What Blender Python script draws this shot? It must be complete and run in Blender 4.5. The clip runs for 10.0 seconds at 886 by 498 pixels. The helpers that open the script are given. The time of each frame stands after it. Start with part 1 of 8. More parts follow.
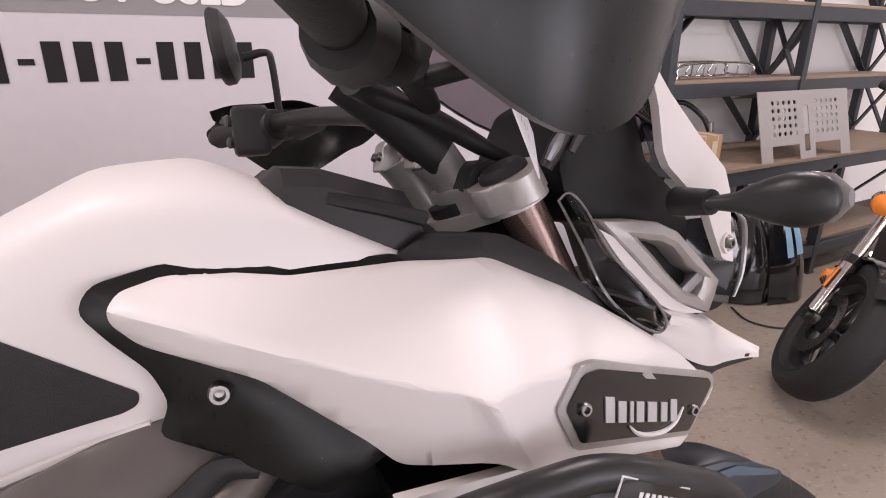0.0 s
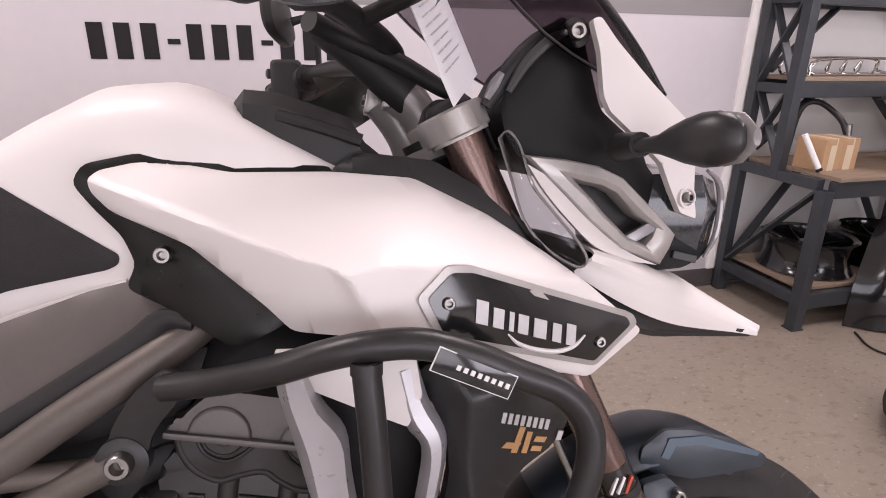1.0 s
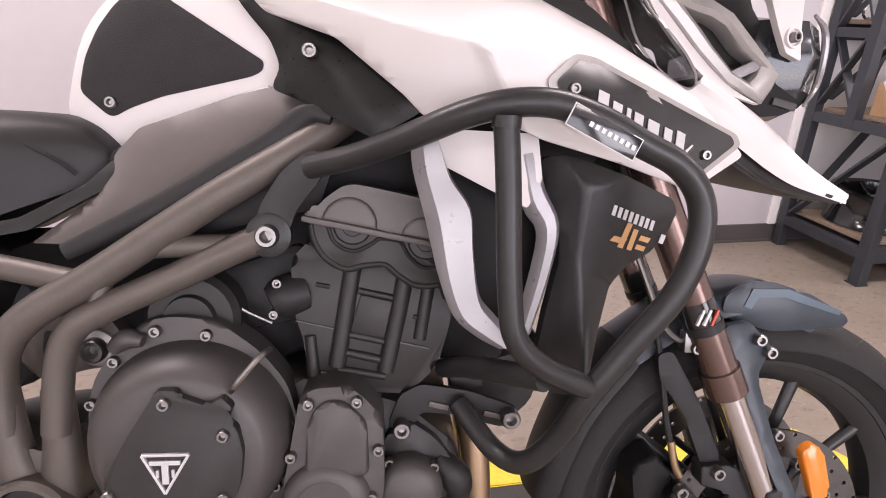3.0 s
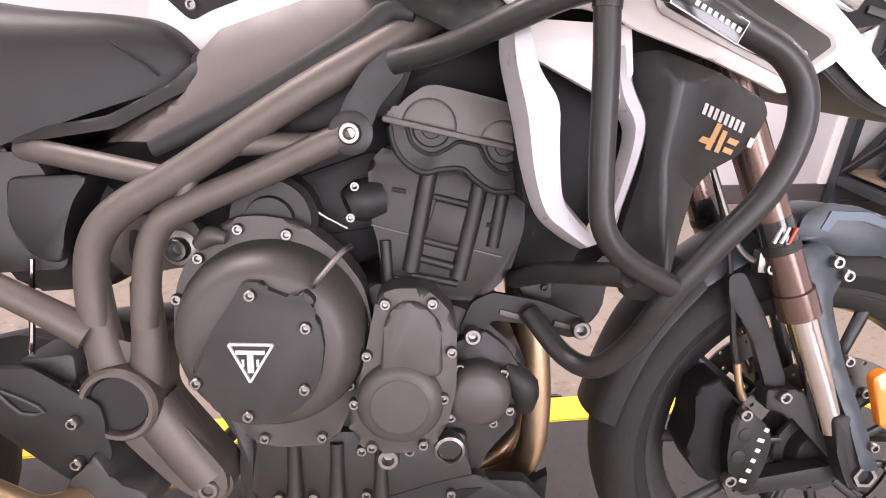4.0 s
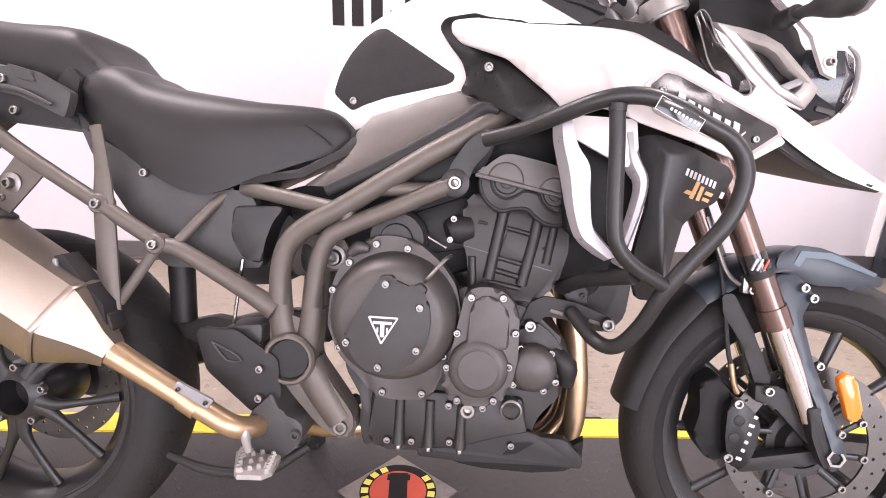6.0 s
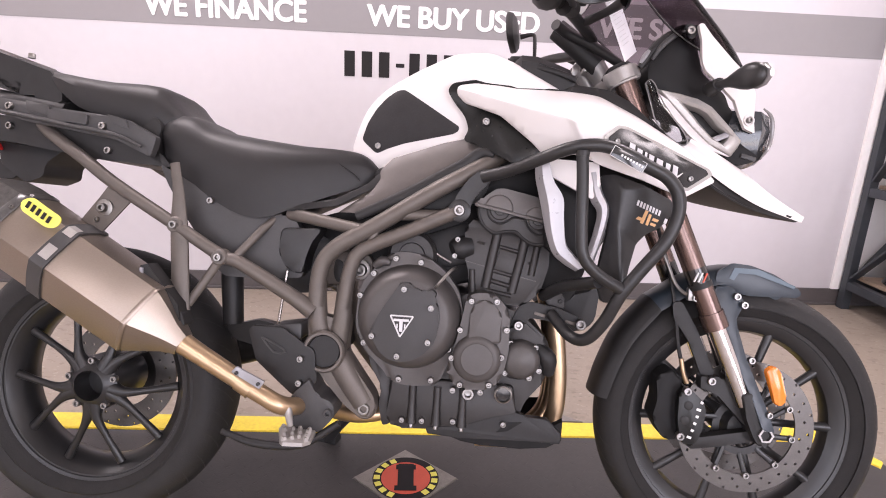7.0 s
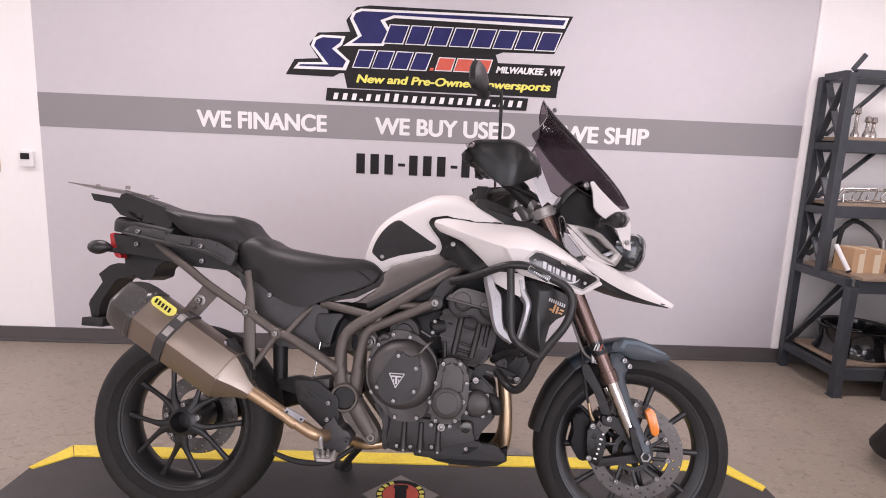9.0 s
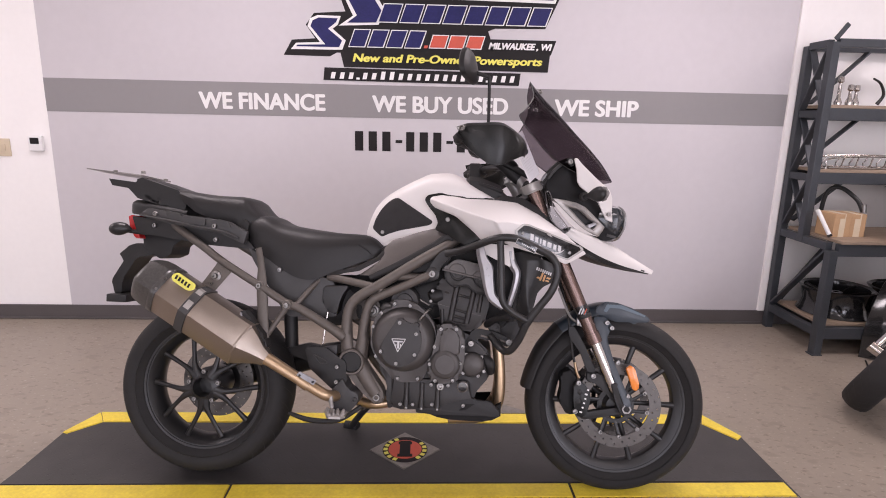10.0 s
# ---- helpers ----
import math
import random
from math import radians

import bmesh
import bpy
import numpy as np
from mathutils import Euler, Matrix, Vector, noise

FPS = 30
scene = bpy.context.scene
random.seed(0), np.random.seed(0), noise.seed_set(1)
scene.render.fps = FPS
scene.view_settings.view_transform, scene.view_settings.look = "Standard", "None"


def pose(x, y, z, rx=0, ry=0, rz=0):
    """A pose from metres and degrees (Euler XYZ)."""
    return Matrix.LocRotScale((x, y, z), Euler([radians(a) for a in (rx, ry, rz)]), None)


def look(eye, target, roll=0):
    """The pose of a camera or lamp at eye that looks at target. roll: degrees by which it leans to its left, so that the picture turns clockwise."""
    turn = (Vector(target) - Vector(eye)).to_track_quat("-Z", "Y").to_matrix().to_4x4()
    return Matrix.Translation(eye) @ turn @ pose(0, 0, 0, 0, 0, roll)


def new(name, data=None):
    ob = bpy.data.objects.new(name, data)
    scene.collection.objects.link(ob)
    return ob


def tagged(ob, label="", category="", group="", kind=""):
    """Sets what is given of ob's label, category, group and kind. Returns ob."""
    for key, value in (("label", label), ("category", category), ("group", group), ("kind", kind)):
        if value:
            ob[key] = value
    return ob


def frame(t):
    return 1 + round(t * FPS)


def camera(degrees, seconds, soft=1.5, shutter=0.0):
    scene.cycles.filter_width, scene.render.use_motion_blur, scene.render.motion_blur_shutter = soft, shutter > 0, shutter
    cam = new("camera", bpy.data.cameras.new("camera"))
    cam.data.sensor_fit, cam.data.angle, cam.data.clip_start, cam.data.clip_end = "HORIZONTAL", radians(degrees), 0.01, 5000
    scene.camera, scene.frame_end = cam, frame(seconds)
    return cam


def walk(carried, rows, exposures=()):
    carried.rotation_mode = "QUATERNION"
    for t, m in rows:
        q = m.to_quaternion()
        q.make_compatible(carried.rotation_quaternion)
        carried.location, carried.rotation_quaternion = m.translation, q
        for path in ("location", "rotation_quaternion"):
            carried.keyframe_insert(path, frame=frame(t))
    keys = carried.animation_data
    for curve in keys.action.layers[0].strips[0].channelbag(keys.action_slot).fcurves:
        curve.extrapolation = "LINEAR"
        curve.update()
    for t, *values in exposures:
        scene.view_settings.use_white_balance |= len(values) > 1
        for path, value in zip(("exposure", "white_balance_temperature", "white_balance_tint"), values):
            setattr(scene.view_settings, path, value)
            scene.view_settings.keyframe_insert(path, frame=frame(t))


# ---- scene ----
cam = camera(74.9, 10.0, soft=1.0)
METRES, EYE, TILT, LEAN, TURN = 8.0, 1.5, 0.0, 0.0, 0.0
PATH = [
    (0, (0.842, -0.422, 1.353), (1.769, 1.219, 0.685), 0.2),
    (0.5, (0.955, -0.523, 1.346), (1.639, 1.241, 0.697), 1.2),
    (1, (0.994, -0.584, 1.3), (1.509, 1.228, 0.631), 0.9),
    (1.5, (0.985, -0.604, 1.262), (1.496, 1.215, 0.604), 0.6),
    (2, (0.961, -0.646, 1.221), (1.463, 1.177, 0.571), 1.1),
    (2.5, (0.937, -0.667, 1.186), (1.385, 1.149, 0.479), 2.3),
    (3, (0.895, -0.673, 1.15), (1.267, 1.139, 0.39), 2.0),
    (3.2, (0.878, -0.677, 1.135), (1.223, 1.132, 0.354), 1.8),
    (4.3, (0.825, -0.7, 1.069), (1.062, 1.08, 0.188), 1.8),
    (4.5, (0.814, -0.707, 1.061), (1.027, 1.075, 0.178), 1.6),
    (5, (0.767, -0.772, 1.043), (0.988, 1.003, 0.147), 3.0),
    (5.5, (0.75, -0.864, 1.085), (0.909, 0.968, 0.299), 3.3),
    (6, (0.77, -1.02, 1.133), (0.852, 0.869, 0.481), 2.0),
    (6.2, (0.76, -1.074, 1.151), (0.874, 0.828, 0.542), 2.5),
    (7.3, (0.723, -1.358, 1.175), (0.812, 0.575, 0.67), 2.7),
    (7.5, (0.716, -1.417, 1.197), (0.787, 0.519, 0.7), 2.4),
    (8, (0.743, -1.631, 1.301), (0.83, 0.302, 0.796), 2.6),
    (8.5, (0.764, -1.769, 1.375), (0.841, 0.174, 0.909), 2.3),
    (9, (0.774, -1.879, 1.417), (0.851, 0.089, 1.072), 2.4),
    (9.5, (0.78, -1.958, 1.445), (0.832, 0.019, 1.147), 1.5),
    (10, (0.784, -2.03, 1.458), (0.862, -0.082, 1.015), 1.2),
]
EXPOSURES = [(t, e, 6500.0 if t < 6 else 6380.0, 24.0) for t, e in ((0.0, 0.0), (1.0, 0.12), (2.0, 0.24), (2.5, 0.34), (3.2, 0.6), (4.5, 1.32), (5.0, 1.45), (5.5, 1.39), (6.2, 1.01), (7.5, 0.5), (8.0, 0.38), (9.0, 0.08), (10.0, -0.02))]
walk(cam, [(t, look(eye, target, roll)) for t, eye, target, roll in PATH], EXPOSURES)

# ---- light ----
world = bpy.data.worlds.new("world")
scene.world = world
world.use_nodes = True
wn = world.node_tree.nodes
sky = wn.new("ShaderNodeTexSky")
sky.sky_type, sky.sun_disc = "NISHITA", False
sky.sun_elevation, sky.sun_rotation = radians(40), radians(200)
wn["Background"].inputs["Strength"].default_value = 0.12
world.node_tree.links.new(sky.outputs[0], wn["Background"].inputs["Color"])
sun = new("sun", bpy.data.lights.new("sun", "SUN"))
sun.data.energy, sun.data.angle, sun.data.color = 2.0, radians(1.0), (1.0, 0.95, 0.88)
sun.matrix_world = look((2.0, -9.0, 9.0), (1.2, -4.5, 0.0))


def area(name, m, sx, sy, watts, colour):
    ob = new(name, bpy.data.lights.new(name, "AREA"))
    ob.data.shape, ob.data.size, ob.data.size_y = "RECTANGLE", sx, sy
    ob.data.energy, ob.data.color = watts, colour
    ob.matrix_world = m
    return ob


# daylight from inferred shop windows behind the camera; unseen ceiling panels added overhead
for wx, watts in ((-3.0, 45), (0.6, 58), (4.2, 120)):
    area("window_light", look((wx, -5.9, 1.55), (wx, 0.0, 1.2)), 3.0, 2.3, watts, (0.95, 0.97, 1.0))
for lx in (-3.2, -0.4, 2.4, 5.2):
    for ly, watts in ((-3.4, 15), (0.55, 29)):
        area("assumed_panel_light", look((lx, ly, 2.93), (lx, ly, 0.0)), 1.15, 0.55, watts, (1.0, 0.94, 0.9))


# ---- materials ----
def mat(name, base, rough=0.5, metal=0.0, vary=0.12, scale=20.0, bump=0.0, bscale=200.0, coat=0.0, spec=0.5, stain=None, aniso=None, coat_rough=0.12):
    """A material with colour drift at two scales, roughness drift and fine relief."""
    m = bpy.data.materials.new(name)
    m.use_nodes = True
    n, l = m.node_tree.nodes, m.node_tree.links
    p = n["Principled BSDF"]
    p.inputs["Roughness"].default_value = rough
    p.inputs["Metallic"].default_value = metal
    p.inputs["Coat Weight"].default_value = coat
    p.inputs["Coat Roughness"].default_value = coat_rough
    p.inputs["Specular IOR Level"].default_value = spec
    tc = n.new("ShaderNodeTexCoord")
    a = n.new("ShaderNodeTexNoise")
    a.inputs["Scale"].default_value, a.inputs["Detail"].default_value = scale, 4.0
    b = n.new("ShaderNodeTexNoise")
    b.inputs["Scale"].default_value, b.inputs["Detail"].default_value = scale * 9, 3.0
    src = tc.outputs["Object"]
    if aniso:
        mp = n.new("ShaderNodeMapping")
        mp.inputs["Scale"].default_value = aniso
        l.new(src, mp.inputs["Vector"])
        src = mp.outputs["Vector"]
    l.new(src, a.inputs["Vector"]), l.new(src, b.inputs["Vector"])
    add = n.new("ShaderNodeMath")
    add.operation = "ADD"
    l.new(a.outputs["Fac"], add.inputs[0]), l.new(b.outputs["Fac"], add.inputs[1])
    ramp = n.new("ShaderNodeMapRange")
    ramp.inputs["From Min"].default_value, ramp.inputs["From Max"].default_value = 0.6, 1.4
    l.new(add.outputs[0], ramp.inputs["Value"])
    mix = n.new("ShaderNodeMix")
    mix.data_type = "RGBA"
    lo, hi = stain or tuple(c * (1 - vary) for c in base), tuple(min(1, c * (1 + vary)) for c in base)
    mix.inputs["A"].default_value, mix.inputs["B"].default_value = (*lo, 1), (*hi, 1)
    l.new(ramp.outputs[0], mix.inputs["Factor"])
    l.new(mix.outputs["Result"], p.inputs["Base Color"])
    rr = n.new("ShaderNodeMapRange")
    rr.inputs["To Min"].default_value, rr.inputs["To Max"].default_value = max(0.02, rough - 0.07), min(1, rough + 0.07)
    l.new(b.outputs["Fac"], rr.inputs["Value"])
    l.new(rr.outputs[0], p.inputs["Roughness"])
    if bump:
        c = n.new("ShaderNodeTexNoise")
        c.inputs["Scale"].default_value, c.inputs["Detail"].default_value = bscale, 5.0
        l.new(src, c.inputs["Vector"])
        bp = n.new("ShaderNodeBump")
        bp.inputs["Strength"].default_value, bp.inputs["Distance"].default_value = bump, 0.002
        l.new(c.outputs["Fac"], bp.inputs["Height"])
        l.new(bp.outputs[0], p.inputs["Normal"])
    return m


def glass(name, colour, alpha_dark=0.0, rough=0.02, ior=1.5):
    """A thin pane: mostly see-through, tinted, with a real reflection."""
    m = bpy.data.materials.new(name)
    m.use_nodes = True
    n, l = m.node_tree.nodes, m.node_tree.links
    for x in list(n):
        if x.type != "OUTPUT_MATERIAL":
            n.remove(x)
    out = [x for x in n if x.type == "OUTPUT_MATERIAL"][0]
    tr, gl, mx, fr = n.new("ShaderNodeBsdfTransparent"), n.new("ShaderNodeBsdfGlossy"), n.new("ShaderNodeMixShader"), n.new("ShaderNodeFresnel")
    tr.inputs["Color"].default_value = (*colour, 1)
    gl.inputs["Roughness"].default_value = rough
    fr.inputs["IOR"].default_value = ior
    l.new(fr.outputs[0], mx.inputs["Fac"])
    l.new(tr.outputs[0], mx.inputs[1]), l.new(gl.outputs[0], mx.inputs[2]), l.new(mx.outputs[0], out.inputs["Surface"])
    return m


def emitter(name, colour, strength):
    m = bpy.data.materials.new(name)
    m.use_nodes = True
    p = m.node_tree.nodes["Principled BSDF"]
    p.inputs["Base Color"].default_value = (*colour, 1)
    p.inputs["Emission Color"].default_value = (*colour, 1)
    p.inputs["Emission Strength"].default_value = strength
    return m


WHITE = mat("pearl_white_paint", (0.76, 0.724, 0.710), 0.45, 0.0, 0.006, 3, coat=0.15, spec=0.35, coat_rough=0.2)
BLACK = mat("black_plastic", (0.0195, 0.0187, 0.0190), 0.5, 0.0, 0.2, 30, 0.05, 600, spec=0.35)
GRIPBLACK = mat("textured_black_pad", (0.03, 0.028, 0.029), 0.62, 0.0, 0.2, 30, 0.5, 900, spec=0.3)
SATIN = mat("satin_black_paint", (0.021, 0.0205, 0.021), 0.36, 0.0, 0.2, 20, 0.05, 300, spec=0.45)
GLOSS = mat("gloss_black", (0.012, 0.012, 0.013), 0.12, 0.0, 0.2, 20, coat=0.5)
DARKGREY = mat("grey_plastic", (0.046, 0.0445, 0.045), 0.5, 0.0, 0.15, 30, 0.1, 500)
FRAME = mat("bronze_grey_frame_paint", (0.124, 0.108, 0.096), 0.48, 0.4, 0.1, 40, 0.06, 700)
ENGINE = mat("charcoal_engine_casting", (0.080, 0.0735, 0.071), 0.46, 0.35, 0.10, 40, 0.05, 900)
ENGINELIGHT = mat("grey_cam_cover_casting", (0.112, 0.102, 0.098), 0.45, 0.3, 0.1, 40, 0.05, 900)
ENGINEDARK = mat("dark_engine_casting", (0.033, 0.0305, 0.0298), 0.42, 0.35, 0.15, 30, 0.07, 700)
BRONZEPLASTIC = mat("metallic_taupe_plastic", (0.105, 0.092, 0.086), 0.43, 0.2, 0.07, 15)
COWL = mat("silver_white_cowl_paint", (0.45, 0.44, 0.46), 0.30, 0.25, 0.04, 8, coat=0.2)
SILVER = mat("silver_paint", (0.28, 0.275, 0.29), 0.30, 0.4, 0.03, 8, coat=0.2)
ALU = mat("cast_aluminium", (0.42, 0.40, 0.385), 0.38, 0.45, 0.1, 60, 0.08, 500)
CHROME = mat("chrome", (0.58, 0.545, 0.525), 0.15, 1.0, 0.04, 10)
STEEL = mat("zinc_plated_steel", (0.29, 0.278, 0.268), 0.34, 1.0, 0.1, 80)
FORKBROWN = mat("brown_anodised_tube", (0.17, 0.115, 0.10), 0.24, 0.75, 0.08, 30)
TITANIUM = mat("brushed_titanium", (0.37, 0.318, 0.275), 0.33, 0.95, 0.09, 30, 0.15, 60, aniso=(2, 30, 30))
GOLDPIPE = mat("heat_tinted_steel_pipe", (0.50, 0.36, 0.23), 0.32, 0.85, 0.08, 5)
CARBON = mat("carbon_fibre", (0.055, 0.052, 0.05), 0.32, 0.0, 0.5, 120, coat=0.3)
RUBBER = mat("tyre_rubber", (0.022, 0.0208, 0.0208), 0.66, 0.0, 0.15, 40, 0.25, 260, spec=0.3)
LEATHER = mat("black_seat_vinyl", (0.020, 0.0188, 0.0192), 0.46, 0.0, 0.12, 30, 0.12, 900, spec=0.35)
RIM = mat("black_wheel_paint", (0.017, 0.0166, 0.0172), 0.33, 0.0, 0.08, 12, spec=0.45)
DISC = mat("brake_disc_steel", (0.105, 0.097, 0.092), 0.38, 0.9, 0.12, 30, 0.1, 90)
BLUEGREY = mat("blue_grey_satin_plastic", (0.030, 0.041, 0.054), 0.36, 0.0, 0.1, 20)
BLUELIGHT = mat("pale_blue_grey_decal", (0.085, 0.125, 0.16), 0.4, 0.0, 0.06, 20)
AMBER = mat("amber_lens", (0.85, 0.25, 0.03), 0.2, 0.0, 0.1, 30, coat=0.5)
RED = mat("red_lens", (0.55, 0.03, 0.03), 0.2, 0.0, 0.1, 30, coat=0.5)
REDPRINT = mat("red_print", (0.60, 0.085, 0.045), 0.45, 0.0, 0.1, 30)
GOLDPRINT = mat("copper_gold_print", (0.62, 0.36, 0.17), 0.35, 0.3, 0.05, 30)
WHITEPRINT = mat("white_print", (0.80, 0.79, 0.79), 0.5, 0.0, 0.03, 30)
SILVERPRINT = mat("silver_print", (0.6, 0.59, 0.6), 0.4, 0.2, 0.05, 30)
YELLOWPRINT = mat("yellow_print", (0.80, 0.74, 0.13), 0.5, 0.0, 0.05, 30)
SMOKED = glass("smoked_screen", (0.50, 0.465, 0.485), 0.0, 0.08, 1.06)
CLEAR = glass("clear_acrylic", (0.84, 0.85, 0.86), 0.0, 0.05, 1.25)
MIRROR = mat("mirror_glass", (0.75, 0.75, 0.77), 0.03, 1.0, 0.01, 5)
LENS = mat("headlamp_lens", (0.03, 0.035, 0.042), 0.08, 0.1, 0.3, 12, coat=1.0)
LAMPCLEAR = mat("clear_lamp_plastic", (0.22, 0.21, 0.21), 0.08, 0.0, 0.1, 30, coat=1.0)
# deeper copy of the black plastic, with the shade of interiors in its colour
DEEPBLACK = mat("shaded_black_moulding", (0.012, 0.0116, 0.012), 0.55, 0.0, 0.2, 30, 0.05, 500, spec=0.2)
GUARD = mat("moulded_guard_black", (0.0075, 0.0078, 0.0076), 0.30, 0.0, 0.2, 20, 0.015, 400, spec=0.35)
PAPER = mat("white_paper", (0.76, 0.75, 0.78), 0.7, 0.0, 0.03, 20)

WALLWHITE = mat("white_wall_paint", (0.88, 0.86, 0.85), 0.75, 0.0, 0.02, 3, 0.12, 160)
# only for the unseen south wall, toned down to lessen the fill light
GREIGE = mat("bounce_cutting_taupe", (0.30, 0.27, 0.245), 0.75, 0.0, 0.03, 3, 0.12, 160)
BANNER = mat("grey_vinyl_banner", (0.56, 0.535, 0.56), 0.5, 0.0, 0.03, 2, 0.03, 40)
BANDGREY = mat("dark_grey_vinyl_print", (0.255, 0.243, 0.25), 0.6, 0.0, 0.03, 3)
INK = mat("charcoal_print", (0.020, 0.018, 0.019), 0.6, 0.0, 0.1, 20, spec=0.15)
NAVY = mat("navy_print", (0.020, 0.020, 0.105), 0.5, 0.0, 0.25, 10, spec=0.2)
BLUESTRIP = mat("pale_blue_strip", (0.30, 0.56, 0.78), 0.35, 0.0, 0.1, 20)
BASE = mat("dark_rubber_skirting", (0.085, 0.075, 0.075), 0.5, 0.0, 0.1, 10, 0.1, 100)
CEIL = mat("ceiling_tile", (0.75, 0.73, 0.70), 0.85, 0.0, 0.04, 8, 0.3, 120)
MAT = mat("black_rubber_mat", (0.046, 0.042, 0.041), 0.52, 0.0, 0.25, 8, 0.3, 160)
YELLOW = mat("yellow_safety_paint", (0.84, 0.66, 0.06), 0.5, 0.0, 0.1, 12, 0.2, 200, stain=(0.68, 0.50, 0.05))
TREAD = mat("scuffed_tread_plate", (0.26, 0.24, 0.22), 0.42, 0.6, 0.25, 40, 0.3, 200)
SHELFSTEEL = mat("blue_black_steel", (0.050, 0.056, 0.065), 0.42, 0.3, 0.15, 15, 0.1, 200)
WOOD = mat("worn_shelf_board", (0.27, 0.20, 0.145), 0.6, 0.0, 0.3, 6, 0.2, 60, aniso=(1, 14, 14))
CARD = mat("brown_cardboard", (0.46, 0.29, 0.16), 0.75, 0.0, 0.1, 12, 0.1, 100)
BEIGE = mat("beige_plastic", (0.62, 0.52, 0.38), 0.5, 0.0, 0.05, 20)
PANEL = emitter("lamp_diffuser", (1.0, 0.95, 0.9), 2.5)


def floor_material():
    """Tan vinyl with darker and lighter flecks, dull and slightly scuffed."""
    m = mat("flecked_tan_vinyl", (0.285, 0.24, 0.195), 0.42, 0.0, 0.10, 3, 0.1, 60)
    n, l = m.node_tree.nodes, m.node_tree.links
    p = n["Principled BSDF"]
    old = p.inputs["Base Color"].links[0].from_socket
    tc = [x for x in n if x.type == "TEX_COORD"][0]
    warp = n.new("ShaderNodeMapping")
    warp.inputs["Scale"].default_value = (1.0, 1.6, 1.0)
    warp.inputs["Rotation"].default_value = (0, 0, 0.6)
    l.new(tc.outputs["Object"], warp.inputs["Vector"])
    last = old
    for sc, cut, col, fac in ((26.0, 0.60, (0.15, 0.115, 0.09, 1), 0.55), (44.0, 0.62, (0.42, 0.37, 0.31, 1), 0.6), (9.0, 0.6, (0.20, 0.165, 0.135, 1), 0.45)):
        nz = n.new("ShaderNodeTexNoise")
        nz.inputs["Scale"].default_value, nz.inputs["Detail"].default_value = sc, 3.0
        l.new(warp.outputs[0], nz.inputs["Vector"])
        mr = n.new("ShaderNodeMapRange")
        mr.inputs["From Min"].default_value, mr.inputs["From Max"].default_value, mr.inputs["To Max"].default_value = cut, cut + 0.06, fac
        l.new(nz.outputs["Fac"], mr.inputs["Value"])
        mx = n.new("ShaderNodeMix")
        mx.data_type = "RGBA"
        mx.inputs["B"].default_value = col
        l.new(mr.outputs[0], mx.inputs["Factor"]), l.new(last, mx.inputs["A"])
        last = mx.outputs["Result"]
    l.new(last, p.inputs["Base Color"])
    return m


FLOOR = floor_material()


# ---- building helpers ----
def part(name, bm, material, parent=None, label="", smooth=True, normals=True):
    """Links a bmesh as one mesh object under a thing or a part."""
    if normals:
        bmesh.ops.recalc_face_normals(bm, faces=bm.faces)
    me = bpy.data.meshes.new(name)
    bm.to_mesh(me)
    bm.free()
    me.materials.append(material)
    if smooth:
        me.set_sharp_from_angle(angle=radians(38))
        for p in me.polygons:
            p.use_smooth = True
    ob = new(name, me)
    ob.parent = parent
    if label:
        ob["label"] = label
    return ob


def box_bm(lo, hi, bevel=0.0, seg=2, bm=None):
    bm = bm or bmesh.new()
    c = [(a + b) / 2 for a, b in zip(lo, hi)]
    r = bmesh.ops.create_cube(bm, size=1.0, matrix=Matrix.LocRotScale(c, None, [abs(b - a) for a, b in zip(lo, hi)]))
    if bevel:
        vs = set(r["verts"])
        es = [e for e in bm.edges if e.verts[0] in vs and e.verts[1] in vs]
        bmesh.ops.bevel(bm, geom=es, offset=bevel, segments=seg, affect="EDGES", profile=0.6)
    return bm


def beam_bm(a, b, w, h, bevel=0.0, bm=None, up=(0, 0, 1)):
    """A bar of rectangular section from a to b."""
    bm = bm or bmesh.new()
    a, b = Vector(a), Vector(b)
    d = (b - a).normalized()
    u = Vector(up)
    if abs(d.dot(u)) > 0.98:
        u = Vector((0, 1, 0))
    s = d.cross(u).normalized()
    u = s.cross(d).normalized()
    m = Matrix((s, d, u)).transposed().to_4x4()
    m.translation = (a + b) / 2
    r = bmesh.ops.create_cube(bm, size=1.0, matrix=m @ Matrix.Diagonal((w, (b - a).length, h, 1)))
    if bevel:
        vs = set(r["verts"])
        bmesh.ops.bevel(bm, geom=[e for e in bm.edges if e.verts[0] in vs and e.verts[1] in vs], offset=bevel, segments=2, affect="EDGES", profile=0.6)
    return bm


def spline(pts, n):
    """Catmull-Rom points along a polyline, n to each stretch."""
    p = [np.array(q, float) for q in pts]
    p = [2 * p[0] - p[1]] + p + [2 * p[-1] - p[-2]]
    out = []
    for i in range(1, len(p) - 2):
        a, b, c, d = p[i - 1:i + 3]
        for k in range(n):
            t = k / n
            out.append(0.5 * (2 * b + (c - a) * t + (2 * a - 5 * b + 4 * c - d) * t * t + (3 * b - a - 3 * c + d) * t ** 3))
    out.append(p[-2])
    return out


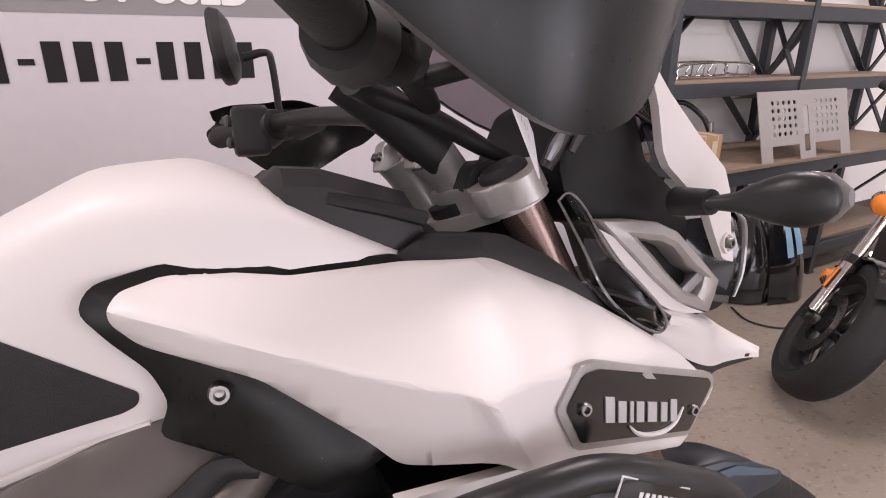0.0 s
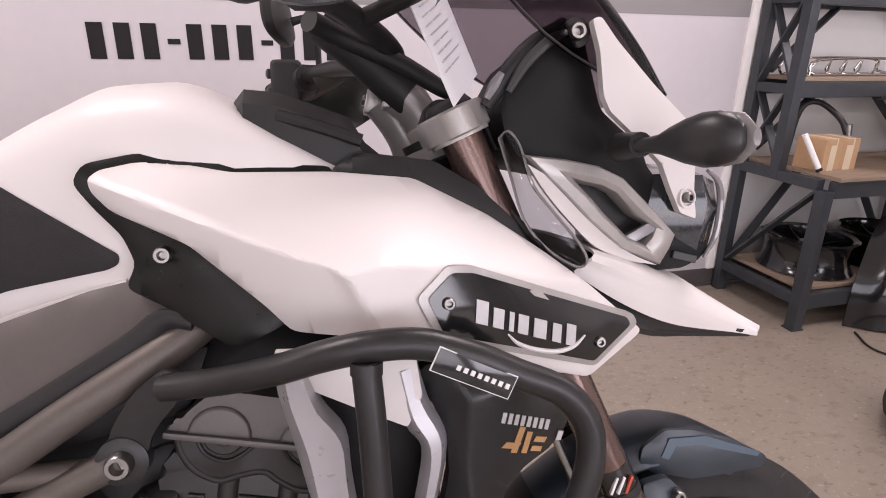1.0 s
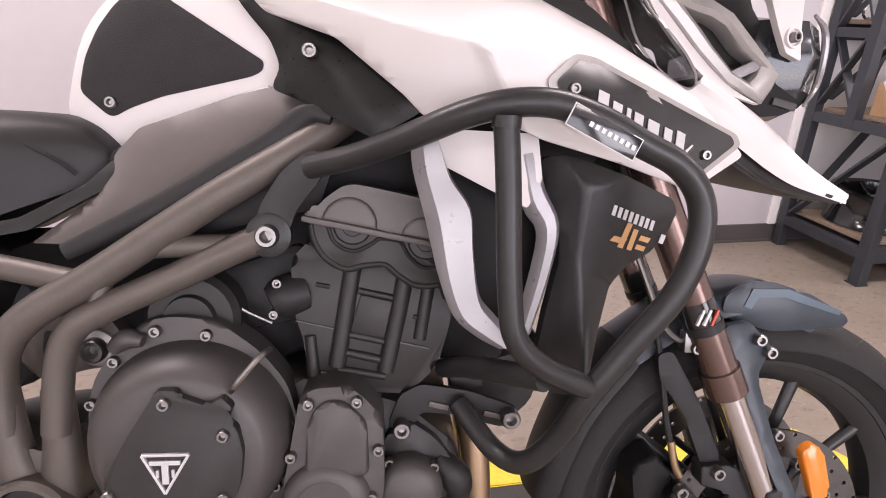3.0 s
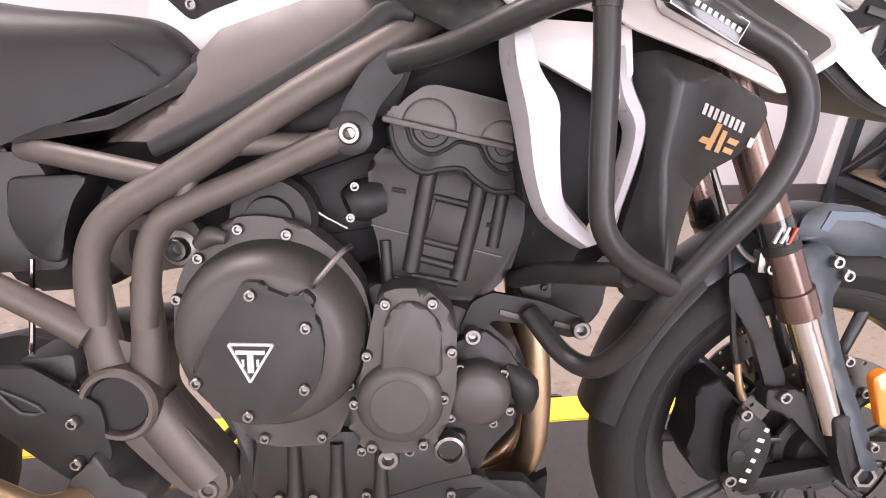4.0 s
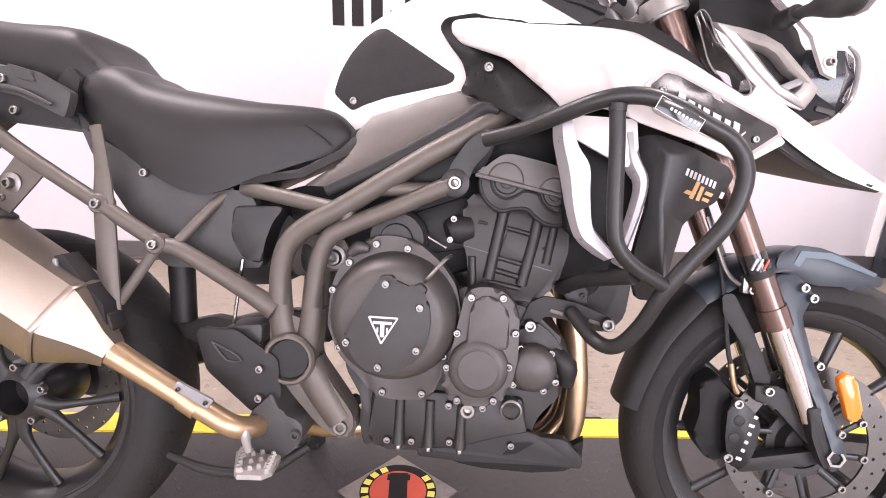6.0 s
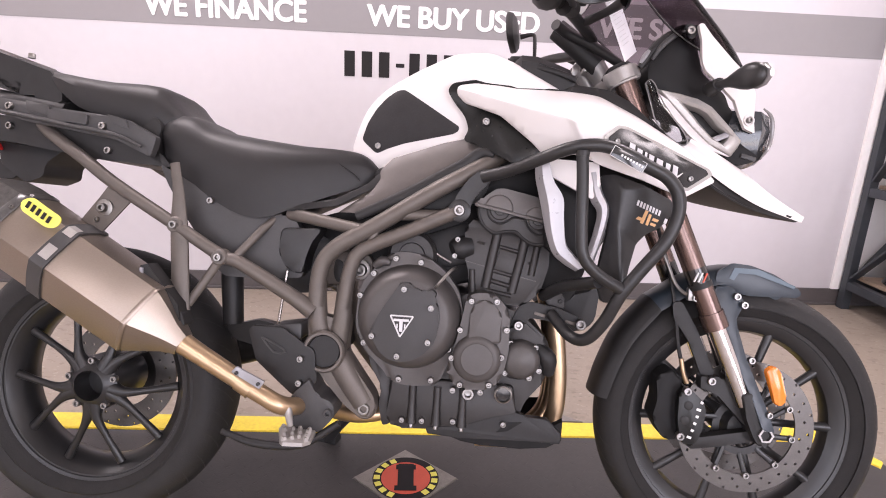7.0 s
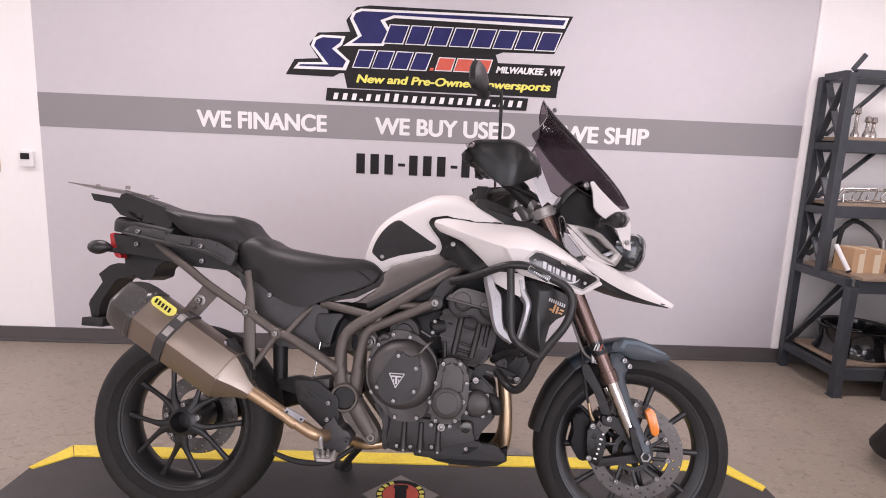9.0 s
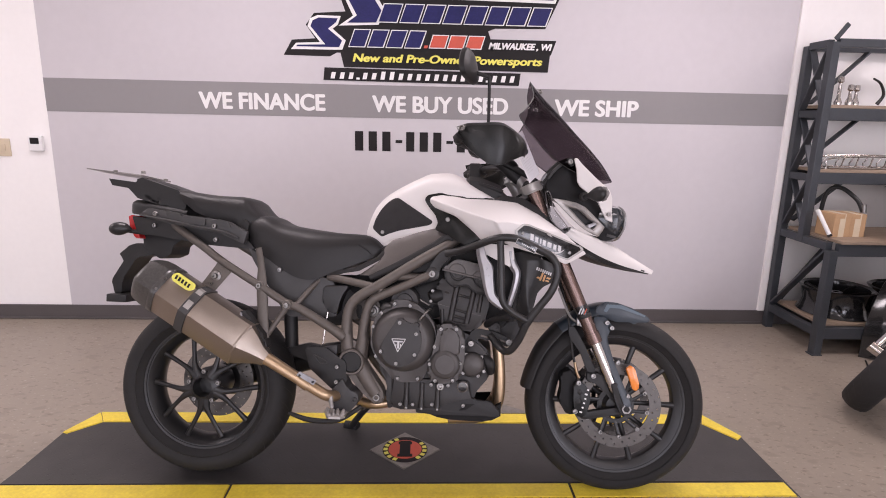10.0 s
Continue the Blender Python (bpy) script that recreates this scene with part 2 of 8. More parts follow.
def tube_bm(pts, r, n=5, seg=14, bm=None, flat=1.0):
    """A round tube swept along a smooth curve; r is one radius or one for each point."""
    bm = bm or bmesh.new()
    rs = list(r) if hasattr(r, "__len__") else [r] * len(pts)
    path = spline([(*p, q) for p, q in zip(pts, rs)], n) if len(pts) > 2 else [np.array((*p, q)) for p, q in zip(pts, rs)]
    pos = [Vector([float(c) for c in q[:3]]) for q in path]
    ref = Vector((0, 1, 0))
    rings = []
    for i, q in enumerate(pos):
        d = (pos[min(i + 1, len(pos) - 1)] - pos[max(i - 1, 0)]).normalized()
        if abs(d.dot(ref)) > 0.97:
            ref = Vector((1, 0, 0))
        u = (ref - d * ref.dot(d)).normalized()
        ref = u
        v = d.cross(u)
        rad = max(1e-4, float(path[i][3]))
        rings.append([bm.verts.new(q + rad * (u * math.cos(k * math.tau / seg) * flat + v * math.sin(k * math.tau / seg))) for k in range(seg)])
    for a, b in zip(rings, rings[1:]):
        for k in range(seg):
            bm.faces.new((a[k], a[(k + 1) % seg], b[(k + 1) % seg], b[k]))
    bm.faces.new(rings[0][::-1]), bm.faces.new(rings[-1])
    return bm


def lathe_bm(profile, m=None, seg=40, bm=None, closed=False):
    """Turns (radius, height) points about the z axis, then moves the result by m."""
    bm = bm or bmesh.new()
    m = m or Matrix()
    rings = [[bm.verts.new(m @ Vector((r * math.cos(k * math.tau / seg), r * math.sin(k * math.tau / seg), h))) for k in range(seg)] for r, h in profile]
    pairs = list(zip(rings, rings[1:])) + ([(rings[-1], rings[0])] if closed else [])
    for a, b in pairs:
        for k in range(seg):
            bm.faces.new((a[k], a[(k + 1) % seg], b[(k + 1) % seg], b[k]))
    if not closed:
        bm.faces.new(rings[0]), bm.faces.new(rings[-1])
    return bm


def rounded(pts, r, n=3):
    """Rounds the corners of a closed outline of (x, z) or (x, z, lateral) points."""
    out, k = [], len(pts)
    for i in range(k):
        a, b, c = (np.array(pts[(i + j) % k], float) for j in (-1, 0, 1))
        la, lc = np.linalg.norm((a - b)[:2]), np.linalg.norm((c - b)[:2])
        d = min(r, la * 0.45, lc * 0.45)
        p, q = b + (a - b) * d / max(la, 1e-9), b + (c - b) * d / max(lc, 1e-9)
        for j in range(n + 1):
            t = j / n
            out.append(tuple((1 - t) ** 2 * p + 2 * t * (1 - t) * b + t * t * q))
    return out


def field(points, kernel=1):
    """A smooth lateral depth over (x, z) that passes through the given (x, z, lateral) points."""
    p = np.array(points, float)
    n = len(p)

    def k(d):
        return d if kernel == 1 else d * d * np.log(d + 1e-9)
    d = np.linalg.norm(p[:, None, :2] - p[None, :, :2], axis=2)
    a = np.zeros((n + 3, n + 3))
    a[:n, :n] = k(d) + np.eye(n) * 1e-5
    a[:n, n], a[:n, n + 1:] = 1, p[:, :2]
    a[n, :n], a[n + 1:, :n] = 1, p[:, :2].T
    w = np.linalg.lstsq(a, np.concatenate([p[:, 2], np.zeros(3)]), rcond=None)[0]

    def f(x, z):
        return float(w[:n] @ k(np.hypot(p[:, 0] - x, p[:, 1] - z)) + w[n] + w[n + 1] * x + w[n + 2] * z)
    return f


def panel_bm(outline, depth, thick=0.004, grid=0.018, lip=0.004, lift=0.0, cuts=()):
    """A curved body panel: an (x, z) outline laid on a lateral depth, with rolled edges and thickness. Right side is -y."""
    bm = bmesh.new()
    f = bm.faces.new([bm.verts.new((p[0], 0, p[1])) for p in outline])
    if lip:
        for step in (0.25, 0.45, 0.8):
            bmesh.ops.inset_region(bm, faces=[f], thickness=lip * step, use_even_offset=True)
    xs, zs = [p[0] for p in outline], [p[1] for p in outline]
    for axis, lo, hi in ((0, min(xs), max(xs)), (2, min(zs), max(zs))):
        g = math.floor(lo / grid) * grid + grid
        while g < hi:
            co, no = [0, 0, 0], [0, 0, 0]
            co[axis], no[axis] = g, 1
            bmesh.ops.bisect_plane(bm, geom=bm.verts[:] + bm.edges[:] + bm.faces[:], plane_co=co, plane_no=no, dist=1e-5)
            g += grid
    for (cx, cz), (nx_, nz_) in cuts:
        bmesh.ops.bisect_plane(bm, geom=bm.verts[:] + bm.edges[:] + bm.faces[:], plane_co=(cx, 0, cz), plane_no=(nx_, 0, nz_), dist=1e-5)
    p = np.array([q[:2] for q in outline], float)
    q = np.roll(p, -1, axis=0)
    e = q - p
    ee = np.maximum((e * e).sum(1), 1e-12)
    for v in bm.verts:
        w = np.array((v.co.x, v.co.z))
        t = np.clip(((w - p) * e).sum(1) / ee, 0, 1)
        d = float(np.sqrt((((p + e * t[:, None]) - w) ** 2).sum(1).min()))
        s = max(0.0, 1 - d / (lip * 1.5)) if lip else 0.0
        v.co.y = -(depth(v.co.x, v.co.z) + lift - lip * (1 - math.sqrt(max(0.0, 1 - s * s))))
    r = bmesh.ops.extrude_face_region(bm, geom=bm.faces[:])
    for v in [g for g in r["geom"] if isinstance(g, bmesh.types.BMVert)]:
        v.co.y += thick
    return bm


def block_bm(outline, lat0, lat1, bevel=0.006, seg=2, bm=None):
    """A prism over an (x, z) outline between two lateral distances, with bevelled edges on its outer side."""
    tmp = bmesh.new()
    lo = [tmp.verts.new((p[0], -lat0, p[1])) for p in outline]
    hi = [tmp.verts.new((p[0], -lat1, p[1])) for p in outline]
    top = tmp.faces.new(hi)
    tmp.faces.new(lo[::-1])
    for i in range(len(lo)):
        j = (i + 1) % len(lo)
        tmp.faces.new((lo[i], lo[j], hi[j], hi[i]))
    if bevel:
        bmesh.ops.bevel(tmp, geom=list(top.edges), offset=bevel, segments=seg, affect="EDGES", profile=0.5, clamp_overlap=True)
    if bm is None:
        return tmp
    me = bpy.data.meshes.new("tmp")
    tmp.to_mesh(me)
    tmp.free()
    bm.from_mesh(me)
    bpy.data.meshes.remove(me)
    return bm


def patch_bm(rows, thick=0.004, n=5, push=(0, 1, 0)):
    """A smooth sheet through a net of points, thickened along push."""
    a = [spline(r, n) for r in rows]
    cols = [spline([r[i] for r in a], n) for i in range(len(a[0]))]
    bm = bmesh.new()
    v = [[bm.verts.new(p) for p in c] for c in cols]
    for i in range(len(v) - 1):
        for j in range(len(v[0]) - 1):
            bm.faces.new((v[i][j], v[i + 1][j], v[i + 1][j + 1], v[i][j + 1]))
    if thick:
        r = bmesh.ops.extrude_face_region(bm, geom=bm.faces[:])
        for g in r["geom"]:
            if isinstance(g, bmesh.types.BMVert):
                g.co += Vector(push) * thick
    return bm


def loft_bm(rings, caps=True):
    """Joins closed rings of equal length."""
    bm = bmesh.new()
    v = [[bm.verts.new(p) for p in r] for r in rings]
    k = len(v[0])
    for a, b in zip(v, v[1:]):
        for i in range(k):
            bm.faces.new((a[i], a[(i + 1) % k], b[(i + 1) % k], b[i]))
    if caps:
        bm.faces.new(v[0]), bm.faces.new(v[-1])
    return bm


def strip_bm(lines, thick=0.008, n=4):
    """A folded strip: smooth along its length, creased along each given line, closed behind."""
    cols = [spline(l, n) for l in lines]
    bm = bmesh.new()
    v = [[bm.verts.new(p) for p in c] for c in cols]
    for a, b in zip(v, v[1:]):
        for i in range(len(a) - 1):
            bm.faces.new((a[i], a[i + 1], b[i + 1], b[i]))
    r = bmesh.ops.extrude_face_region(bm, geom=bm.faces[:])
    for g in r["geom"]:
        if isinstance(g, bmesh.types.BMVert):
            g.co.y += thick
    bm.normal_update()
    return bm


def axis_m(x, y, z, to=(0, -1, 0)):
    """A pose whose z axis points along to."""
    q = Vector(to).to_track_quat("Z", "Y")
    return Matrix.LocRotScale((x, y, z), q, None)


def write(name, text, height, m, material, parent, squeeze=0.8, bold=0.0, slant=0.0, label="", spread=0.0):
    """Letters of the built-in font as a thin mesh; origin at the lower left, lying in the x-y plane of m."""
    cu = bpy.data.curves.new(name, "FONT")
    cu.body, cu.size, cu.offset, cu.extrude, cu.shear = text, height / 0.72, bold, 0.0012, slant
    ob = bpy.data.objects.new(name, cu)
    scene.collection.objects.link(ob)
    bpy.context.view_layer.update()
    me = bpy.data.meshes.new_from_object(ob.evaluated_get(bpy.context.evaluated_depsgraph_get()))
    bpy.data.objects.remove(ob)
    bpy.data.curves.remove(cu)
    if spread:
        b = bmesh.new()
        for dx, dy, dz in ((0, 0, 0), (spread, 0, 0.0002), (-spread, 0, 0.0004), (0, spread * 0.6, 0.0006), (0, -spread * 0.6, 0.0008)):
            c = me.copy()
            c.transform(Matrix.Translation((dx, dy, dz)))
            b.from_mesh(c)
            bpy.data.meshes.remove(c)
        b.to_mesh(me)
        b.free()
    me.transform(m @ Matrix.Diagonal((squeeze, 1, 1, 1)))
    me.materials.clear()
    me.materials.append(material)
    out = new(name, me)
    out.parent = parent
    if label:
        out["label"] = label
    return out


# ---- the room ----
X0, X1, YB, YF, H = -5.2, 7.4, 2.0, -6.0, 3.0
fl = tagged(part("floor", box_bm((X0 - 0.2, YF - 0.2, -0.15), (X1 + 0.2, YB + 0.2, 0.0)), FLOOR, smooth=False), "tan flecked vinyl showroom floor, slightly scuffed", "floor", kind="structure")
tagged(part("wall_north", box_bm((X0 - 0.2, YB, 0), (X1 + 0.2, YB + 0.2, H)), WALLWHITE, smooth=False), "white painted showroom wall", "wall", kind="structure")
tagged(part("wall_west", box_bm((X0 - 0.2, YF - 0.2, 0), (X0, YB, H)), WALLWHITE, smooth=False), "white painted side wall", "wall", kind="structure")
tagged(part("wall_east", box_bm((X1, YF - 0.2, 0), (X1 + 0.2, YB, H)), WALLWHITE, smooth=False), "white painted side wall", "wall", kind="structure")
tagged(part("ceiling", box_bm((X0 - 0.2, YF - 0.2, H), (X1 + 0.2, YB + 0.2, H + 0.15)), CEIL, smooth=False), "off-white tiled ceiling", "ceiling", kind="structure")
# south wall with three shop windows, unseen; taupe to cut bounce and deepen reflections
bm = bmesh.new()
edges = [X0, -4.5, -1.5, -0.9, 2.1, 2.7, 5.7, X1]
for i in range(0, 7):
    if i % 2 == 0:
        box_bm((edges[i], YF - 0.2, 0), (edges[i + 1], YF, H), bm=bm)
    else:
        box_bm((edges[i], YF - 0.2, 0), (edges[i + 1], YF, 0.4), bm=bm)
        box_bm((edges[i], YF - 0.2, 2.7), (edges[i + 1], YF, H), bm=bm)
tagged(part("wall_south", bm, GREIGE, smooth=False), "unseen wall with large shop windows, toned taupe to cut bounce light", "wall", kind="structure")
for i in (1, 3, 5):
    a, b = edges[i], edges[i + 1]
    bm = bmesh.new()
    for lo, hi in (((a, YF - 0.13, 0.4), (a + 0.06, YF - 0.05, 2.7)), ((b - 0.06, YF - 0.13, 0.4), (b, YF - 0.05, 2.7)), ((a + 0.06, YF - 0.13, 0.4), (b - 0.06, YF - 0.05, 0.46)), ((a + 0.06, YF - 0.13, 2.64), (b - 0.06, YF - 0.05, 2.7))):
        box_bm(lo, hi, 0.004, bm=bm)
    win = tagged(part("window_%d" % (i // 2 + 1), bm, SHELFSTEEL, smooth=False), "large shop window in a dark frame", "window", kind="structure")
    pane = part("pane", box_bm((a + 0.06, YF - 0.1, 0.46), (b - 0.06, YF - 0.09, 2.64)), CLEAR, win, smooth=False)
    pane.visible_shadow = False
tagged(part("ground", box_bm((-60, -60, -0.3), (60, YF - 0.2, -0.02)), mat("asphalt", (0.06, 0.06, 0.06), 0.85, 0, 0.2, 3, 0.4, 60), smooth=False), "grey asphalt forecourt outside the windows", "ground", kind="structure")
# assumed glowing panels, out of view, added to light the room from above
for k, lx in enumerate((-3.2, -0.4, 2.4, 5.2)):
    for ly in (-3.4, 0.55):
        cl = tagged(new("assumed_ceiling_panel"), "assumed ceiling panel with a white frame, unseen, added for top light", "ceiling light", "ceiling panels")
        cl.location = (lx, ly, H)
        bm = bmesh.new()
        for lo, hi in (((-0.62, -0.32, -0.05), (0.62, -0.29, 0)), ((-0.62, 0.29, -0.05), (0.62, 0.32, 0)), ((-0.62, -0.29, -0.05), (-0.59, 0.29, 0)), ((0.59, -0.29, -0.05), (0.62, 0.29, 0))):
            box_bm(lo, hi, 0.003, bm=bm)
        part("frame", bm, WALLWHITE, cl, smooth=False)
        part("diffuser", box_bm((-0.59, -0.29, -0.03), (0.59, 0.29, -0.01)), PANEL, cl, smooth=False)
bm = box_bm((X0, YB - 0.012, 0), (X1, YB, 0.104), 0.004)
box_bm((X0, YB - 0.022, 0), (X1, YB - 0.012, 0.018), 0.006, bm=bm)
tagged(part("baseboard", bm, BASE, smooth=False), "dark rubber skirting along the wall", "baseboard", kind="structure")

# ---- printed wall banner ----
banner = tagged(part("banner", box_bm((-1.695, YB - 0.004, 0.104), (3.295, YB, 2.95)), BANNER, smooth=False), "large grey printed vinyl banner covering the showroom wall", "banner")


def wall(x, z, lift):
    return Vector((x, YB - 0.004 - lift, z))


def flat(name, pts, material, lift, label="", bm=None, parent=banner):
    bm = bm or bmesh.new()
    f = bm.faces.new([bm.verts.new(wall(x, z, lift)) for x, z in pts])
    r = bmesh.ops.extrude_face_region(bm, geom=[f])
    for g in r["geom"]:
        if isinstance(g, bmesh.types.BMVert):
            g.co.y += 0.0012
    return part(name, bm, material, parent, label, smooth=False) if name else bm


flat("band", [(-1.695, 1.446), (3.295, 1.446), (3.295, 1.66), (-1.695, 1.66)], BANDGREY, 0.002, "dark grey printed band")
UP = Matrix.LocRotScale((0, 0, 0), Euler((radians(90), 0, 0)), None)
for words, x, w in (("WE FINANCE", -0.699, 0.835), ("WE BUY USED", 0.447, 0.92), ("WE SHIP", 1.682, 0.581)):
    t = write("lettering", words, 0.106, Matrix(), WHITEPRINT, banner, 1.0, 0.0014, 0.0, "bold white capital lettering", 0.0044)
    xs = [v.co.x for v in t.data.vertices]
    t.data.transform(Matrix.Translation(wall(x, 1.489, 0.0045)) @ UP @ Matrix.Diagonal((w / (max(xs) - min(xs)), 1, 1, 1)) @ Matrix.Translation((-min(xs), 0, 0)))
# the telephone line: plain bars of the digits' size
x = 0.316
for ch in "000-000-0000":
    if ch == "-":
        flat("bar", [(x + 0.012, 1.282), (x + 0.058, 1.282), (x + 0.058, 1.302), (x + 0.012, 1.302)], INK, 0.003)
        x += 0.07
    else:
        flat("bar", [(x + 0.014, 1.226), (x + 0.070, 1.226), (x + 0.070, 1.357), (x + 0.014, 1.357)], INK, 0.003)
        x += 0.0925
# the dealer's emblem, as plain shapes in its colours
def lx(u, v):
    """Emblem units to wall metres."""
    X = -0.129 + u * 1.826
    return X, 1.841 + v


def shape(name, pts, material, lift, label=""):
    return flat(name, [lx(u, v) for u, v in pts], material, lift, label)


shape("emblem_backing", [(0.0, -0.002), (0.031, 0.094), (0.114, 0.106), (0.082, 0.189), (0.112, 0.262), (0.223, 0.276), (0.209, 0.345), (0.245, 0.425), (0.29, 0.44), (1.0, 0.435), (0.942, 0.2), (0.76, 0.195), (0.735, 0.177), (0.745, 0.128), (0.985, 0.128), (0.968, 0.035), (0.735, 0.04), (0.57, 0.02), (0.19, 0.02), (0.165, -0.005)], INK, 0.002, "black emblem backing")
shape("emblem_backing", [(0.215, -0.07), (0.96, -0.075), (0.965, 0.045), (0.20, 0.045)], INK, 0.0035)
shape("emblem_backing", [(0.14, -0.155), (0.145, -0.075), (0.86, -0.085), (0.855, -0.165)], INK, 0.005)
shape("stroke", [(0.222, 0.355), (0.231, 0.394), (0.259, 0.418), (0.986, 0.424), (0.973, 0.358), (0.376, 0.371), (0.343, 0.350), (0.365, 0.288), (0.340, 0.199), (0.199, 0.188), (0.250, 0.251)], WHITEPRINT, 0.004)
shape("stroke", [(0.233, 0.356), (0.242, 0.388), (0.264, 0.403), (0.974, 0.409), (0.966, 0.377), (0.373, 0.388), (0.327, 0.354), (0.351, 0.287), (0.332, 0.213), (0.229, 0.207), (0.264, 0.254)], NAVY, 0.006)
shape("stroke", [(0.088, 0.179), (0.098, 0.228), (0.125, 0.249), (0.207, 0.247), (0.196, 0.193), (0.177, 0.168), (0.223, 0.097), (0.210, 0.038), (0.027, 0.035), (0.046, 0.075), (0.131, 0.083)], WHITEPRINT, 0.005)
shape("stroke", [(0.099, 0.180), (0.107, 0.216), (0.129, 0.234), (0.196, 0.232), (0.189, 0.207), (0.161, 0.167), (0.210, 0.096), (0.199, 0.054), (0.044, 0.053), (0.052, 0.063), (0.150, 0.069)], NAVY, 0.007)


def letter_block(u, v0, v1, w, material, lean=0.022):
    """A slanted plain block with a white outline, the size of one letter."""
    shape("block", [(u, v0), (u + w, v0), (u + w + lean, v1), (u + lean, v1)], WHITEPRINT, 0.008)
    shape("block", [(u + 0.0035, v0 + 0.006), (u + w - 0.0035, v0 + 0.006), (u + w + lean - 0.0042, v1 - 0.006), (u + lean + 0.003, v1 - 0.006)], material, 0.010)


for i in range(8):
    letter_block(0.338 + 0.0765 * i, 0.213, 0.332, 0.070, NAVY)
for i in range(4):
    letter_block(0.232 + 0.0665 * i, 0.056, 0.170, 0.0605, NAVY)
shape("dot", [(0.503, 0.060), (0.516, 0.060), (0.519, 0.078), (0.506, 0.078)], REDPRINT, 0.010)
for i in range(3):
    letter_block(0.521 + 0.0655 * i, 0.060, 0.146, 0.060, REDPRINT, 0.014)
for words, x, w, z, hgt, mt, sl in (("MILWAUKEE , WI", 0.738, 0.232, 0.066, 0.04, WHITEPRINT, 0.25), ("New and Pre-Owned Powersports", 0.247, 0.69, -0.033, 0.050, YELLOWPRINT, 0.2)):
    t = write("lettering", words, hgt, Matrix(), mt, banner, 1.0, 0.0008, sl, "slanted lettering on the emblem", 0.0022)
    xs = [v.co.x for v in t.data.vertices]
    X, Z = lx(x, z)
    t.data.transform(Matrix.Translation(wall(X, Z, 0.011)) @ UP @ Matrix.Diagonal((w * 1.826 / (max(xs) - min(xs)), 1, 1, 1)) @ Matrix.Translation((-min(xs), 0, 0)))
u = 0.16
for i in range(22):
    if i in (3, 18):
        shape("bar", [(u + 0.002, -0.148), (u + 0.014, -0.148), (u + 0.014, -0.135), (u + 0.002, -0.135)], WHITEPRINT, 0.008)
        u += 0.018
    else:
        hh = -0.10 if i not in (6, 7, 15) else -0.09
        shape("bar", [(u + 0.006, -0.145), (u + 0.021, -0.145), (u + 0.026, hh - 0.004), (u + 0.011, hh - 0.004)], WHITEPRINT, 0.008)
        u += 0.0325

# wall fittings
th = tagged(part("thermostat", box_bm((-1.832, YB - 0.028, 1.185), (-1.742, YB, 1.285), 0.005), WHITEPRINT), "small white thermostat with a dark display on the wall", "thermostat")
part("display", box_bm((-1.818, YB - 0.031, 1.232), (-1.762, YB - 0.027, 1.272), 0.001), INK, th)
sw = tagged(part("light_switch", box_bm((-2.05, YB - 0.008, 1.145), (-1.965, YB, 1.262), 0.003), BEIGE), "beige wall switch plate", "switch")
part("rocker", box_bm((-2.02, YB - 0.014, 1.18), (-1.995, YB - 0.007, 1.225), 0.002), BEIGE, sw)
tagged(part("trim_banner_edge", box_bm((3.297, YB - 0.02, 0.104), (3.345, YB, 2.95), 0.003), WALLWHITE, smooth=False), "white trim strip beside the banner", "trim", kind="structure")

# ---- display platform ----
PZ = 0.124
plat = tagged(new("display_platform"), "low black rubber display platform with yellow safety edges", "platform")
OUT = [(-0.653, 0.42), (2.11, 0.40), (2.20, 0.21), (2.20, -0.34), (-0.745, -0.34), (-0.725, 0.246)]


def slab(name, pts, z0, z1, material, label="", bevel=0.003, parent=plat):
    bm = bmesh.new()
    lo = [bm.verts.new((x, y, z0)) for x, y in pts]
    hi = [bm.verts.new((x, y, z1)) for x, y in pts]
    top = bm.faces.new(hi)
    bm.faces.new(lo[::-1])
    for i in range(len(pts)):
        j = (i + 1) % len(pts)
        bm.faces.new((lo[i], lo[j], hi[j], hi[i]))
    if bevel:
        bmesh.ops.bevel(bm, geom=list(top.edges), offset=bevel, segments=2, affect="EDGES")
    return part(name, bm, material, parent, label, smooth=False)


slab("deck", OUT, 0.0, PZ - 0.004, MAT)
slab("mat", [(-0.60, 0.33), (2.07, 0.315), (2.165, 0.18), (2.185, -0.11), (-0.74, -0.115), (-0.70, 0.235)], PZ - 0.004, PZ, MAT, "black rubber top mat")
slab("yellow_edge", [(-0.653, 0.42), (2.11, 0.40), (2.068, 0.317), (-0.60, 0.333)], PZ - 0.004, PZ + 0.001, YELLOW)
slab("yellow_edge", [(-0.655, 0.418), (-0.602, 0.332), (-0.70, 0.237), (-0.725, 0.248)], PZ - 0.004, PZ + 0.001, YELLOW)
slab("yellow_edge", [(2.112, 0.398), (2.2, 0.212), (2.167, 0.182), (2.072, 0.315)], PZ - 0.004, PZ + 0.001, YELLOW)
for a, b in ((-0.74, 0.093), (0.102, 1.35), (1.36, 2.185)):
    slab("yellow_edge", [(a, -0.118), (b, -0.118), (b, -0.20), (a, -0.20)], PZ - 0.004, PZ + 0.0012, YELLOW)
slab("tread_edge", [(-0.74, -0.203), (2.19, -0.203), (2.19, -0.335), (-0.74, -0.335)], PZ - 0.004, PZ + 0.0005, TREAD, "scuffed metal tread plate edge")
slab("tread_corner", [(1.17, 0.425), (1.33, 0.425), (1.19, 0.52)], 0.0, PZ - 0.01, TREAD, "small silver tread plate corner")
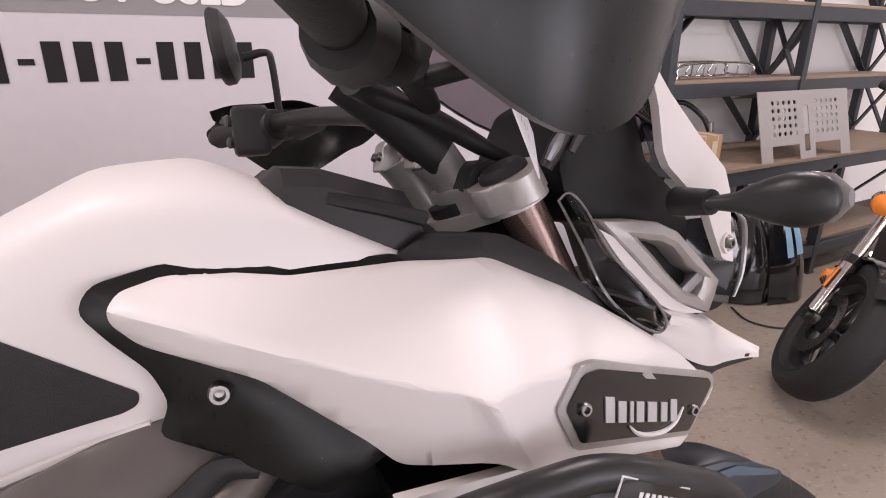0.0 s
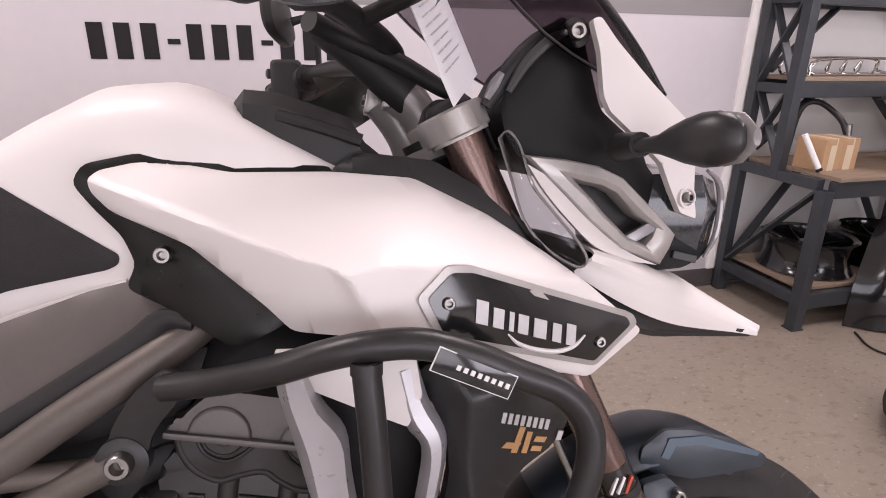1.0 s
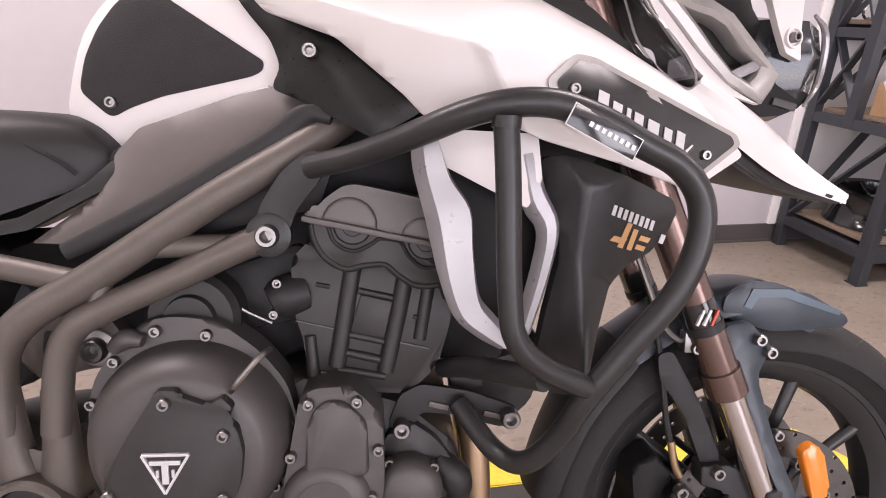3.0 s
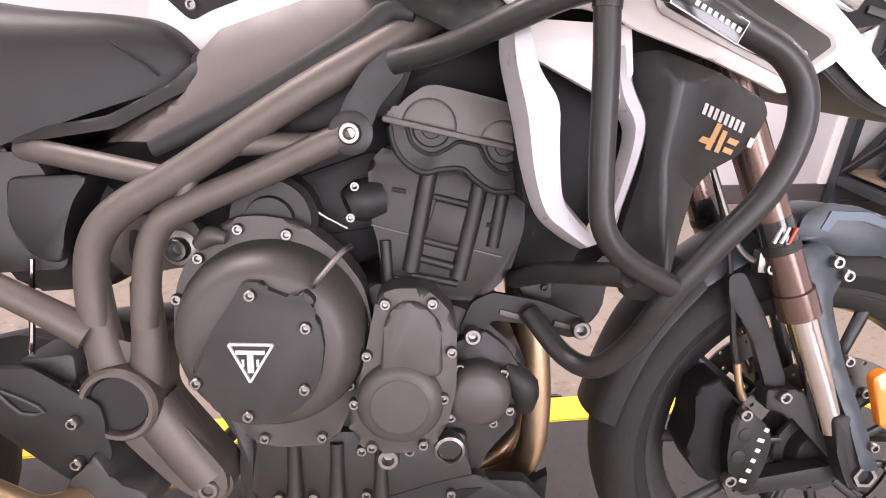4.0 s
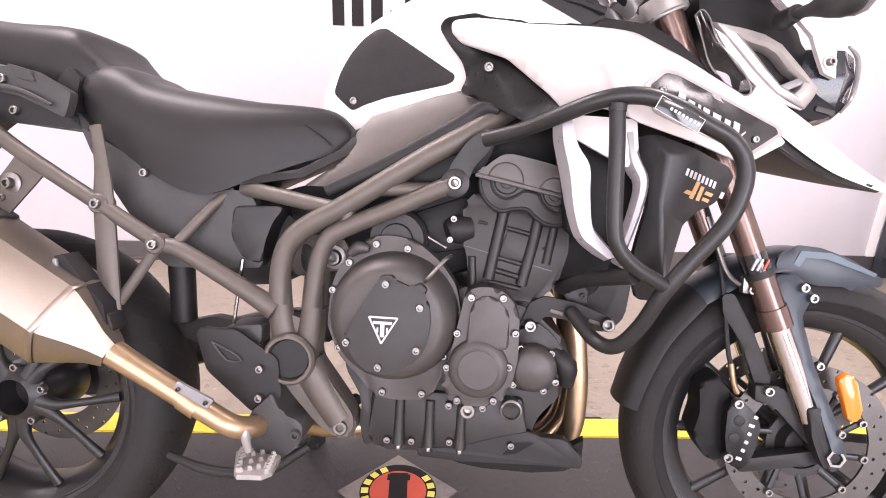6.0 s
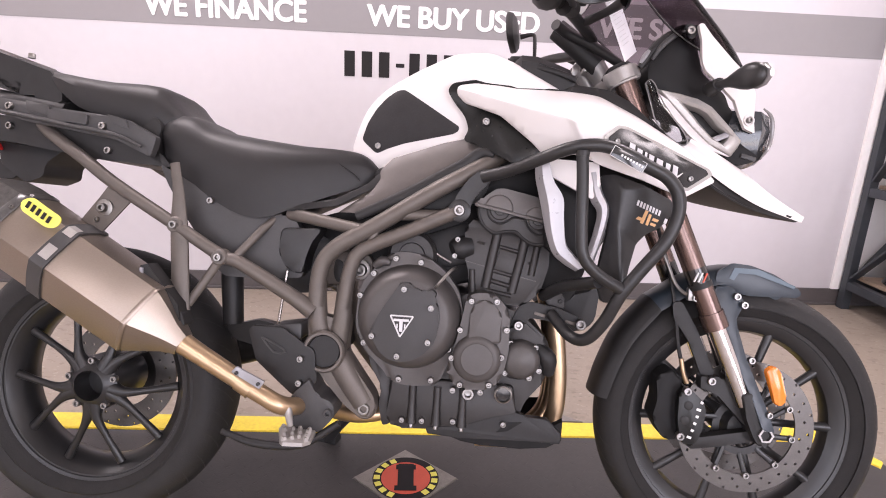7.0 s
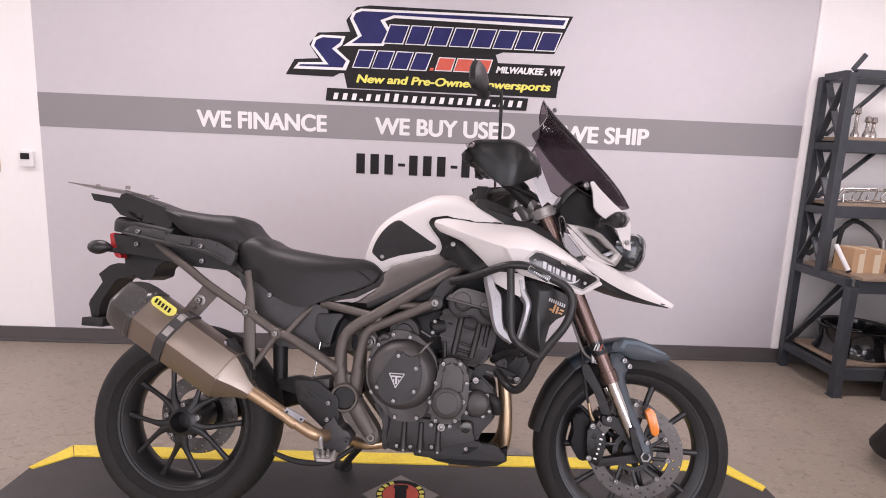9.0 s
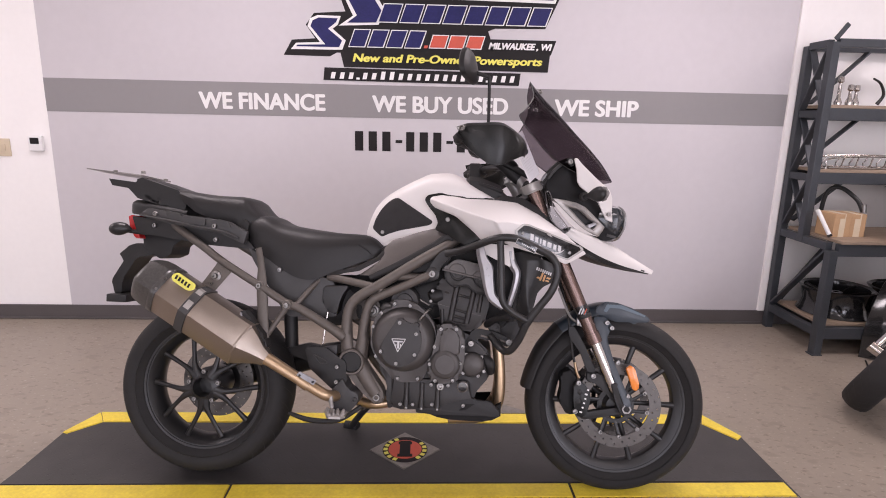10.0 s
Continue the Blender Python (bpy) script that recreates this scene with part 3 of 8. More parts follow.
# raised lozenges of the mat, the nearest part of the deck
bm = bmesh.new()
for i in range(60):
    for j in range(12):
        x, y = -0.62 + i * 0.046 + (0.023 if j % 2 else 0), -0.09 + j * 0.034
        if x > 2.04 or (abs(x - 0.73) / 0.16 + abs(y - 0.105) / 0.15 < 1.05):
            continue
        a = 0.8 if (i + j) % 2 else -0.8
        c, s = math.cos(a), math.sin(a)
        q = [bm.verts.new((x + c * du - s * dv, y + s * du + c * dv, PZ + (0.0010 if abs(du) < 0.008 else 0.0002))) for du, dv in ((-0.014, 0), (0, -0.0035), (0.014, 0), (0, 0.0035))]
        bm.faces.new(q)
tagged(part("tread_pattern", bm, MAT, plat, normals=False, smooth=False), kind="stuff")
bm = bmesh.new()
for i in range(190):
    for j in range(4):
        x, y = -0.73 + i * 0.0154, -0.325 + j * 0.033 + (0.016 if i % 2 else 0)
        a = 0.8 if i % 2 else -0.8
        c, s = math.cos(a), math.sin(a)
        bm.faces.new([bm.verts.new((x + c * du - s * dv, y + s * du + c * dv, PZ + (0.0022 if abs(du) < 0.008 else 0.0007))) for du, dv in ((-0.012, 0), (0, -0.003), (0.012, 0), (0, 0.003))])
tagged(part("edge_pattern", bm, STEEL, plat, normals=False, smooth=False), kind="stuff")

# maker's plate on the deck
plate = tagged(slab("deck_emblem", [(0.583, 0.106), (0.730, -0.032), (0.878, 0.108), (0.727, 0.24)], PZ, PZ + 0.003, TREAD, parent=None), "diamond-shaped steel plate with a round red and black badge", "emblem plate")
E0 = Vector((0.731, 0.106, PZ + 0.003))
part("rim", lathe_bm([(0.092, 0), (0.092, 0.0008), (0.0, 0.0008)][:2] + [(0.001, 0.0008)], Matrix.Translation(E0), 40), INK, plate)
part("face", lathe_bm([(0.068, 0.0008), (0.068, 0.0016), (0.001, 0.0016)], Matrix.Translation(E0), 40), REDPRINT, plate)
bm = box_bm(E0 + Vector((-0.022, -0.055, 0.0016)), E0 + Vector((0.022, 0.06, 0.0024)))
box_bm(E0 + Vector((-0.030, -0.055, 0.0016)), E0 + Vector((0.030, -0.035, 0.0023)), bm=bm)
box_bm(E0 + Vector((-0.028, 0.035, 0.0016)), E0 + Vector((0.028, 0.055, 0.0023)), bm=bm)
part("figure", bm, INK, plate, smooth=False)
for i in list(range(7)) + list(range(9, 14)):
    a = radians(118 + i * 20.5) if i < 7 else radians(-48 + (i - 9) * 20)
    m = Matrix.Translation(E0 + Vector((0.08 * math.cos(a), 0.08 * math.sin(a), 0.0014))) @ Matrix.Rotation(a, 4, "Z")
    bm = bmesh.new()
    bmesh.ops.create_cube(bm, size=1, matrix=m @ Matrix.Diagonal((0.017, 0.017, 0.0012, 1)))
    part("bar", bm, YELLOWPRINT, plate, smooth=False)

# ---- the motorcycle: x ahead, right side -y, from the rear tyre's foot; it leans on its stand ----
bike = tagged(new("motorcycle"), "white adventure motorcycle with black crash bars, leaning on its side stand", "motorcycle")
STANCE = pose(0.0, 0.03, PZ, 0, 0, -6.56) @ pose(0, 0, 0, -12.95, 0, 0)
bike.matrix_world = STANCE

BOLT = None


def bolt(x, z, lat, r=0.008, parent=bike, to=(0, -1, 0), material=None, name="bolt", y=None):
    """A socket-head bolt; all share one mesh."""
    global BOLT
    if BOLT is None:
        bm = lathe_bm([(1.0, -0.6), (1.0, 0.55), (0.85, 0.75), (0.55, 0.75), (0.42, 0.05), (0.02, 0.0)], seg=14)
        ob = part("bolt", bm, STEEL)
        BOLT = ob.data
        bpy.data.objects.remove(ob)
    o = new(name, BOLT)
    o.parent = parent
    o.matrix_basis = axis_m(x, -lat if y is None else y, z, to) @ Matrix.Diagonal((r, r, r, 1))
    if material:
        o.material_slots[0].link = "OBJECT"
        o.material_slots[0].material = material
    return o


def mirrored(pts):
    return [(x, -y, z) for x, y, z in pts]


# -- wheels --
def tyre_bm(R, rim, w, c):
    half = w / 2
    prof = [(rim, -half * 0.62), (rim + 0.012, -half * 0.78), (rim + 0.022, -half * 0.90), (rim + 0.026, -half * 0.965), (rim + 0.031, -half * 0.93), (R - 0.050, -half), (R - 0.030, -half * 0.94), (R - 0.012, -half * 0.70), (R - 0.003, -half * 0.36), (R, 0.0)]
    prof = prof + [(r, -h) for r, h in prof[-2::-1]] + [(rim - 0.004, half * 0.4), (rim - 0.004, -half * 0.4)]
    return lathe_bm(prof, axis_m(*c), 96, closed=True)


def grooves_bm(R, w, c, n):
    """Raised edges of the tread blocks: slanted dark sipes sit just in the crown."""
    bm = bmesh.new()
    half = w / 2
    m = axis_m(*c)
    for i in range(n):
        for side in (-1, 1):
            a0 = i * math.tau / n + (0.5 * math.tau / n if side > 0 else 0)
            line = []
            for k in range(6):
                s = k / 5
                h = side * half * (0.12 + 0.72 * s)
                r = R + 0.0004 - float(np.interp(abs(h) / half, (0.0, 0.36, 0.70, 0.94), (0.0, 0.003, 0.012, 0.030)))
                line.append((a0 + 0.16 * s, h, r))
            for (a1, h1, r1), (a2, h2, r2) in zip(line, line[1:]):
                da = 0.006
                bm.faces.new([bm.verts.new(m @ Vector((r * math.cos(a), r * math.sin(a), h))) for a, h, r in ((a1 - da, h1, r1), (a1 + da, h1, r1), (a2 + da, h2, r2), (a2 - da, h2, r2))])
    return bm


def rim_bm(rim, w, c):
    half = w / 2 * 0.66
    prof = [(rim + 0.006, -half), (rim + 0.010, -half * 0.95), (rim - 0.004, -half * 0.86), (rim - 0.022, -half * 0.6), (rim - 0.030, -half * 0.2), (rim - 0.030, half * 0.2), (rim - 0.022, half * 0.6), (rim - 0.004, half * 0.86), (rim + 0.010, half * 0.95), (rim + 0.006, half), (rim - 0.012, half * 0.97), (rim - 0.036, half * 0.55), (rim - 0.042, 0), (rim - 0.036, -half * 0.55), (rim - 0.012, -half * 0.97)]
    return lathe_bm(prof, axis_m(*c), 80, closed=True)


def disc_bm(r0, r1, c, thick=0.005, n=60, holes=True):
    """A brake disc: rings of cells, some of them drilled through with a round hole."""
    bm = bmesh.new()
    m = axis_m(*c)
    rows = 5
    rs = [r0 + (r1 - r0) * i / rows for i in range(rows + 1)]

    def at(r, k):
        return m @ Vector((r * math.cos(k * math.tau / n), r * math.sin(k * math.tau / n), 0))
    v = [[bm.verts.new(at(r, k)) for k in range(n)] for r in rs]
    for i in range(rows):
        for k in range(n):
            q = [v[i][k], v[i + 1][k], v[i + 1][(k + 1) % n], v[i][(k + 1) % n]]
            if holes and 0 < i < rows and (k + 2 * i) % 5 == 0:
                mid = at((rs[i] + rs[i + 1]) / 2, k + 0.5)
                o = []
                for j in range(4):
                    for p in (q[j].co, (q[j].co + q[(j + 1) % 4].co) / 2):
                        o.append(bm.verts.new(mid + (p - mid).normalized() * 0.0034))
                for j in range(4):
                    bm.faces.new((q[j], q[(j + 1) % 4], o[(2 * j + 2) % 8], o[2 * j + 1], o[2 * j]))
            else:
                bm.faces.new(q)
    r = bmesh.ops.extrude_face_region(bm, geom=bm.faces[:])
    d = m.to_3x3() @ Vector((0, 0, -thick))
    for g in r["geom"]:
        if isinstance(g, bmesh.types.BMVert):
            g.co += d
    return bm


def wheel_point(c, r, deg, lat):
    return (c[0] + r * math.cos(radians(deg)), c[1] - lat, c[2] + r * math.sin(radians(deg)))


RC, FC = (-0.012, -0.058, 0.319), (1.508, 0.0, 0.322)
rw = part("rear_wheel", rim_bm(0.231, 0.17, RC), RIM, bike, "black cast rear wheel rim")
part("rim_lip", lathe_bm([(0.222, 0.053), (0.224, 0.058), (0.231, 0.060), (0.235, 0.057), (0.233, 0.050)], axis_m(*RC), 90, closed=True), SATIN, rw)
part("tyre", tyre_bm(0.326, 0.226, 0.172, RC), RUBBER, rw, "worn black rear tyre")
tagged(part("tread", grooves_bm(0.326, 0.172, RC, 34), BLACK, rw, normals=False), kind="stuff")
part("hub", lathe_bm([(0.062, -0.07), (0.066, 0.03), (0.060, 0.055), (0.040, 0.07), (0.036, 0.072), (0.034, 0.02), (0.002, 0.02)], axis_m(*RC), 36), RIM, rw)
for k in range(5):
    a = 54 + 72 * k
    bm = bmesh.new()
    for s in (-1, 1):
        p = [wheel_point(RC, 0.045, a + s * 6, 0.050), wheel_point(RC, 0.080, a + s * 8, 0.053), wheel_point(RC, 0.125, a + s * 14, 0.047), wheel_point(RC, 0.200, a + s * 19.5, 0.036)]
        tube_bm(p, [0.022, 0.0125, 0.0085, 0.0105], 5, 12, bm, 0.8)
    part("spoke", bm, RIM, rw)
    b = wheel_point(RC, 0.058, a + 36, 0.060)
    bolt(b[0], b[2], -b[1], 0.0085, rw, name="wheel_bolt")
part("brake_disc", disc_bm(0.088, 0.141, (RC[0], RC[1] + 0.06, RC[2])), DISC, rw, "drilled steel brake disc")
part("brake_caliper", block_bm(rounded([(0.02, 0.40), (0.085, 0.385), (0.14, 0.42), (0.135, 0.47), (0.06, 0.47), (0.02, 0.44)], 0.012), -0.09, -0.01, 0.008), SATIN, bike)
part("final_drive", lathe_bm([(0.070, -0.02), (0.075, 0.02), (0.06, 0.05), (0.02, 0.05)], axis_m(0, 0.115, 0.315), 32), ENGINEDARK, bike)
part("swingarm", tube_bm([(0.0, 0.13, 0.315), (0.2, 0.14, 0.36), (0.40, 0.13, 0.42), (0.55, 0.10, 0.45)], [0.05, 0.045, 0.045, 0.04], 4, 14), ENGINEDARK, bike)

fw = part("front_wheel", rim_bm(0.252, 0.12, FC), RIM, bike, "black cast front wheel rim")
part("rim_lip", lathe_bm([(0.242, 0.036), (0.244, 0.041), (0.251, 0.043), (0.255, 0.040), (0.253, 0.033)], axis_m(*FC), 90, closed=True), SATIN, fw)
part("tyre", tyre_bm(0.325, 0.246, 0.122, FC), RUBBER, fw, "worn black front tyre")
tagged(part("tread", grooves_bm(0.325, 0.122, FC, 36), BLACK, fw, normals=False), kind="stuff")
part("hub", lathe_bm([(0.035, -0.07), (0.045, -0.05), (0.040, 0), (0.045, 0.05), (0.035, 0.07), (0.004, 0.072)], axis_m(*FC), 30), RIM, fw)
for k in range(5):
    a = 90 + 72 * k
    bm = bmesh.new()
    for s in (-1, 1):
        p = [wheel_point(FC, 0.034, a + s * 14, 0.012), wheel_point(FC, 0.09, a + s * 16, 0.018), wheel_point(FC, 0.226, a + s * 18, 0.016)]
        tube_bm(p, [0.016, 0.009, 0.011], 4, 10, bm, 0.8)
    part("spoke", bm, RIM, fw)
for side in (1, -1):
    part("brake_disc", disc_bm(0.112, 0.153, (FC[0] + 0.008, -0.062 * side, FC[2])), DISC, fw, "drilled steel brake disc")
    bm = bmesh.new()
    for k in range(10):
        a = 18 + 36 * k
        part("carrier_arm", tube_bm([wheel_point(FC, 0.06, a, 0.058 * side), wheel_point(FC, 0.112, a + 8, 0.061 * side)], 0.0065, 1, 8, None, 0.7), RIM, fw)
    lathe_bm([(0.066, -0.003), (0.066, 0.003), (0.05, 0.003), (0.05, -0.003)], axis_m(FC[0], -0.058 * side, FC[2]), 30, bm, closed=True)
    part("disc_carrier", bm, RIM, fw)
for k in range(10):
    p = wheel_point(FC, 0.112, 26 + 36 * k, 0.066)
    bolt(p[0], p[2], 0.064, 0.008, fw, name="disc_bobbin")

# -- forks and front brake --
def fork_line(s, side):
    """A point on the fork's axis, s = 0 at the axle's height, 1 at the top clamp."""
    return (1.5175 - 0.345 * s, -0.1 * side, 0.332 + 0.77 * s)


for side in (1, -1):
    fork = part("fork", tube_bm([fork_line(0.30, side), fork_line(0.99, side)], 0.0245, 1, 20), FORKBROWN, bike, "brown anodised fork tube")
    part("stanchion", tube_bm([fork_line(0.07, side), fork_line(0.31, side)], 0.0205, 1, 20), CHROME, fork, "chrome fork stanchion")
    part("lower_leg", block_bm(rounded([(1.474, 0.412), (1.500, 0.420), (1.532, 0.362), (1.552, 0.330), (1.545, 0.303), (1.520, 0.298), (1.505, 0.322), (1.490, 0.356)], 0.008), 0.076 * side, 0.124 * side, 0.008 if side > 0 else 0.0, 3), BLACK, fork)
    part("wiper", tube_bm([fork_line(0.285, side), fork_line(0.33, side)], 0.0275, 1, 20), FORKBROWN, fork)
    part("dust_seal", tube_bm([fork_line(0.40, side), fork_line(0.415, side)], 0.0258, 1, 20), BLACK, fork)
    part("decal", tube_bm([fork_line(0.40, side), fork_line(0.455, side)], 0.0251, 1, 20), GLOSS, fork, "black fork sticker")
for i, (dx, mt) in enumerate(((-0.012, WHITEPRINT), (-0.003, WHITEPRINT), (0.007, REDPRINT))):
    c = Vector(fork_line(0.428, 1))
    bm = beam_bm(c + Vector((dx - 0.004, -0.0245, -0.009)), c + Vector((dx + 0.004, -0.0245, 0.012)), 0.005, 0.0035, 0.001)
    part("decal_bar", bm, mt, bike)
part("axle", lathe_bm([(0.017, -0.03), (0.017, 0.012), (0.012, 0.012), (0.011, -0.01), (0.001, -0.01)], axis_m(1.531, -0.118, 0.326), 6), STEEL, bike)
# caliper carrier: an arm from the fork foot back to the caliper
part("caliper_carrier", block_bm(rounded([(1.394, 0.441), (1.440, 0.441), (1.470, 0.412), (1.533, 0.346), (1.516, 0.318), (1.468, 0.366), (1.432, 0.402), (1.396, 0.410)], 0.006), 0.070, 0.098, 0.004), BLACK, bike)
part("caliper_carrier", block_bm(rounded([(1.360, 0.294), (1.400, 0.300), (1.512, 0.324), (1.526, 0.300), (1.440, 0.282), (1.384, 0.272)], 0.006), 0.070, 0.096, 0.004), BLACK, bike)
cal = part("brake_caliper", block_bm(rounded([(1.350, 0.396), (1.366, 0.414), (1.389, 0.397), (1.404, 0.382), (1.411, 0.362), (1.407, 0.325), (1.397, 0.293), (1.384, 0.276), (1.360, 0.288), (1.350, 0.34)], 0.007), 0.02, 0.100, 0.006, 3), GUARD, bike, "black radial brake caliper with a white maker's mark")
for i in range(6):
    f = i / 5
    x, z = 1.379 + 0.021 * f, 0.300 + 0.080 * f
    hh = (0.0065, 0.003, 0.003, 0.003, 0.0065, 0.003)[i]
    part("mark_bar", beam_bm((x - hh, -0.1010, z + 0.002), (x + 0.0035, -0.1010, z - 0.001), 0.0060, 0.002, 0.001, None, (0, 1, 0)), WHITEPRINT, cal)
for x, z in ((1.366, 0.405), (1.357, 0.302), (1.417, 0.432)):
    bolt(x, z, 0.100, 0.0095, cal)
for x, z in ((1.372, 0.372), (1.366, 0.338)):
    part("piston_cap", lathe_bm([(0.010, -0.01), (0.010, 0.002), (0.007, 0.003), (0.001, 0.003)], axis_m(x, -0.099, z), 20), BLACK, cal)
part("caliper_body", block_bm(rounded([(1.304, 0.428), (1.340, 0.450), (1.366, 0.412), (1.372, 0.285), (1.330, 0.283), (1.300, 0.330), (1.310, 0.375)], 0.010), 0.01, 0.078, 0.008, 3), DEEPBLACK, cal)
part("brake_hose", tube_bm([(1.372, -0.08, 0.415), (1.36, -0.085, 0.45), (1.345, -0.085, 0.50), (1.335, -0.08, 0.57), (1.32, -0.07, 0.66), (1.28, -0.05, 0.80), (1.24, -0.04, 0.95)], 0.0045, 6, 8), BLACK, bike)
part("hose_fitting", tube_bm([(1.37, -0.083, 0.42), (1.36, -0.087, 0.44), (1.352, -0.087, 0.475)], [0.0065, 0.005, 0.0055], 3, 10), GOLDPIPE, bike)
part("brake_pipe", tube_bm([(1.285, -0.085, 0.74), (1.305, -0.09, 0.69), (1.325, -0.092, 0.645), (1.345, -0.092, 0.625), (1.36, -0.092, 0.622)], 0.0042, 5, 8), STEEL, bike)
part("hose_clip", box_bm((1.352, -0.103, 0.608), (1.378, -0.085, 0.637), 0.003), STEEL, bike)
bolt(1.368, 0.615, 0.103, 0.008)
# fender stay and guard of the fork leg
part("fender_stay", panel_bm(rounded([(1.412, 0.642), (1.45, 0.646), (1.482, 0.612), (1.460, 0.572), (1.484, 0.490), (1.534, 0.375), (1.550, 0.332), (1.522, 0.338), (1.498, 0.402), (1.466, 0.472), (1.442, 0.545), (1.420, 0.590)], 0.008), field([(1.42, 0.64, 0.095), (1.487, 0.60, 0.095), (1.48, 0.5, 0.112), (1.55, 0.34, 0.130), (1.44, 0.53, 0.112), (1.51, 0.40, 0.126)]), 0.012, 0.02, 0.003), BLUEGREY, bike, "blue-grey fork guard and fender stay")
for x, z in ((1.459, 0.624), (1.476, 0.606)):
    bolt(x, z, 0.098, 0.0085)
bolt(1.503, 0.483, 0.094, 0.008)
bolt(1.534, 0.372, 0.128, 0.007)
part("carrier_strut", panel_bm(rounded([(1.325, 0.60), (1.345, 0.605), (1.385, 0.54), (1.425, 0.455), (1.428, 0.425), (1.405, 0.425), (1.37, 0.51), (1.33, 0.565)], 0.008), lambda x, z: 0.088, 0.012, 0.03, 0.003), BLACK, bike)
ref = part("reflector", block_bm(rounded([(1.528, 0.465), (1.545, 0.478), (1.560, 0.468), (1.578, 0.405), (1.570, 0.388), (1.555, 0.39)], 0.008), 0.098, 0.112, 0.004), AMBER, bike, "amber side reflector")
# front fender: crown over the tyre, and its rear half
def arc_row(deg, r, half, sag=0.02):
    p = []
    for u in (-1, -0.75, -0.3, 0.3, 0.75, 1):
        q = wheel_point(FC, r - sag * u * u - (0.016 if abs(u) == 1 else 0), deg, 0)
        p.append((q[0], half * u, q[2]))
    return p


part("front_fender", patch_bm([arc_row(128, 0.362, 0.062), arc_row(112, 0.368, 0.064), arc_row(98, 0.372, 0.064), arc_row(88, 0.364, 0.060, 0.03), arc_row(79, 0.346, 0.052, 0.025), arc_row(71, 0.334, 0.034, 0.014)], 0.004, 4, (0, 0, -1)), BLUEGREY, bike, "blue-grey front fender")
part("fender_side", panel_bm(rounded([(1.424, 0.655), (1.428, 0.676), (1.460, 0.697), (1.500, 0.694), (1.554, 0.677), (1.616, 0.644), (1.622, 0.634), (1.612, 0.626), (1.500, 0.624), (1.440, 0.640)], 0.006), lambda x, z: 0.066 - 0.10 * max(0, x - 1.53), 0.006, 0.02, 0.004), BLUEGREY, bike)
part("fender_mark", panel_bm([(1.452, 0.662), (1.463, 0.687), (1.516, 0.686), (1.604, 0.652), (1.600, 0.646), (1.510, 0.674), (1.473, 0.675), (1.463, 0.658)], lambda x, z: 0.0675 - 0.10 * max(0, x - 1.53), 0.001, 0.03, 0.0), BLUELIGHT, bike, "pale blue-grey fender decal")
part("rear_fender_half", patch_bm([arc_row(128, 0.362, 0.066), arc_row(145, 0.352, 0.068), arc_row(160, 0.346, 0.066), arc_row(172, 0.348, 0.062)], 0.004, 4, (0, 0, -1)), BLACK, bike)

# -- frame --
fr = part("frame", tube_bm([(0.955, -0.10, 0.935), (0.905, -0.140, 0.897), (0.86, -0.158, 0.866), (0.776, -0.170, 0.815), (0.647, -0.172, 0.730), (0.580, -0.172, 0.690), (0.546, -0.170, 0.655), (0.533, -0.168, 0.61), (0.531, -0.166, 0.55)], 0.0185, 5, 20), FRAME, bike, "bronze-grey tubular steel frame")
part("lower_tube", tube_bm([(0.833, -0.178, 0.777), (0.789, -0.177, 0.757), (0.738, -0.176, 0.732), (0.655, -0.175, 0.694), (0.620, -0.175, 0.672), (0.602, -0.173, 0.632), (0.590, -0.170, 0.55)], 0.0160, 5, 20), FRAME, fr)
part("brace", tube_bm([(0.668, -0.172, 0.752), (0.646, -0.174, 0.700)], 0.0095, 1, 12), FRAME, fr)
part("brace", tube_bm([(0.665, -0.168, 0.748), (0.70, -0.168, 0.760), (0.80, -0.172, 0.764)], 0.0125, 3, 12), FRAME, fr)
part("seat_rail", tube_bm([(0.450, -0.130, 0.748), (0.49, -0.145, 0.744), (0.575, -0.158, 0.730), (0.628, -0.170, 0.722)], 0.014, 3, 12), FRAME, fr)
for side in (-1,):
    part("far_tube", tube_bm(mirrored([(0.898, -0.17, 0.888), (0.647, -0.172, 0.732), (0.546, -0.170, 0.666), (0.531, -0.166, 0.55), (0.55, -0.15, 0.45), (0.65, -0.13, 0.33)]), 0.023, 4, 12), FRAME, fr)
bm = block_bm(rounded([(0.516, 0.540), (0.556, 0.520), (0.603, 0.540), (0.602, 0.49), (0.598, 0.452), (0.672, 0.352), (0.672, 0.318), (0.648, 0.306), (0.622, 0.320), (0.60, 0.337), (0.548, 0.395), (0.518, 0.44), (0.514, 0.52)], 0.022, 5), 0.112, 0.166, 0.020, 5)
part("pivot_casting", bm, FRAME, fr)
for pts, rr, fl in (([(0.531, -0.164, 0.60), (0.533, -0.160, 0.53), (0.545, -0.156, 0.47)], [0.0190, 0.0225, 0.025], 0.9), ([(0.592, -0.166, 0.60), (0.588, -0.160, 0.52), (0.578, -0.156, 0.46)], [0.0165, 0.0205, 0.023], 0.9), ([(0.580, -0.148, 0.44), (0.610, -0.148, 0.390), (0.645, -0.148, 0.338)], [0.032, 0.031, 0.028], 1.0)):
    part("pivot_leg", tube_bm(pts, rr, 5, 22, None, fl), FRAME, fr)
part("pivot_ring", lathe_bm([(0.046, -0.02), (0.047, 0.012), (0.043, 0.017), (0.038, 0.017), (0.036, 0.004), (0.036, -0.02)], axis_m(0.556, -0.172, 0.453), 40, closed=True), FRAME, fr)
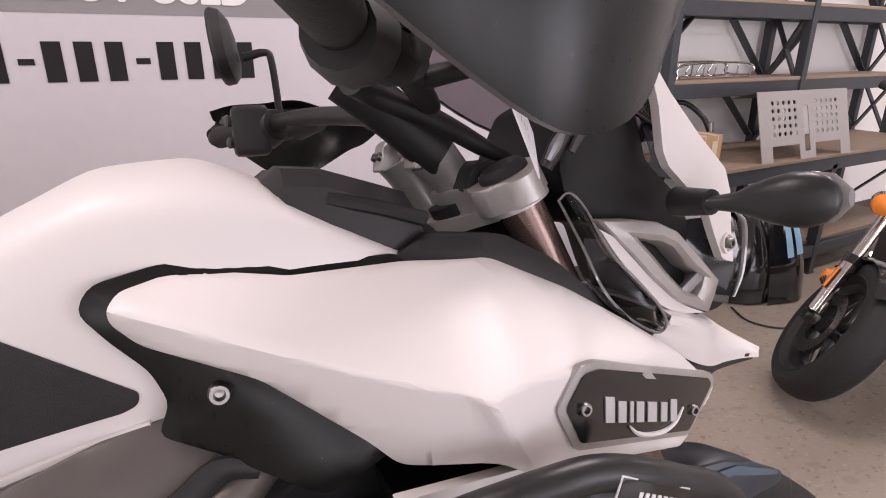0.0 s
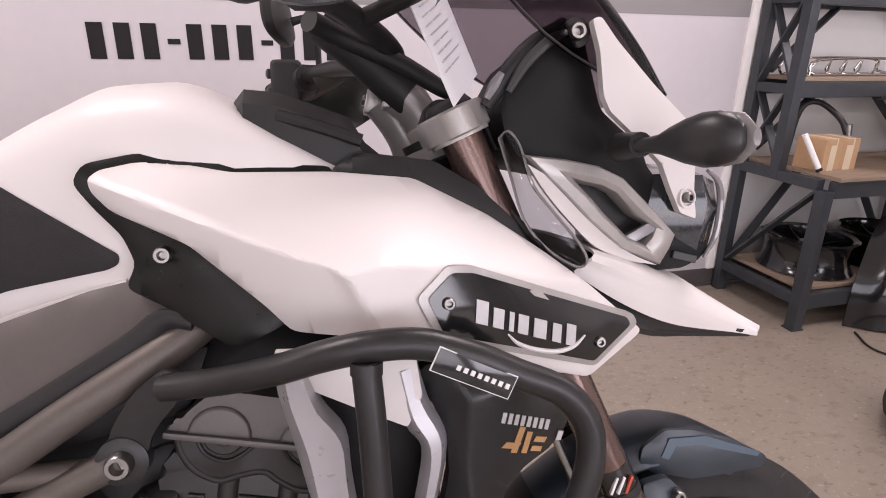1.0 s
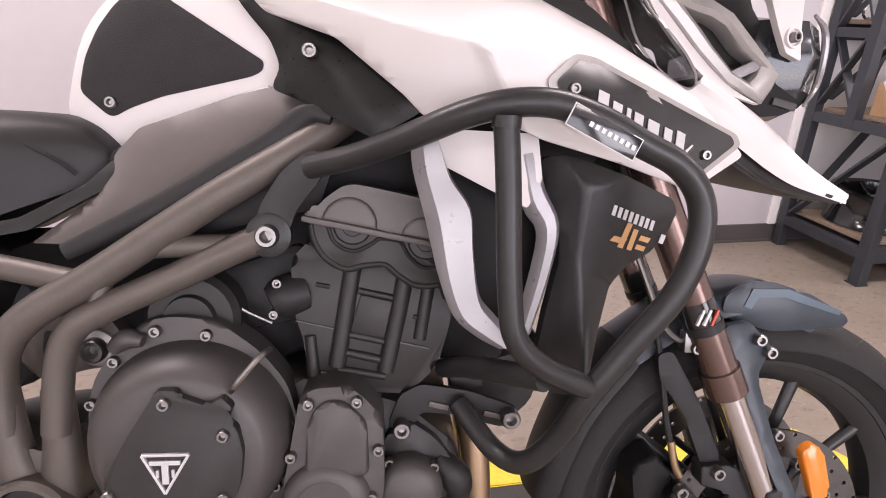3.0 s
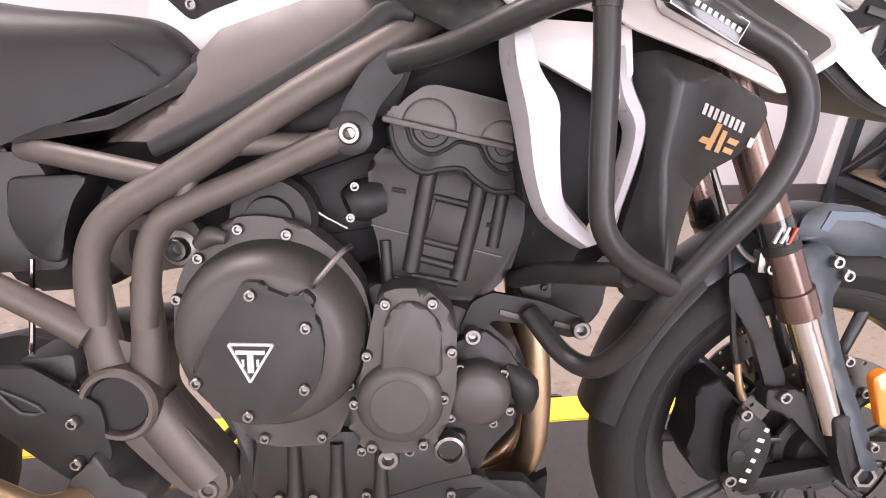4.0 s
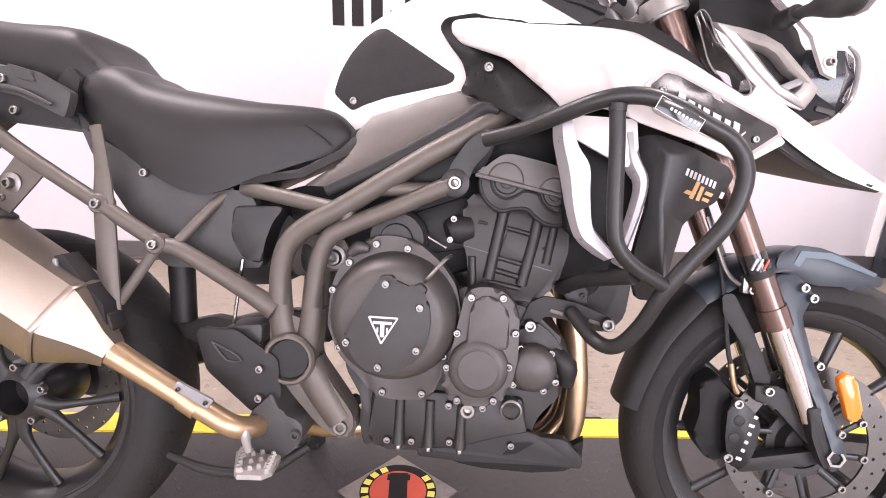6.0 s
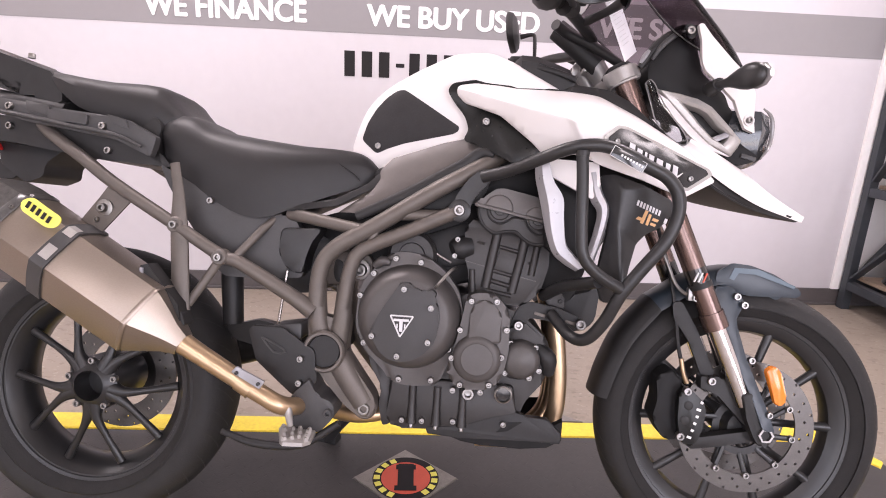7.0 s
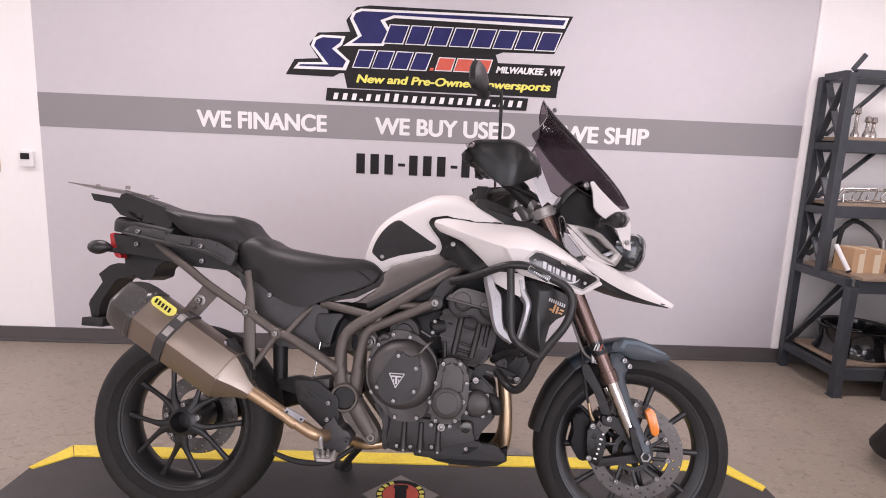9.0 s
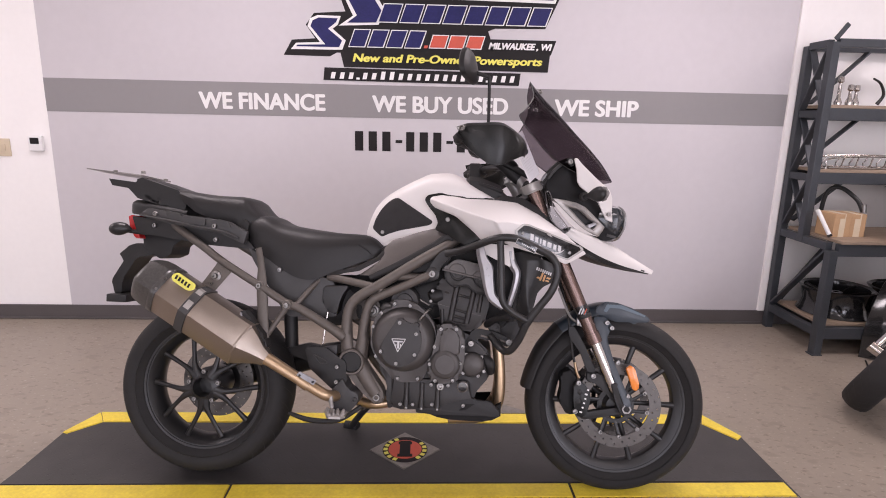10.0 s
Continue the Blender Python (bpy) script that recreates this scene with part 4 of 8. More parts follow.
part("pivot_cap", lathe_bm([(0.0365, -0.02), (0.0365, 0.006), (0.034, 0.009), (0.002, 0.009)], axis_m(0.556, -0.172, 0.453), 36), BLACK, fr, "round black pivot cap")
part("bolt_boss", lathe_bm([(0.026, -0.05), (0.027, 0.004), (0.023, 0.008), (0.003, 0.008)], axis_m(0.648, -0.150, 0.328), 28), FRAME, fr)
bolt(0.648, 0.328, 0.160, 0.014, fr)
# mounting plate beside the swingarm
part("mount_plate", block_bm(rounded([(0.52, 0.668), (0.626, 0.675), (0.648, 0.64), (0.640, 0.608), (0.600, 0.604), (0.56, 0.59), (0.53, 0.60)], 0.014), 0.09, 0.118, 0.005), FRAME, fr)
# the slot is a black patch on the plate, its dark depth as colour
part("plate_slot_shade", block_bm(rounded([(0.556, 0.655), (0.575, 0.648), (0.578, 0.605), (0.562, 0.598), (0.552, 0.62)], 0.01), 0.1, 0.1195, 0.001), BLACK, fr)
part("plate_washer", lathe_bm([(0.022, -0.004), (0.022, 0.005), (0.018, 0.007), (0.003, 0.007)], axis_m(0.617, -0.120, 0.632), 28), ALU, fr)
bolt(0.617, 0.632, 0.128, 0.015, fr)
# subframe
sub = part("subframe", tube_bm([(-0.15, -0.128, 0.925), (-0.10, -0.155, 0.897), (0.0, -0.185, 0.842), (0.076, -0.19, 0.791), (0.217, -0.193, 0.710), (0.321, -0.188, 0.648), (0.360, -0.185, 0.636), (0.473, -0.178, 0.572), (0.525, -0.172, 0.538)], [0.014, 0.014, 0.014, 0.014, 0.014, 0.0145, 0.015, 0.017, 0.02], 4, 14), FRAME, bike, "bronze-grey tubular subframe")
part("peg_hanger", tube_bm([(0.205, -0.185, 0.845), (0.219, -0.190, 0.78), (0.225, -0.193, 0.712), (0.236, -0.200, 0.60), (0.245, -0.205, 0.505)], [0.011, 0.013, 0.019, 0.020, 0.020], 4, 14, None, 0.5), FRAME, sub)
part("strut", tube_bm([(0.352, -0.182, 0.650), (0.400, -0.150, 0.716), (0.425, -0.125, 0.745)], 0.0095, 1, 12), FRAME, sub)
part("strut", tube_bm([(0.321, -0.188, 0.645), (0.290, -0.192, 0.595), (0.255, -0.198, 0.54)], [0.011, 0.010, 0.010], 3, 12, None, 0.7), FRAME, sub)
part("far_rail", tube_bm(mirrored([(-0.10, -0.17, 0.895), (0.076, -0.19, 0.791), (0.217, -0.193, 0.710), (0.321, -0.188, 0.648), (0.525, -0.172, 0.538)]), 0.014, 3, 10), FRAME, sub)
for x, z in ((0.219, 0.711), (0.321, 0.646)):
    part("boss", lathe_bm([(0.018, -0.015), (0.018, 0.010), (0.015, 0.013), (0.003, 0.013)], axis_m(x, -0.192, z), 24), FRAME, sub)
    bolt(x, z, 0.206, 0.009, sub)

# -- engine --
eng = part("engine", block_bm(rounded([(0.690, 0.40), (0.70, 0.56), (0.84, 0.60), (0.98, 0.56), (1.05, 0.50), (1.05, 0.42), (1.00, 0.36), (0.985, 0.30), (0.71, 0.29)], 0.02), -0.13, 0.135, 0.012), ENGINEDARK, bike, "dark grey three-cylinder engine")
# clutch cover: a domed cover inside a bolted flange
part("clutch_flange", block_bm(rounded([(0.622, 0.578), (0.632, 0.613), (0.655, 0.642), (0.684, 0.675), (0.72, 0.682), (0.768, 0.676), (0.815, 0.640), (0.845, 0.600), (0.856, 0.549), (0.840, 0.470), (0.808, 0.392), (0.74, 0.386), (0.700, 0.395), (0.688, 0.415), (0.640, 0.462), (0.618, 0.514)], 0.016), 0.12, 0.163, 0.006), ENGINE, eng)
CX, CZ = 0.735, 0.540
part("clutch_cover", lathe_bm([(0.115, 0.0), (0.1135, 0.014), (0.108, 0.032), (0.100, 0.047), (0.091, 0.056), (0.083, 0.060), (0.002, 0.0615)], axis_m(CX + 0.003, -0.155, CZ), 64), ENGINE, eng, "domed charcoal clutch cover")
cov = part("inspection_plate", block_bm(rounded([(0.668, 0.500), (0.662, 0.518), (0.690, 0.568), (0.716, 0.608), (0.722, 0.620), (0.743, 0.620), (0.746, 0.613), (0.774, 0.602), (0.788, 0.612), (0.800, 0.600), (0.793, 0.586), (0.803, 0.578), (0.808, 0.548), (0.804, 0.515), (0.797, 0.494), (0.78, 0.474), (0.755, 0.458), (0.730, 0.452), (0.704, 0.457), (0.684, 0.472)], 0.005), 0.20, 0.226, 0.004), ENGINEDARK, eng, "charcoal inspection plate with a triangular silver mark")
bm = bmesh.new()
tri = [(0.705, 0.550), (0.753, 0.550), (0.727, 0.506)]
for i in range(3):
    (x1, z1), (x2, z2) = tri[i], tri[(i + 1) % 3]
    beam_bm((x1, -0.2275, z1), (x2, -0.2275, z2), 0.003, 0.004, 0.0008, bm, (0, 1, 0))
beam_bm((0.728, -0.2275, 0.541), (0.728, -0.2275, 0.517), 0.007, 0.003, 0.0006, bm, (0, 1, 0))
for s in (-1, 1):
    beam_bm((0.728, -0.2275, 0.541), (0.728 + s * 0.016, -0.2275, 0.541), 0.005, 0.003, 0.0006, bm, (0, 1, 0))
    beam_bm((0.728 + s * 0.008, -0.2275, 0.533), (0.728 + s * 0.008, -0.2275, 0.524), 0.003, 0.003, 0.0006, bm, (0, 1, 0))
part("mark", bm, SILVERPRINT, cov, smooth=False)
for x, z in ((0.731, 0.606), (0.789, 0.570), (0.786, 0.498), (0.723, 0.465), (0.668, 0.504)):
    bolt(x, z, 0.227, 0.0068, cov)
for x, z in ((0.702, 0.665), (0.757, 0.660), (0.845, 0.553), (0.828, 0.474), (0.793, 0.403), (0.722, 0.401), (0.640, 0.476), (0.627, 0.580), (0.655, 0.630)):
    bolt(x, z, 0.165, 0.0068, eng)
part("starter_gear_cover", lathe_bm([(0.055, 0), (0.055, 0.05), (0.048, 0.058), (0.030, 0.058), (0.028, 0.066), (0.002, 0.066)], axis_m(0.733, -0.085, 0.672), 30), ENGINEDARK, eng)
bm = tube_bm([(0.655, -0.165, 0.645), (0.672, -0.168, 0.658), (0.69, -0.170, 0.655)], [0.008, 0.012, 0.007], 3, 10)
part("oil_filler", bm, ENGINE, eng)
part("clutch_lever", tube_bm([(0.790, -0.20, 0.605), (0.80, -0.218, 0.620), (0.825, -0.215, 0.650), (0.835, -0.20, 0.655)], 0.0035, 4, 8), STEEL, eng)
# water pump side: tall cover with a round face
alt = part("side_cover", block_bm(rounded([(0.862, 0.594), (0.880, 0.604), (0.916, 0.605), (0.932, 0.594), (0.955, 0.567), (0.957, 0.482), (0.946, 0.422), (0.923, 0.398), (0.857, 0.393), (0.832, 0.415), (0.826, 0.442), (0.840, 0.479), (0.851, 0.536)], 0.014), 0.12, 0.188, 0.010, 3), ENGINE, eng)
part("side_cover_rib", block_bm(rounded([(0.872, 0.57), (0.888, 0.59), (0.912, 0.59), (0.937, 0.565), (0.940, 0.50), (0.865, 0.49)], 0.01), 0.18, 0.197, 0.007, 3), ENGINE, alt)
part("side_cover_face", lathe_bm([(0.053, -0.004), (0.052, 0.006), (0.048, 0.012), (0.040, 0.0155), (0.0345, 0.0165), (0.0335, 0.0175), (0.002, 0.0185)], axis_m(0.890, -0.186, 0.464), 48), ENGINE, alt)
for x, z in ((0.872, 0.586), (0.926, 0.588), (0.851, 0.523), (0.950, 0.529), (0.836, 0.462), (0.942, 0.470), (0.857, 0.405), (0.919, 0.409)):
    bolt(x, z, 0.190, 0.0068, alt)
part("pump_flange", block_bm(rounded([(0.945, 0.50), (0.965, 0.535), (0.985, 0.545), (1.02, 0.52), (1.045, 0.482), (1.038, 0.44), (1.012, 0.412), (0.955, 0.415)], 0.014), 0.1, 0.150, 0.006), ENGINEDARK, eng)
part("pump_cover", lathe_bm([(0.042, -0.02), (0.042, 0.008), (0.038, 0.018), (0.028, 0.024), (0.002, 0.027)], axis_m(0.985, -0.158, 0.463), 36), ENGINE, eng, "round charcoal pump cover")
for x, z in ((0.962, 0.497), (1.016, 0.491), (0.953, 0.431), (1.006, 0.424), (1.026, 0.441)):
    bolt(x, z, 0.163, 0.0065, eng)
part("pump_hose", tube_bm([(1.02, -0.14, 0.49), (1.045, -0.145, 0.465), (1.05, -0.13, 0.43)], [0.014, 0.02, 0.014], 3, 12), BLACK, eng)
part("sight_glass", lathe_bm([(0.019, -0.03), (0.0195, 0.01), (0.016, 0.012), (0.0155, 0.004), (0.001, 0.004)], axis_m(0.953, -0.150, 0.381), 28), STEEL, eng, "round oil sight glass")
part("sight_glass_face", lathe_bm([(0.0155, 0), (0.015, 0.0015), (0.001, 0.002)], axis_m(0.953, -0.155, 0.381), 24), GLOSS, eng)
bolt(0.876, 0.384, 0.176, 0.0145, eng, name="drain_plug")
for x in (0.842, 0.902):
    bolt(x, 0.385, 0.165, 0.007, eng)
# lower crankcase with vertical ribs and row of bolts
part("sump", block_bm(rounded([(0.700, 0.40), (0.975, 0.40), (0.985, 0.33), (0.975, 0.295), (0.72, 0.285), (0.695, 0.30)], 0.012), -0.1, 0.147, 0.008), ENGINEDARK, eng)
for x in (0.753, 0.808, 0.865):
    bm = tube_bm([(x, -0.147, 0.385), (x, -0.149, 0.34), (x, -0.15, 0.30)], [0.009, 0.009, 0.012], 2, 10)
    part("rib", bm, ENGINEDARK, eng)
    bolt(x, 0.293, 0.150, 0.0055, eng, (0, -0.3, -1))
for x, z in ((0.732, 0.306), (0.777, 0.307), (0.846, 0.311)):
    bolt(x, z, 0.150, 0.0068, eng)
part("case_arm", block_bm(rounded([(0.648, 0.47), (0.672, 0.44), (0.695, 0.40), (0.708, 0.29), (0.685, 0.28), (0.675, 0.33), (0.68, 0.37), (0.645, 0.43)], 0.01), 0.05, 0.13, 0.006), ENGINEDARK, eng)
# cylinders and head
cyl = part("cylinder_block", block_bm(rounded([(0.872, 0.767), (0.847, 0.741), (0.851, 0.674), (0.860, 0.645), (0.863, 0.575), (0.985, 0.575), (1.020, 0.608), (1.036, 0.668), (1.034, 0.720), (1.030, 0.760)], 0.010), -0.13, 0.138, 0.008), ENGINEDARK, eng)
for pts, w in (([(0.921, 0.742), (0.912, 0.690), (0.899, 0.612)], 0.0105), ([(0.982, 0.730), (0.973, 0.680), (0.957, 0.604)], 0.0105), ([(0.926, 0.704), (0.972, 0.694)], 0.0042), ([(0.909, 0.652), (0.962, 0.640)], 0.0050), ([(0.903, 0.630), (0.957, 0.617)], 0.0055), ([(0.900, 0.607), (0.957, 0.597)], 0.0050), ([(1.008, 0.708), (0.998, 0.644)], 0.0080), ([(0.868, 0.650), (0.872, 0.600)], 0.0070)):
    part("casting_rib", tube_bm([(x, -0.138, z) for x, z in pts], w, 3, 12, None, 0.9), ENGINEDARK, cyl)
part("casting_pad", block_bm(rounded([(0.928, 0.700), (0.967, 0.691), (0.956, 0.645), (0.915, 0.654)], 0.004), 0.12, 0.1412, 0.002), ENGINEDARK, cyl)
for (x, z), (u, v) in (((0.876, 0.712), (0.892, 0.709)), ((0.880, 0.604), (0.896, 0.600)), ((0.990, 0.672), (1.006, 0.668))):
    part("casting_nib", tube_bm([(x, -0.139, z), (u, -0.139, v)], 0.0028, 1, 8), ENGINEDARK, cyl)
part("head_gasket", beam_bm((0.8516, -0.1390, 0.6685), (1.010, -0.1390, 0.6320), 0.0014, 0.0022, 0.0, None, (0, 1, 0)), DISC, cyl)
HEADLOW = [(0.874, 0.785), (0.878, 0.766), (0.890, 0.747), (0.912, 0.734), (0.933, 0.738), (0.957, 0.739), (0.972, 0.727), (0.995, 0.714), (1.026, 0.717), (1.034, 0.727)]
hd = part("cylinder_head", block_bm(rounded(HEADLOW + [(1.034, 0.762), (0.950, 0.786), (0.874, 0.795)], 0.006), -0.13, 0.157, 0.006), ENGINEDARK, eng)
part("head_seal", tube_bm([(x, -0.1545, z) for x, z in HEADLOW], 0.0042, 4, 10), BLACK, hd)
part("plug_seal", tube_bm([(x, -0.1575, z) for x, z in ((0.893, 0.784), (0.899, 0.767), (0.912, 0.757), (0.925, 0.755), (0.940, 0.762), (0.951, 0.769), (0.966, 0.768), (0.976, 0.764), (0.985, 0.748), (1.003, 0.735), (1.025, 0.739))], 0.0024, 4, 8), BLACK, hd)
for x, z, r in ((0.921, 0.784, 0.022), (1.004, 0.766, 0.021)):
    part("plug_face", lathe_bm([(r, -0.02), (r, 0.003), (r * 0.9, 0.005), (r * 0.55, 0.005), (r * 0.5, 0.0065), (0.002, 0.007)], axis_m(x, -0.156, z), 30), ENGINEDARK, hd)
head = part("cam_cover", block_bm(rounded([(0.867, 0.791), (0.868, 0.800), (0.880, 0.803), (0.892, 0.8155), (0.911, 0.829), (0.925, 0.831), (0.949, 0.8265), (0.993, 0.817), (1.021, 0.809), (1.036, 0.786), (1.030, 0.758), (0.949, 0.7815)], 0.006), -0.13, 0.166, 0.012, 4), ENGINELIGHT, eng, "charcoal cam cover")
part("cover_lip", beam_bm((0.866, -0.164, 0.7935), (1.032, -0.164, 0.7605), 0.0070, 0.018, 0.0025, None, (0, 1, 0)), ENGINELIGHT, head)
for x, z, r, d in ((0.918, 0.786, 0.031, -11), (1.000, 0.770, 0.025, -11)):
    arc = [(x + r * math.cos(radians(a + d)), z + r * math.sin(radians(a + d))) for a in range(0, 181, 15)]
    part("cam_boss", block_bm(arc, 0.14, 0.1705, 0.004, 3), ENGINELIGHT, head)
part("coolant_fitting", tube_bm([(0.86, -0.12, 0.70), (0.835, -0.13, 0.695), (0.822, -0.135, 0.69)], [0.026, 0.026, 0.018], 2, 16), BLACK, eng)
for x, z in ((0.833, 0.715), (0.833, 0.692), (0.828, 0.678)):
    bolt(x, z, 0.145, 0.006, eng)
part("cable_end", tube_bm([(0.762, -0.12, 0.71), (0.775, -0.125, 0.695), (0.785, -0.125, 0.68), (0.82, -0.12, 0.66)], [0.005, 0.005, 0.003, 0.003], 3, 8), STEEL, eng)
part("throttle_area", block_bm(rounded([(0.70, 0.70), (0.86, 0.76), (0.87, 0.66), (0.72, 0.63)], 0.02), -0.10, 0.10, 0.01), BLACK, eng)
part("airbox_side", panel_bm(rounded([(0.655, 0.745), (0.75, 0.80), (0.85, 0.855), (0.905, 0.87), (0.88, 0.80), (0.83, 0.79), (0.76, 0.772), (0.70, 0.755)], 0.006), lambda x, z: 0.135, 0.02, 0.04, 0.003), BLACK, bike)
# added black mass that stands in for the shade under the tank
part("under_tank_dark_fill", block_bm(rounded([(0.50, 0.745), (0.60, 0.775), (0.72, 0.84), (0.86, 0.90), (0.90, 0.84), (0.88, 0.62), (0.80, 0.60), (0.70, 0.60), (0.63, 0.62), (0.60, 0.665), (0.56, 0.685), (0.51, 0.70)], 0.02), -0.08, 0.092, 0.01), DEEPBLACK, bike)
# added black block for the dark gap between cylinders and radiator
part("radiator_gap_fill", block_bm(rounded([(0.99, 0.88), (1.12, 0.87), (1.125, 0.68), (1.10, 0.60), (1.06, 0.568), (1.025, 0.60), (1.035, 0.66), (1.03, 0.76)], 0.012), -0.15, 0.108, 0.008), DEEPBLACK, bike)
# added black filler, shades the opening between bracket and cylinder head
part("bracket_gap_fill", block_bm(rounded([(0.83, 0.80), (0.89, 0.905), (1.0, 0.90), (1.04, 0.86), (1.03, 0.80), (0.95, 0.815), (0.89, 0.80)], 0.01), -0.1, 0.118, 0.008), DEEPBLACK, bike)
# bracket with three slots by the radiator foot, downpipe, skid plate
part("bar_bracket", panel_bm(rounded([(0.960, 0.535), (0.975, 0.575), (1.00, 0.588), (1.06, 0.578), (1.120, 0.555), (1.122, 0.535), (1.10, 0.530), (1.04, 0.548), (1.00, 0.552), (0.99, 0.528), (0.975, 0.52)], 0.008), lambda x, z: 0.145, 0.008, 0.03, 0.002), BLACK, bike)
for x in (1.01, 1.045, 1.078):
    part("slot", beam_bm((x, -0.1465, 0.564 - (x - 1.01) * 0.2), (x + 0.024, -0.1465, 0.558 - (x - 1.01) * 0.2), 0.007, 0.002, 0.001, None, (0, 1, 0)), FRAME, bike)
bolt(0.977, 0.535, 0.152, 0.011)
bolt(1.110, 0.546, 0.152, 0.012)
part("downpipe", tube_bm([(1.02, -0.02, 0.70), (1.06, -0.03, 0.58), (1.080, -0.035, 0.47), (1.088, -0.035, 0.36), (1.075, -0.03, 0.285), (1.02, -0.02, 0.24), (0.90, 0, 0.225)], 0.021, 5, 16), GOLDPIPE, bike, "heat-tinted steel downpipe")
for dy in (0.045, 0.105):
    part("downpipe", tube_bm([(1.02, dy, 0.70), (1.06, dy, 0.58), (1.080, dy, 0.47), (1.088, dy, 0.36), (1.07, dy * 0.8, 0.285), (1.01, dy * 0.5, 0.24), (0.90, 0, 0.225)], 0.021, 5, 12), GOLDPIPE, bike)
part("collector_pipe", tube_bm([(0.76, 0.02, 0.310), (0.71, 0.0, 0.288), (0.655, -0.02, 0.272), (0.595, -0.05, 0.275), (0.530, -0.13, 0.320)], [0.0195, 0.0195, 0.0195, 0.0195, 0.0195], 5, 16), GOLDPIPE, bike)
part("skid_plate", loft_bm([[(x, y * w, z0 + dz) for y, dz in ((-1, 0.045), (-0.97, 0.0), (-0.5, -0.012), (0.5, -0.012), (0.97, 0), (1, 0.045), (0.9, 0.05), (0.5, -0.002), (-0.5, -0.002), (-0.9, 0.05))] for x, z0, w in ((0.70, 0.285, 0.11), (0.80, 0.278, 0.12), (0.865, 0.258, 0.126), (0.91, 0.252, 0.126), (1.0, 0.250, 0.124), (1.06, 0.256, 0.120), (1.092, 0.272, 0.114))]), DEEPBLACK, bike, "black skid plate")
part("skid_arm", block_bm(rounded([(0.785, 0.294), (0.86, 0.300), (0.934, 0.326), (0.991, 0.341), (1.002, 0.332), (1.054, 0.330), (1.086, 0.297), (1.085, 0.277), (1.011, 0.279), (0.864, 0.274), (0.79, 0.277)], 0.005), 0.128, 0.148, 0.004), BLACK, bike)
# no hole is cut: a raised dark patch gives the slot's shade
part("arm_slot_shade", block_bm(rounded([(0.968, 0.318), (1.000, 0.321), (0.968, 0.298), (0.942, 0.293)], 0.003), 0.130, 0.149, 0.0005), DEEPBLACK, bike)
bolt(0.957, 0.313, 0.150, 0.0068)
# solid black block added in place of the shaded recess behind the bracket
part("front_dark_fill", block_bm(rounded([(1.03, 0.62), (1.12, 0.60), (1.16, 0.64), (1.15, 0.54), (1.10, 0.515), (1.05, 0.56)], 0.02), -0.1, 0.10, 0.02), BLACK, bike)
part("lower_plate", block_bm(rounded([(1.030, 0.600), (1.045, 0.612), (1.076, 0.605), (1.080, 0.575), (1.045, 0.568)], 0.006), 0.09, 0.125, 0.003), ENGINEDARK, bike)
for x, z in ((1.043, 0.597), (1.068, 0.590)):
    bolt(x, z, 0.126, 0.005, material=ENGINEDARK)

# -- exhaust --
MD = Vector((-0.860, 0.0, 0.510)).normalized()


def muff(s, r, ry=None, lat=0.228):
    """A rounded six-sided ring on the silencer's axis, s metres behind its front."""
    c = Vector((0.122, -lat, 0.548)) + MD * s
    up = MD.cross(Vector((0, 1, 0))).normalized()
    out = []
    for k in range(36):
        a = k * math.tau / 36
        h = 1.0 / (max(abs(math.cos(a)), abs(math.cos(a - math.tau / 6)), abs(math.cos(a + math.tau / 6))) ** 0.72)
        out.append(c + (up * math.cos(a) + Vector((0, 1, 0)) * math.sin(a)) * r * h * 0.97)
    return out


ex = part("silencer", loft_bm([muff(-0.075, 0.078), muff(-0.066, 0.083), muff(0.27, 0.083), muff(0.275, 0.081)]), TITANIUM, bike, "brushed titanium silencer with a yellow badge")
part("front_cone", loft_bm([muff(-0.072, 0.0805), muff(-0.084, 0.076), muff(-0.118, 0.054, lat=0.231), muff(-0.145, 0.036, lat=0.237), muff(-0.172, 0.025, lat=0.240)]), TITANIUM, ex)
part("end_cap", loft_bm([muff(0.268, 0.085), muff(0.305, 0.0845), muff(0.338, 0.080), muff(0.352, 0.073), muff(0.356, 0.066), muff(0.354, 0.046), muff(0.33, 0.042), muff(0.30, 0.042)]), CARBON, ex, "carbon fibre end cap")
part("band", loft_bm([muff(0.255, 0.0845), muff(0.257, 0.086), muff(0.275, 0.086), muff(0.277, 0.0845)]), CARBON, ex)
bm = loft_bm([muff(0.122, 0.084), muff(0.123, 0.0875), muff(0.156, 0.0875), muff(0.157, 0.084)], False)
part("strap", bm, DARKGREY, ex, "grey clamp strap")
for k0, k1 in ((20, 23), (24, 27)):
    part("strap_window", loft_bm([[muff(s0, 0.0882)[k] for k in range(k0, k1)] + [muff(s0, 0.0872)[k] for k in range(k1 - 1, k0 - 1, -1)] for s0 in (0.1285, 0.1505)]), ALU, ex, smooth=False)
part("weld", loft_bm([muff(-0.078, 0.0810), muff(-0.076, 0.0828), muff(-0.070, 0.0838), muff(-0.067, 0.0832)], False), TITANIUM, ex)
for k in (20, 23, 26):
    p = muff(0.262, 0.087)[k]
    bolt(p[0], p[2], 0, 0.004, ex, (p - (Vector((0.125, -0.222, 0.552)) + MD * 0.262)), y=p[1], name="rivet")
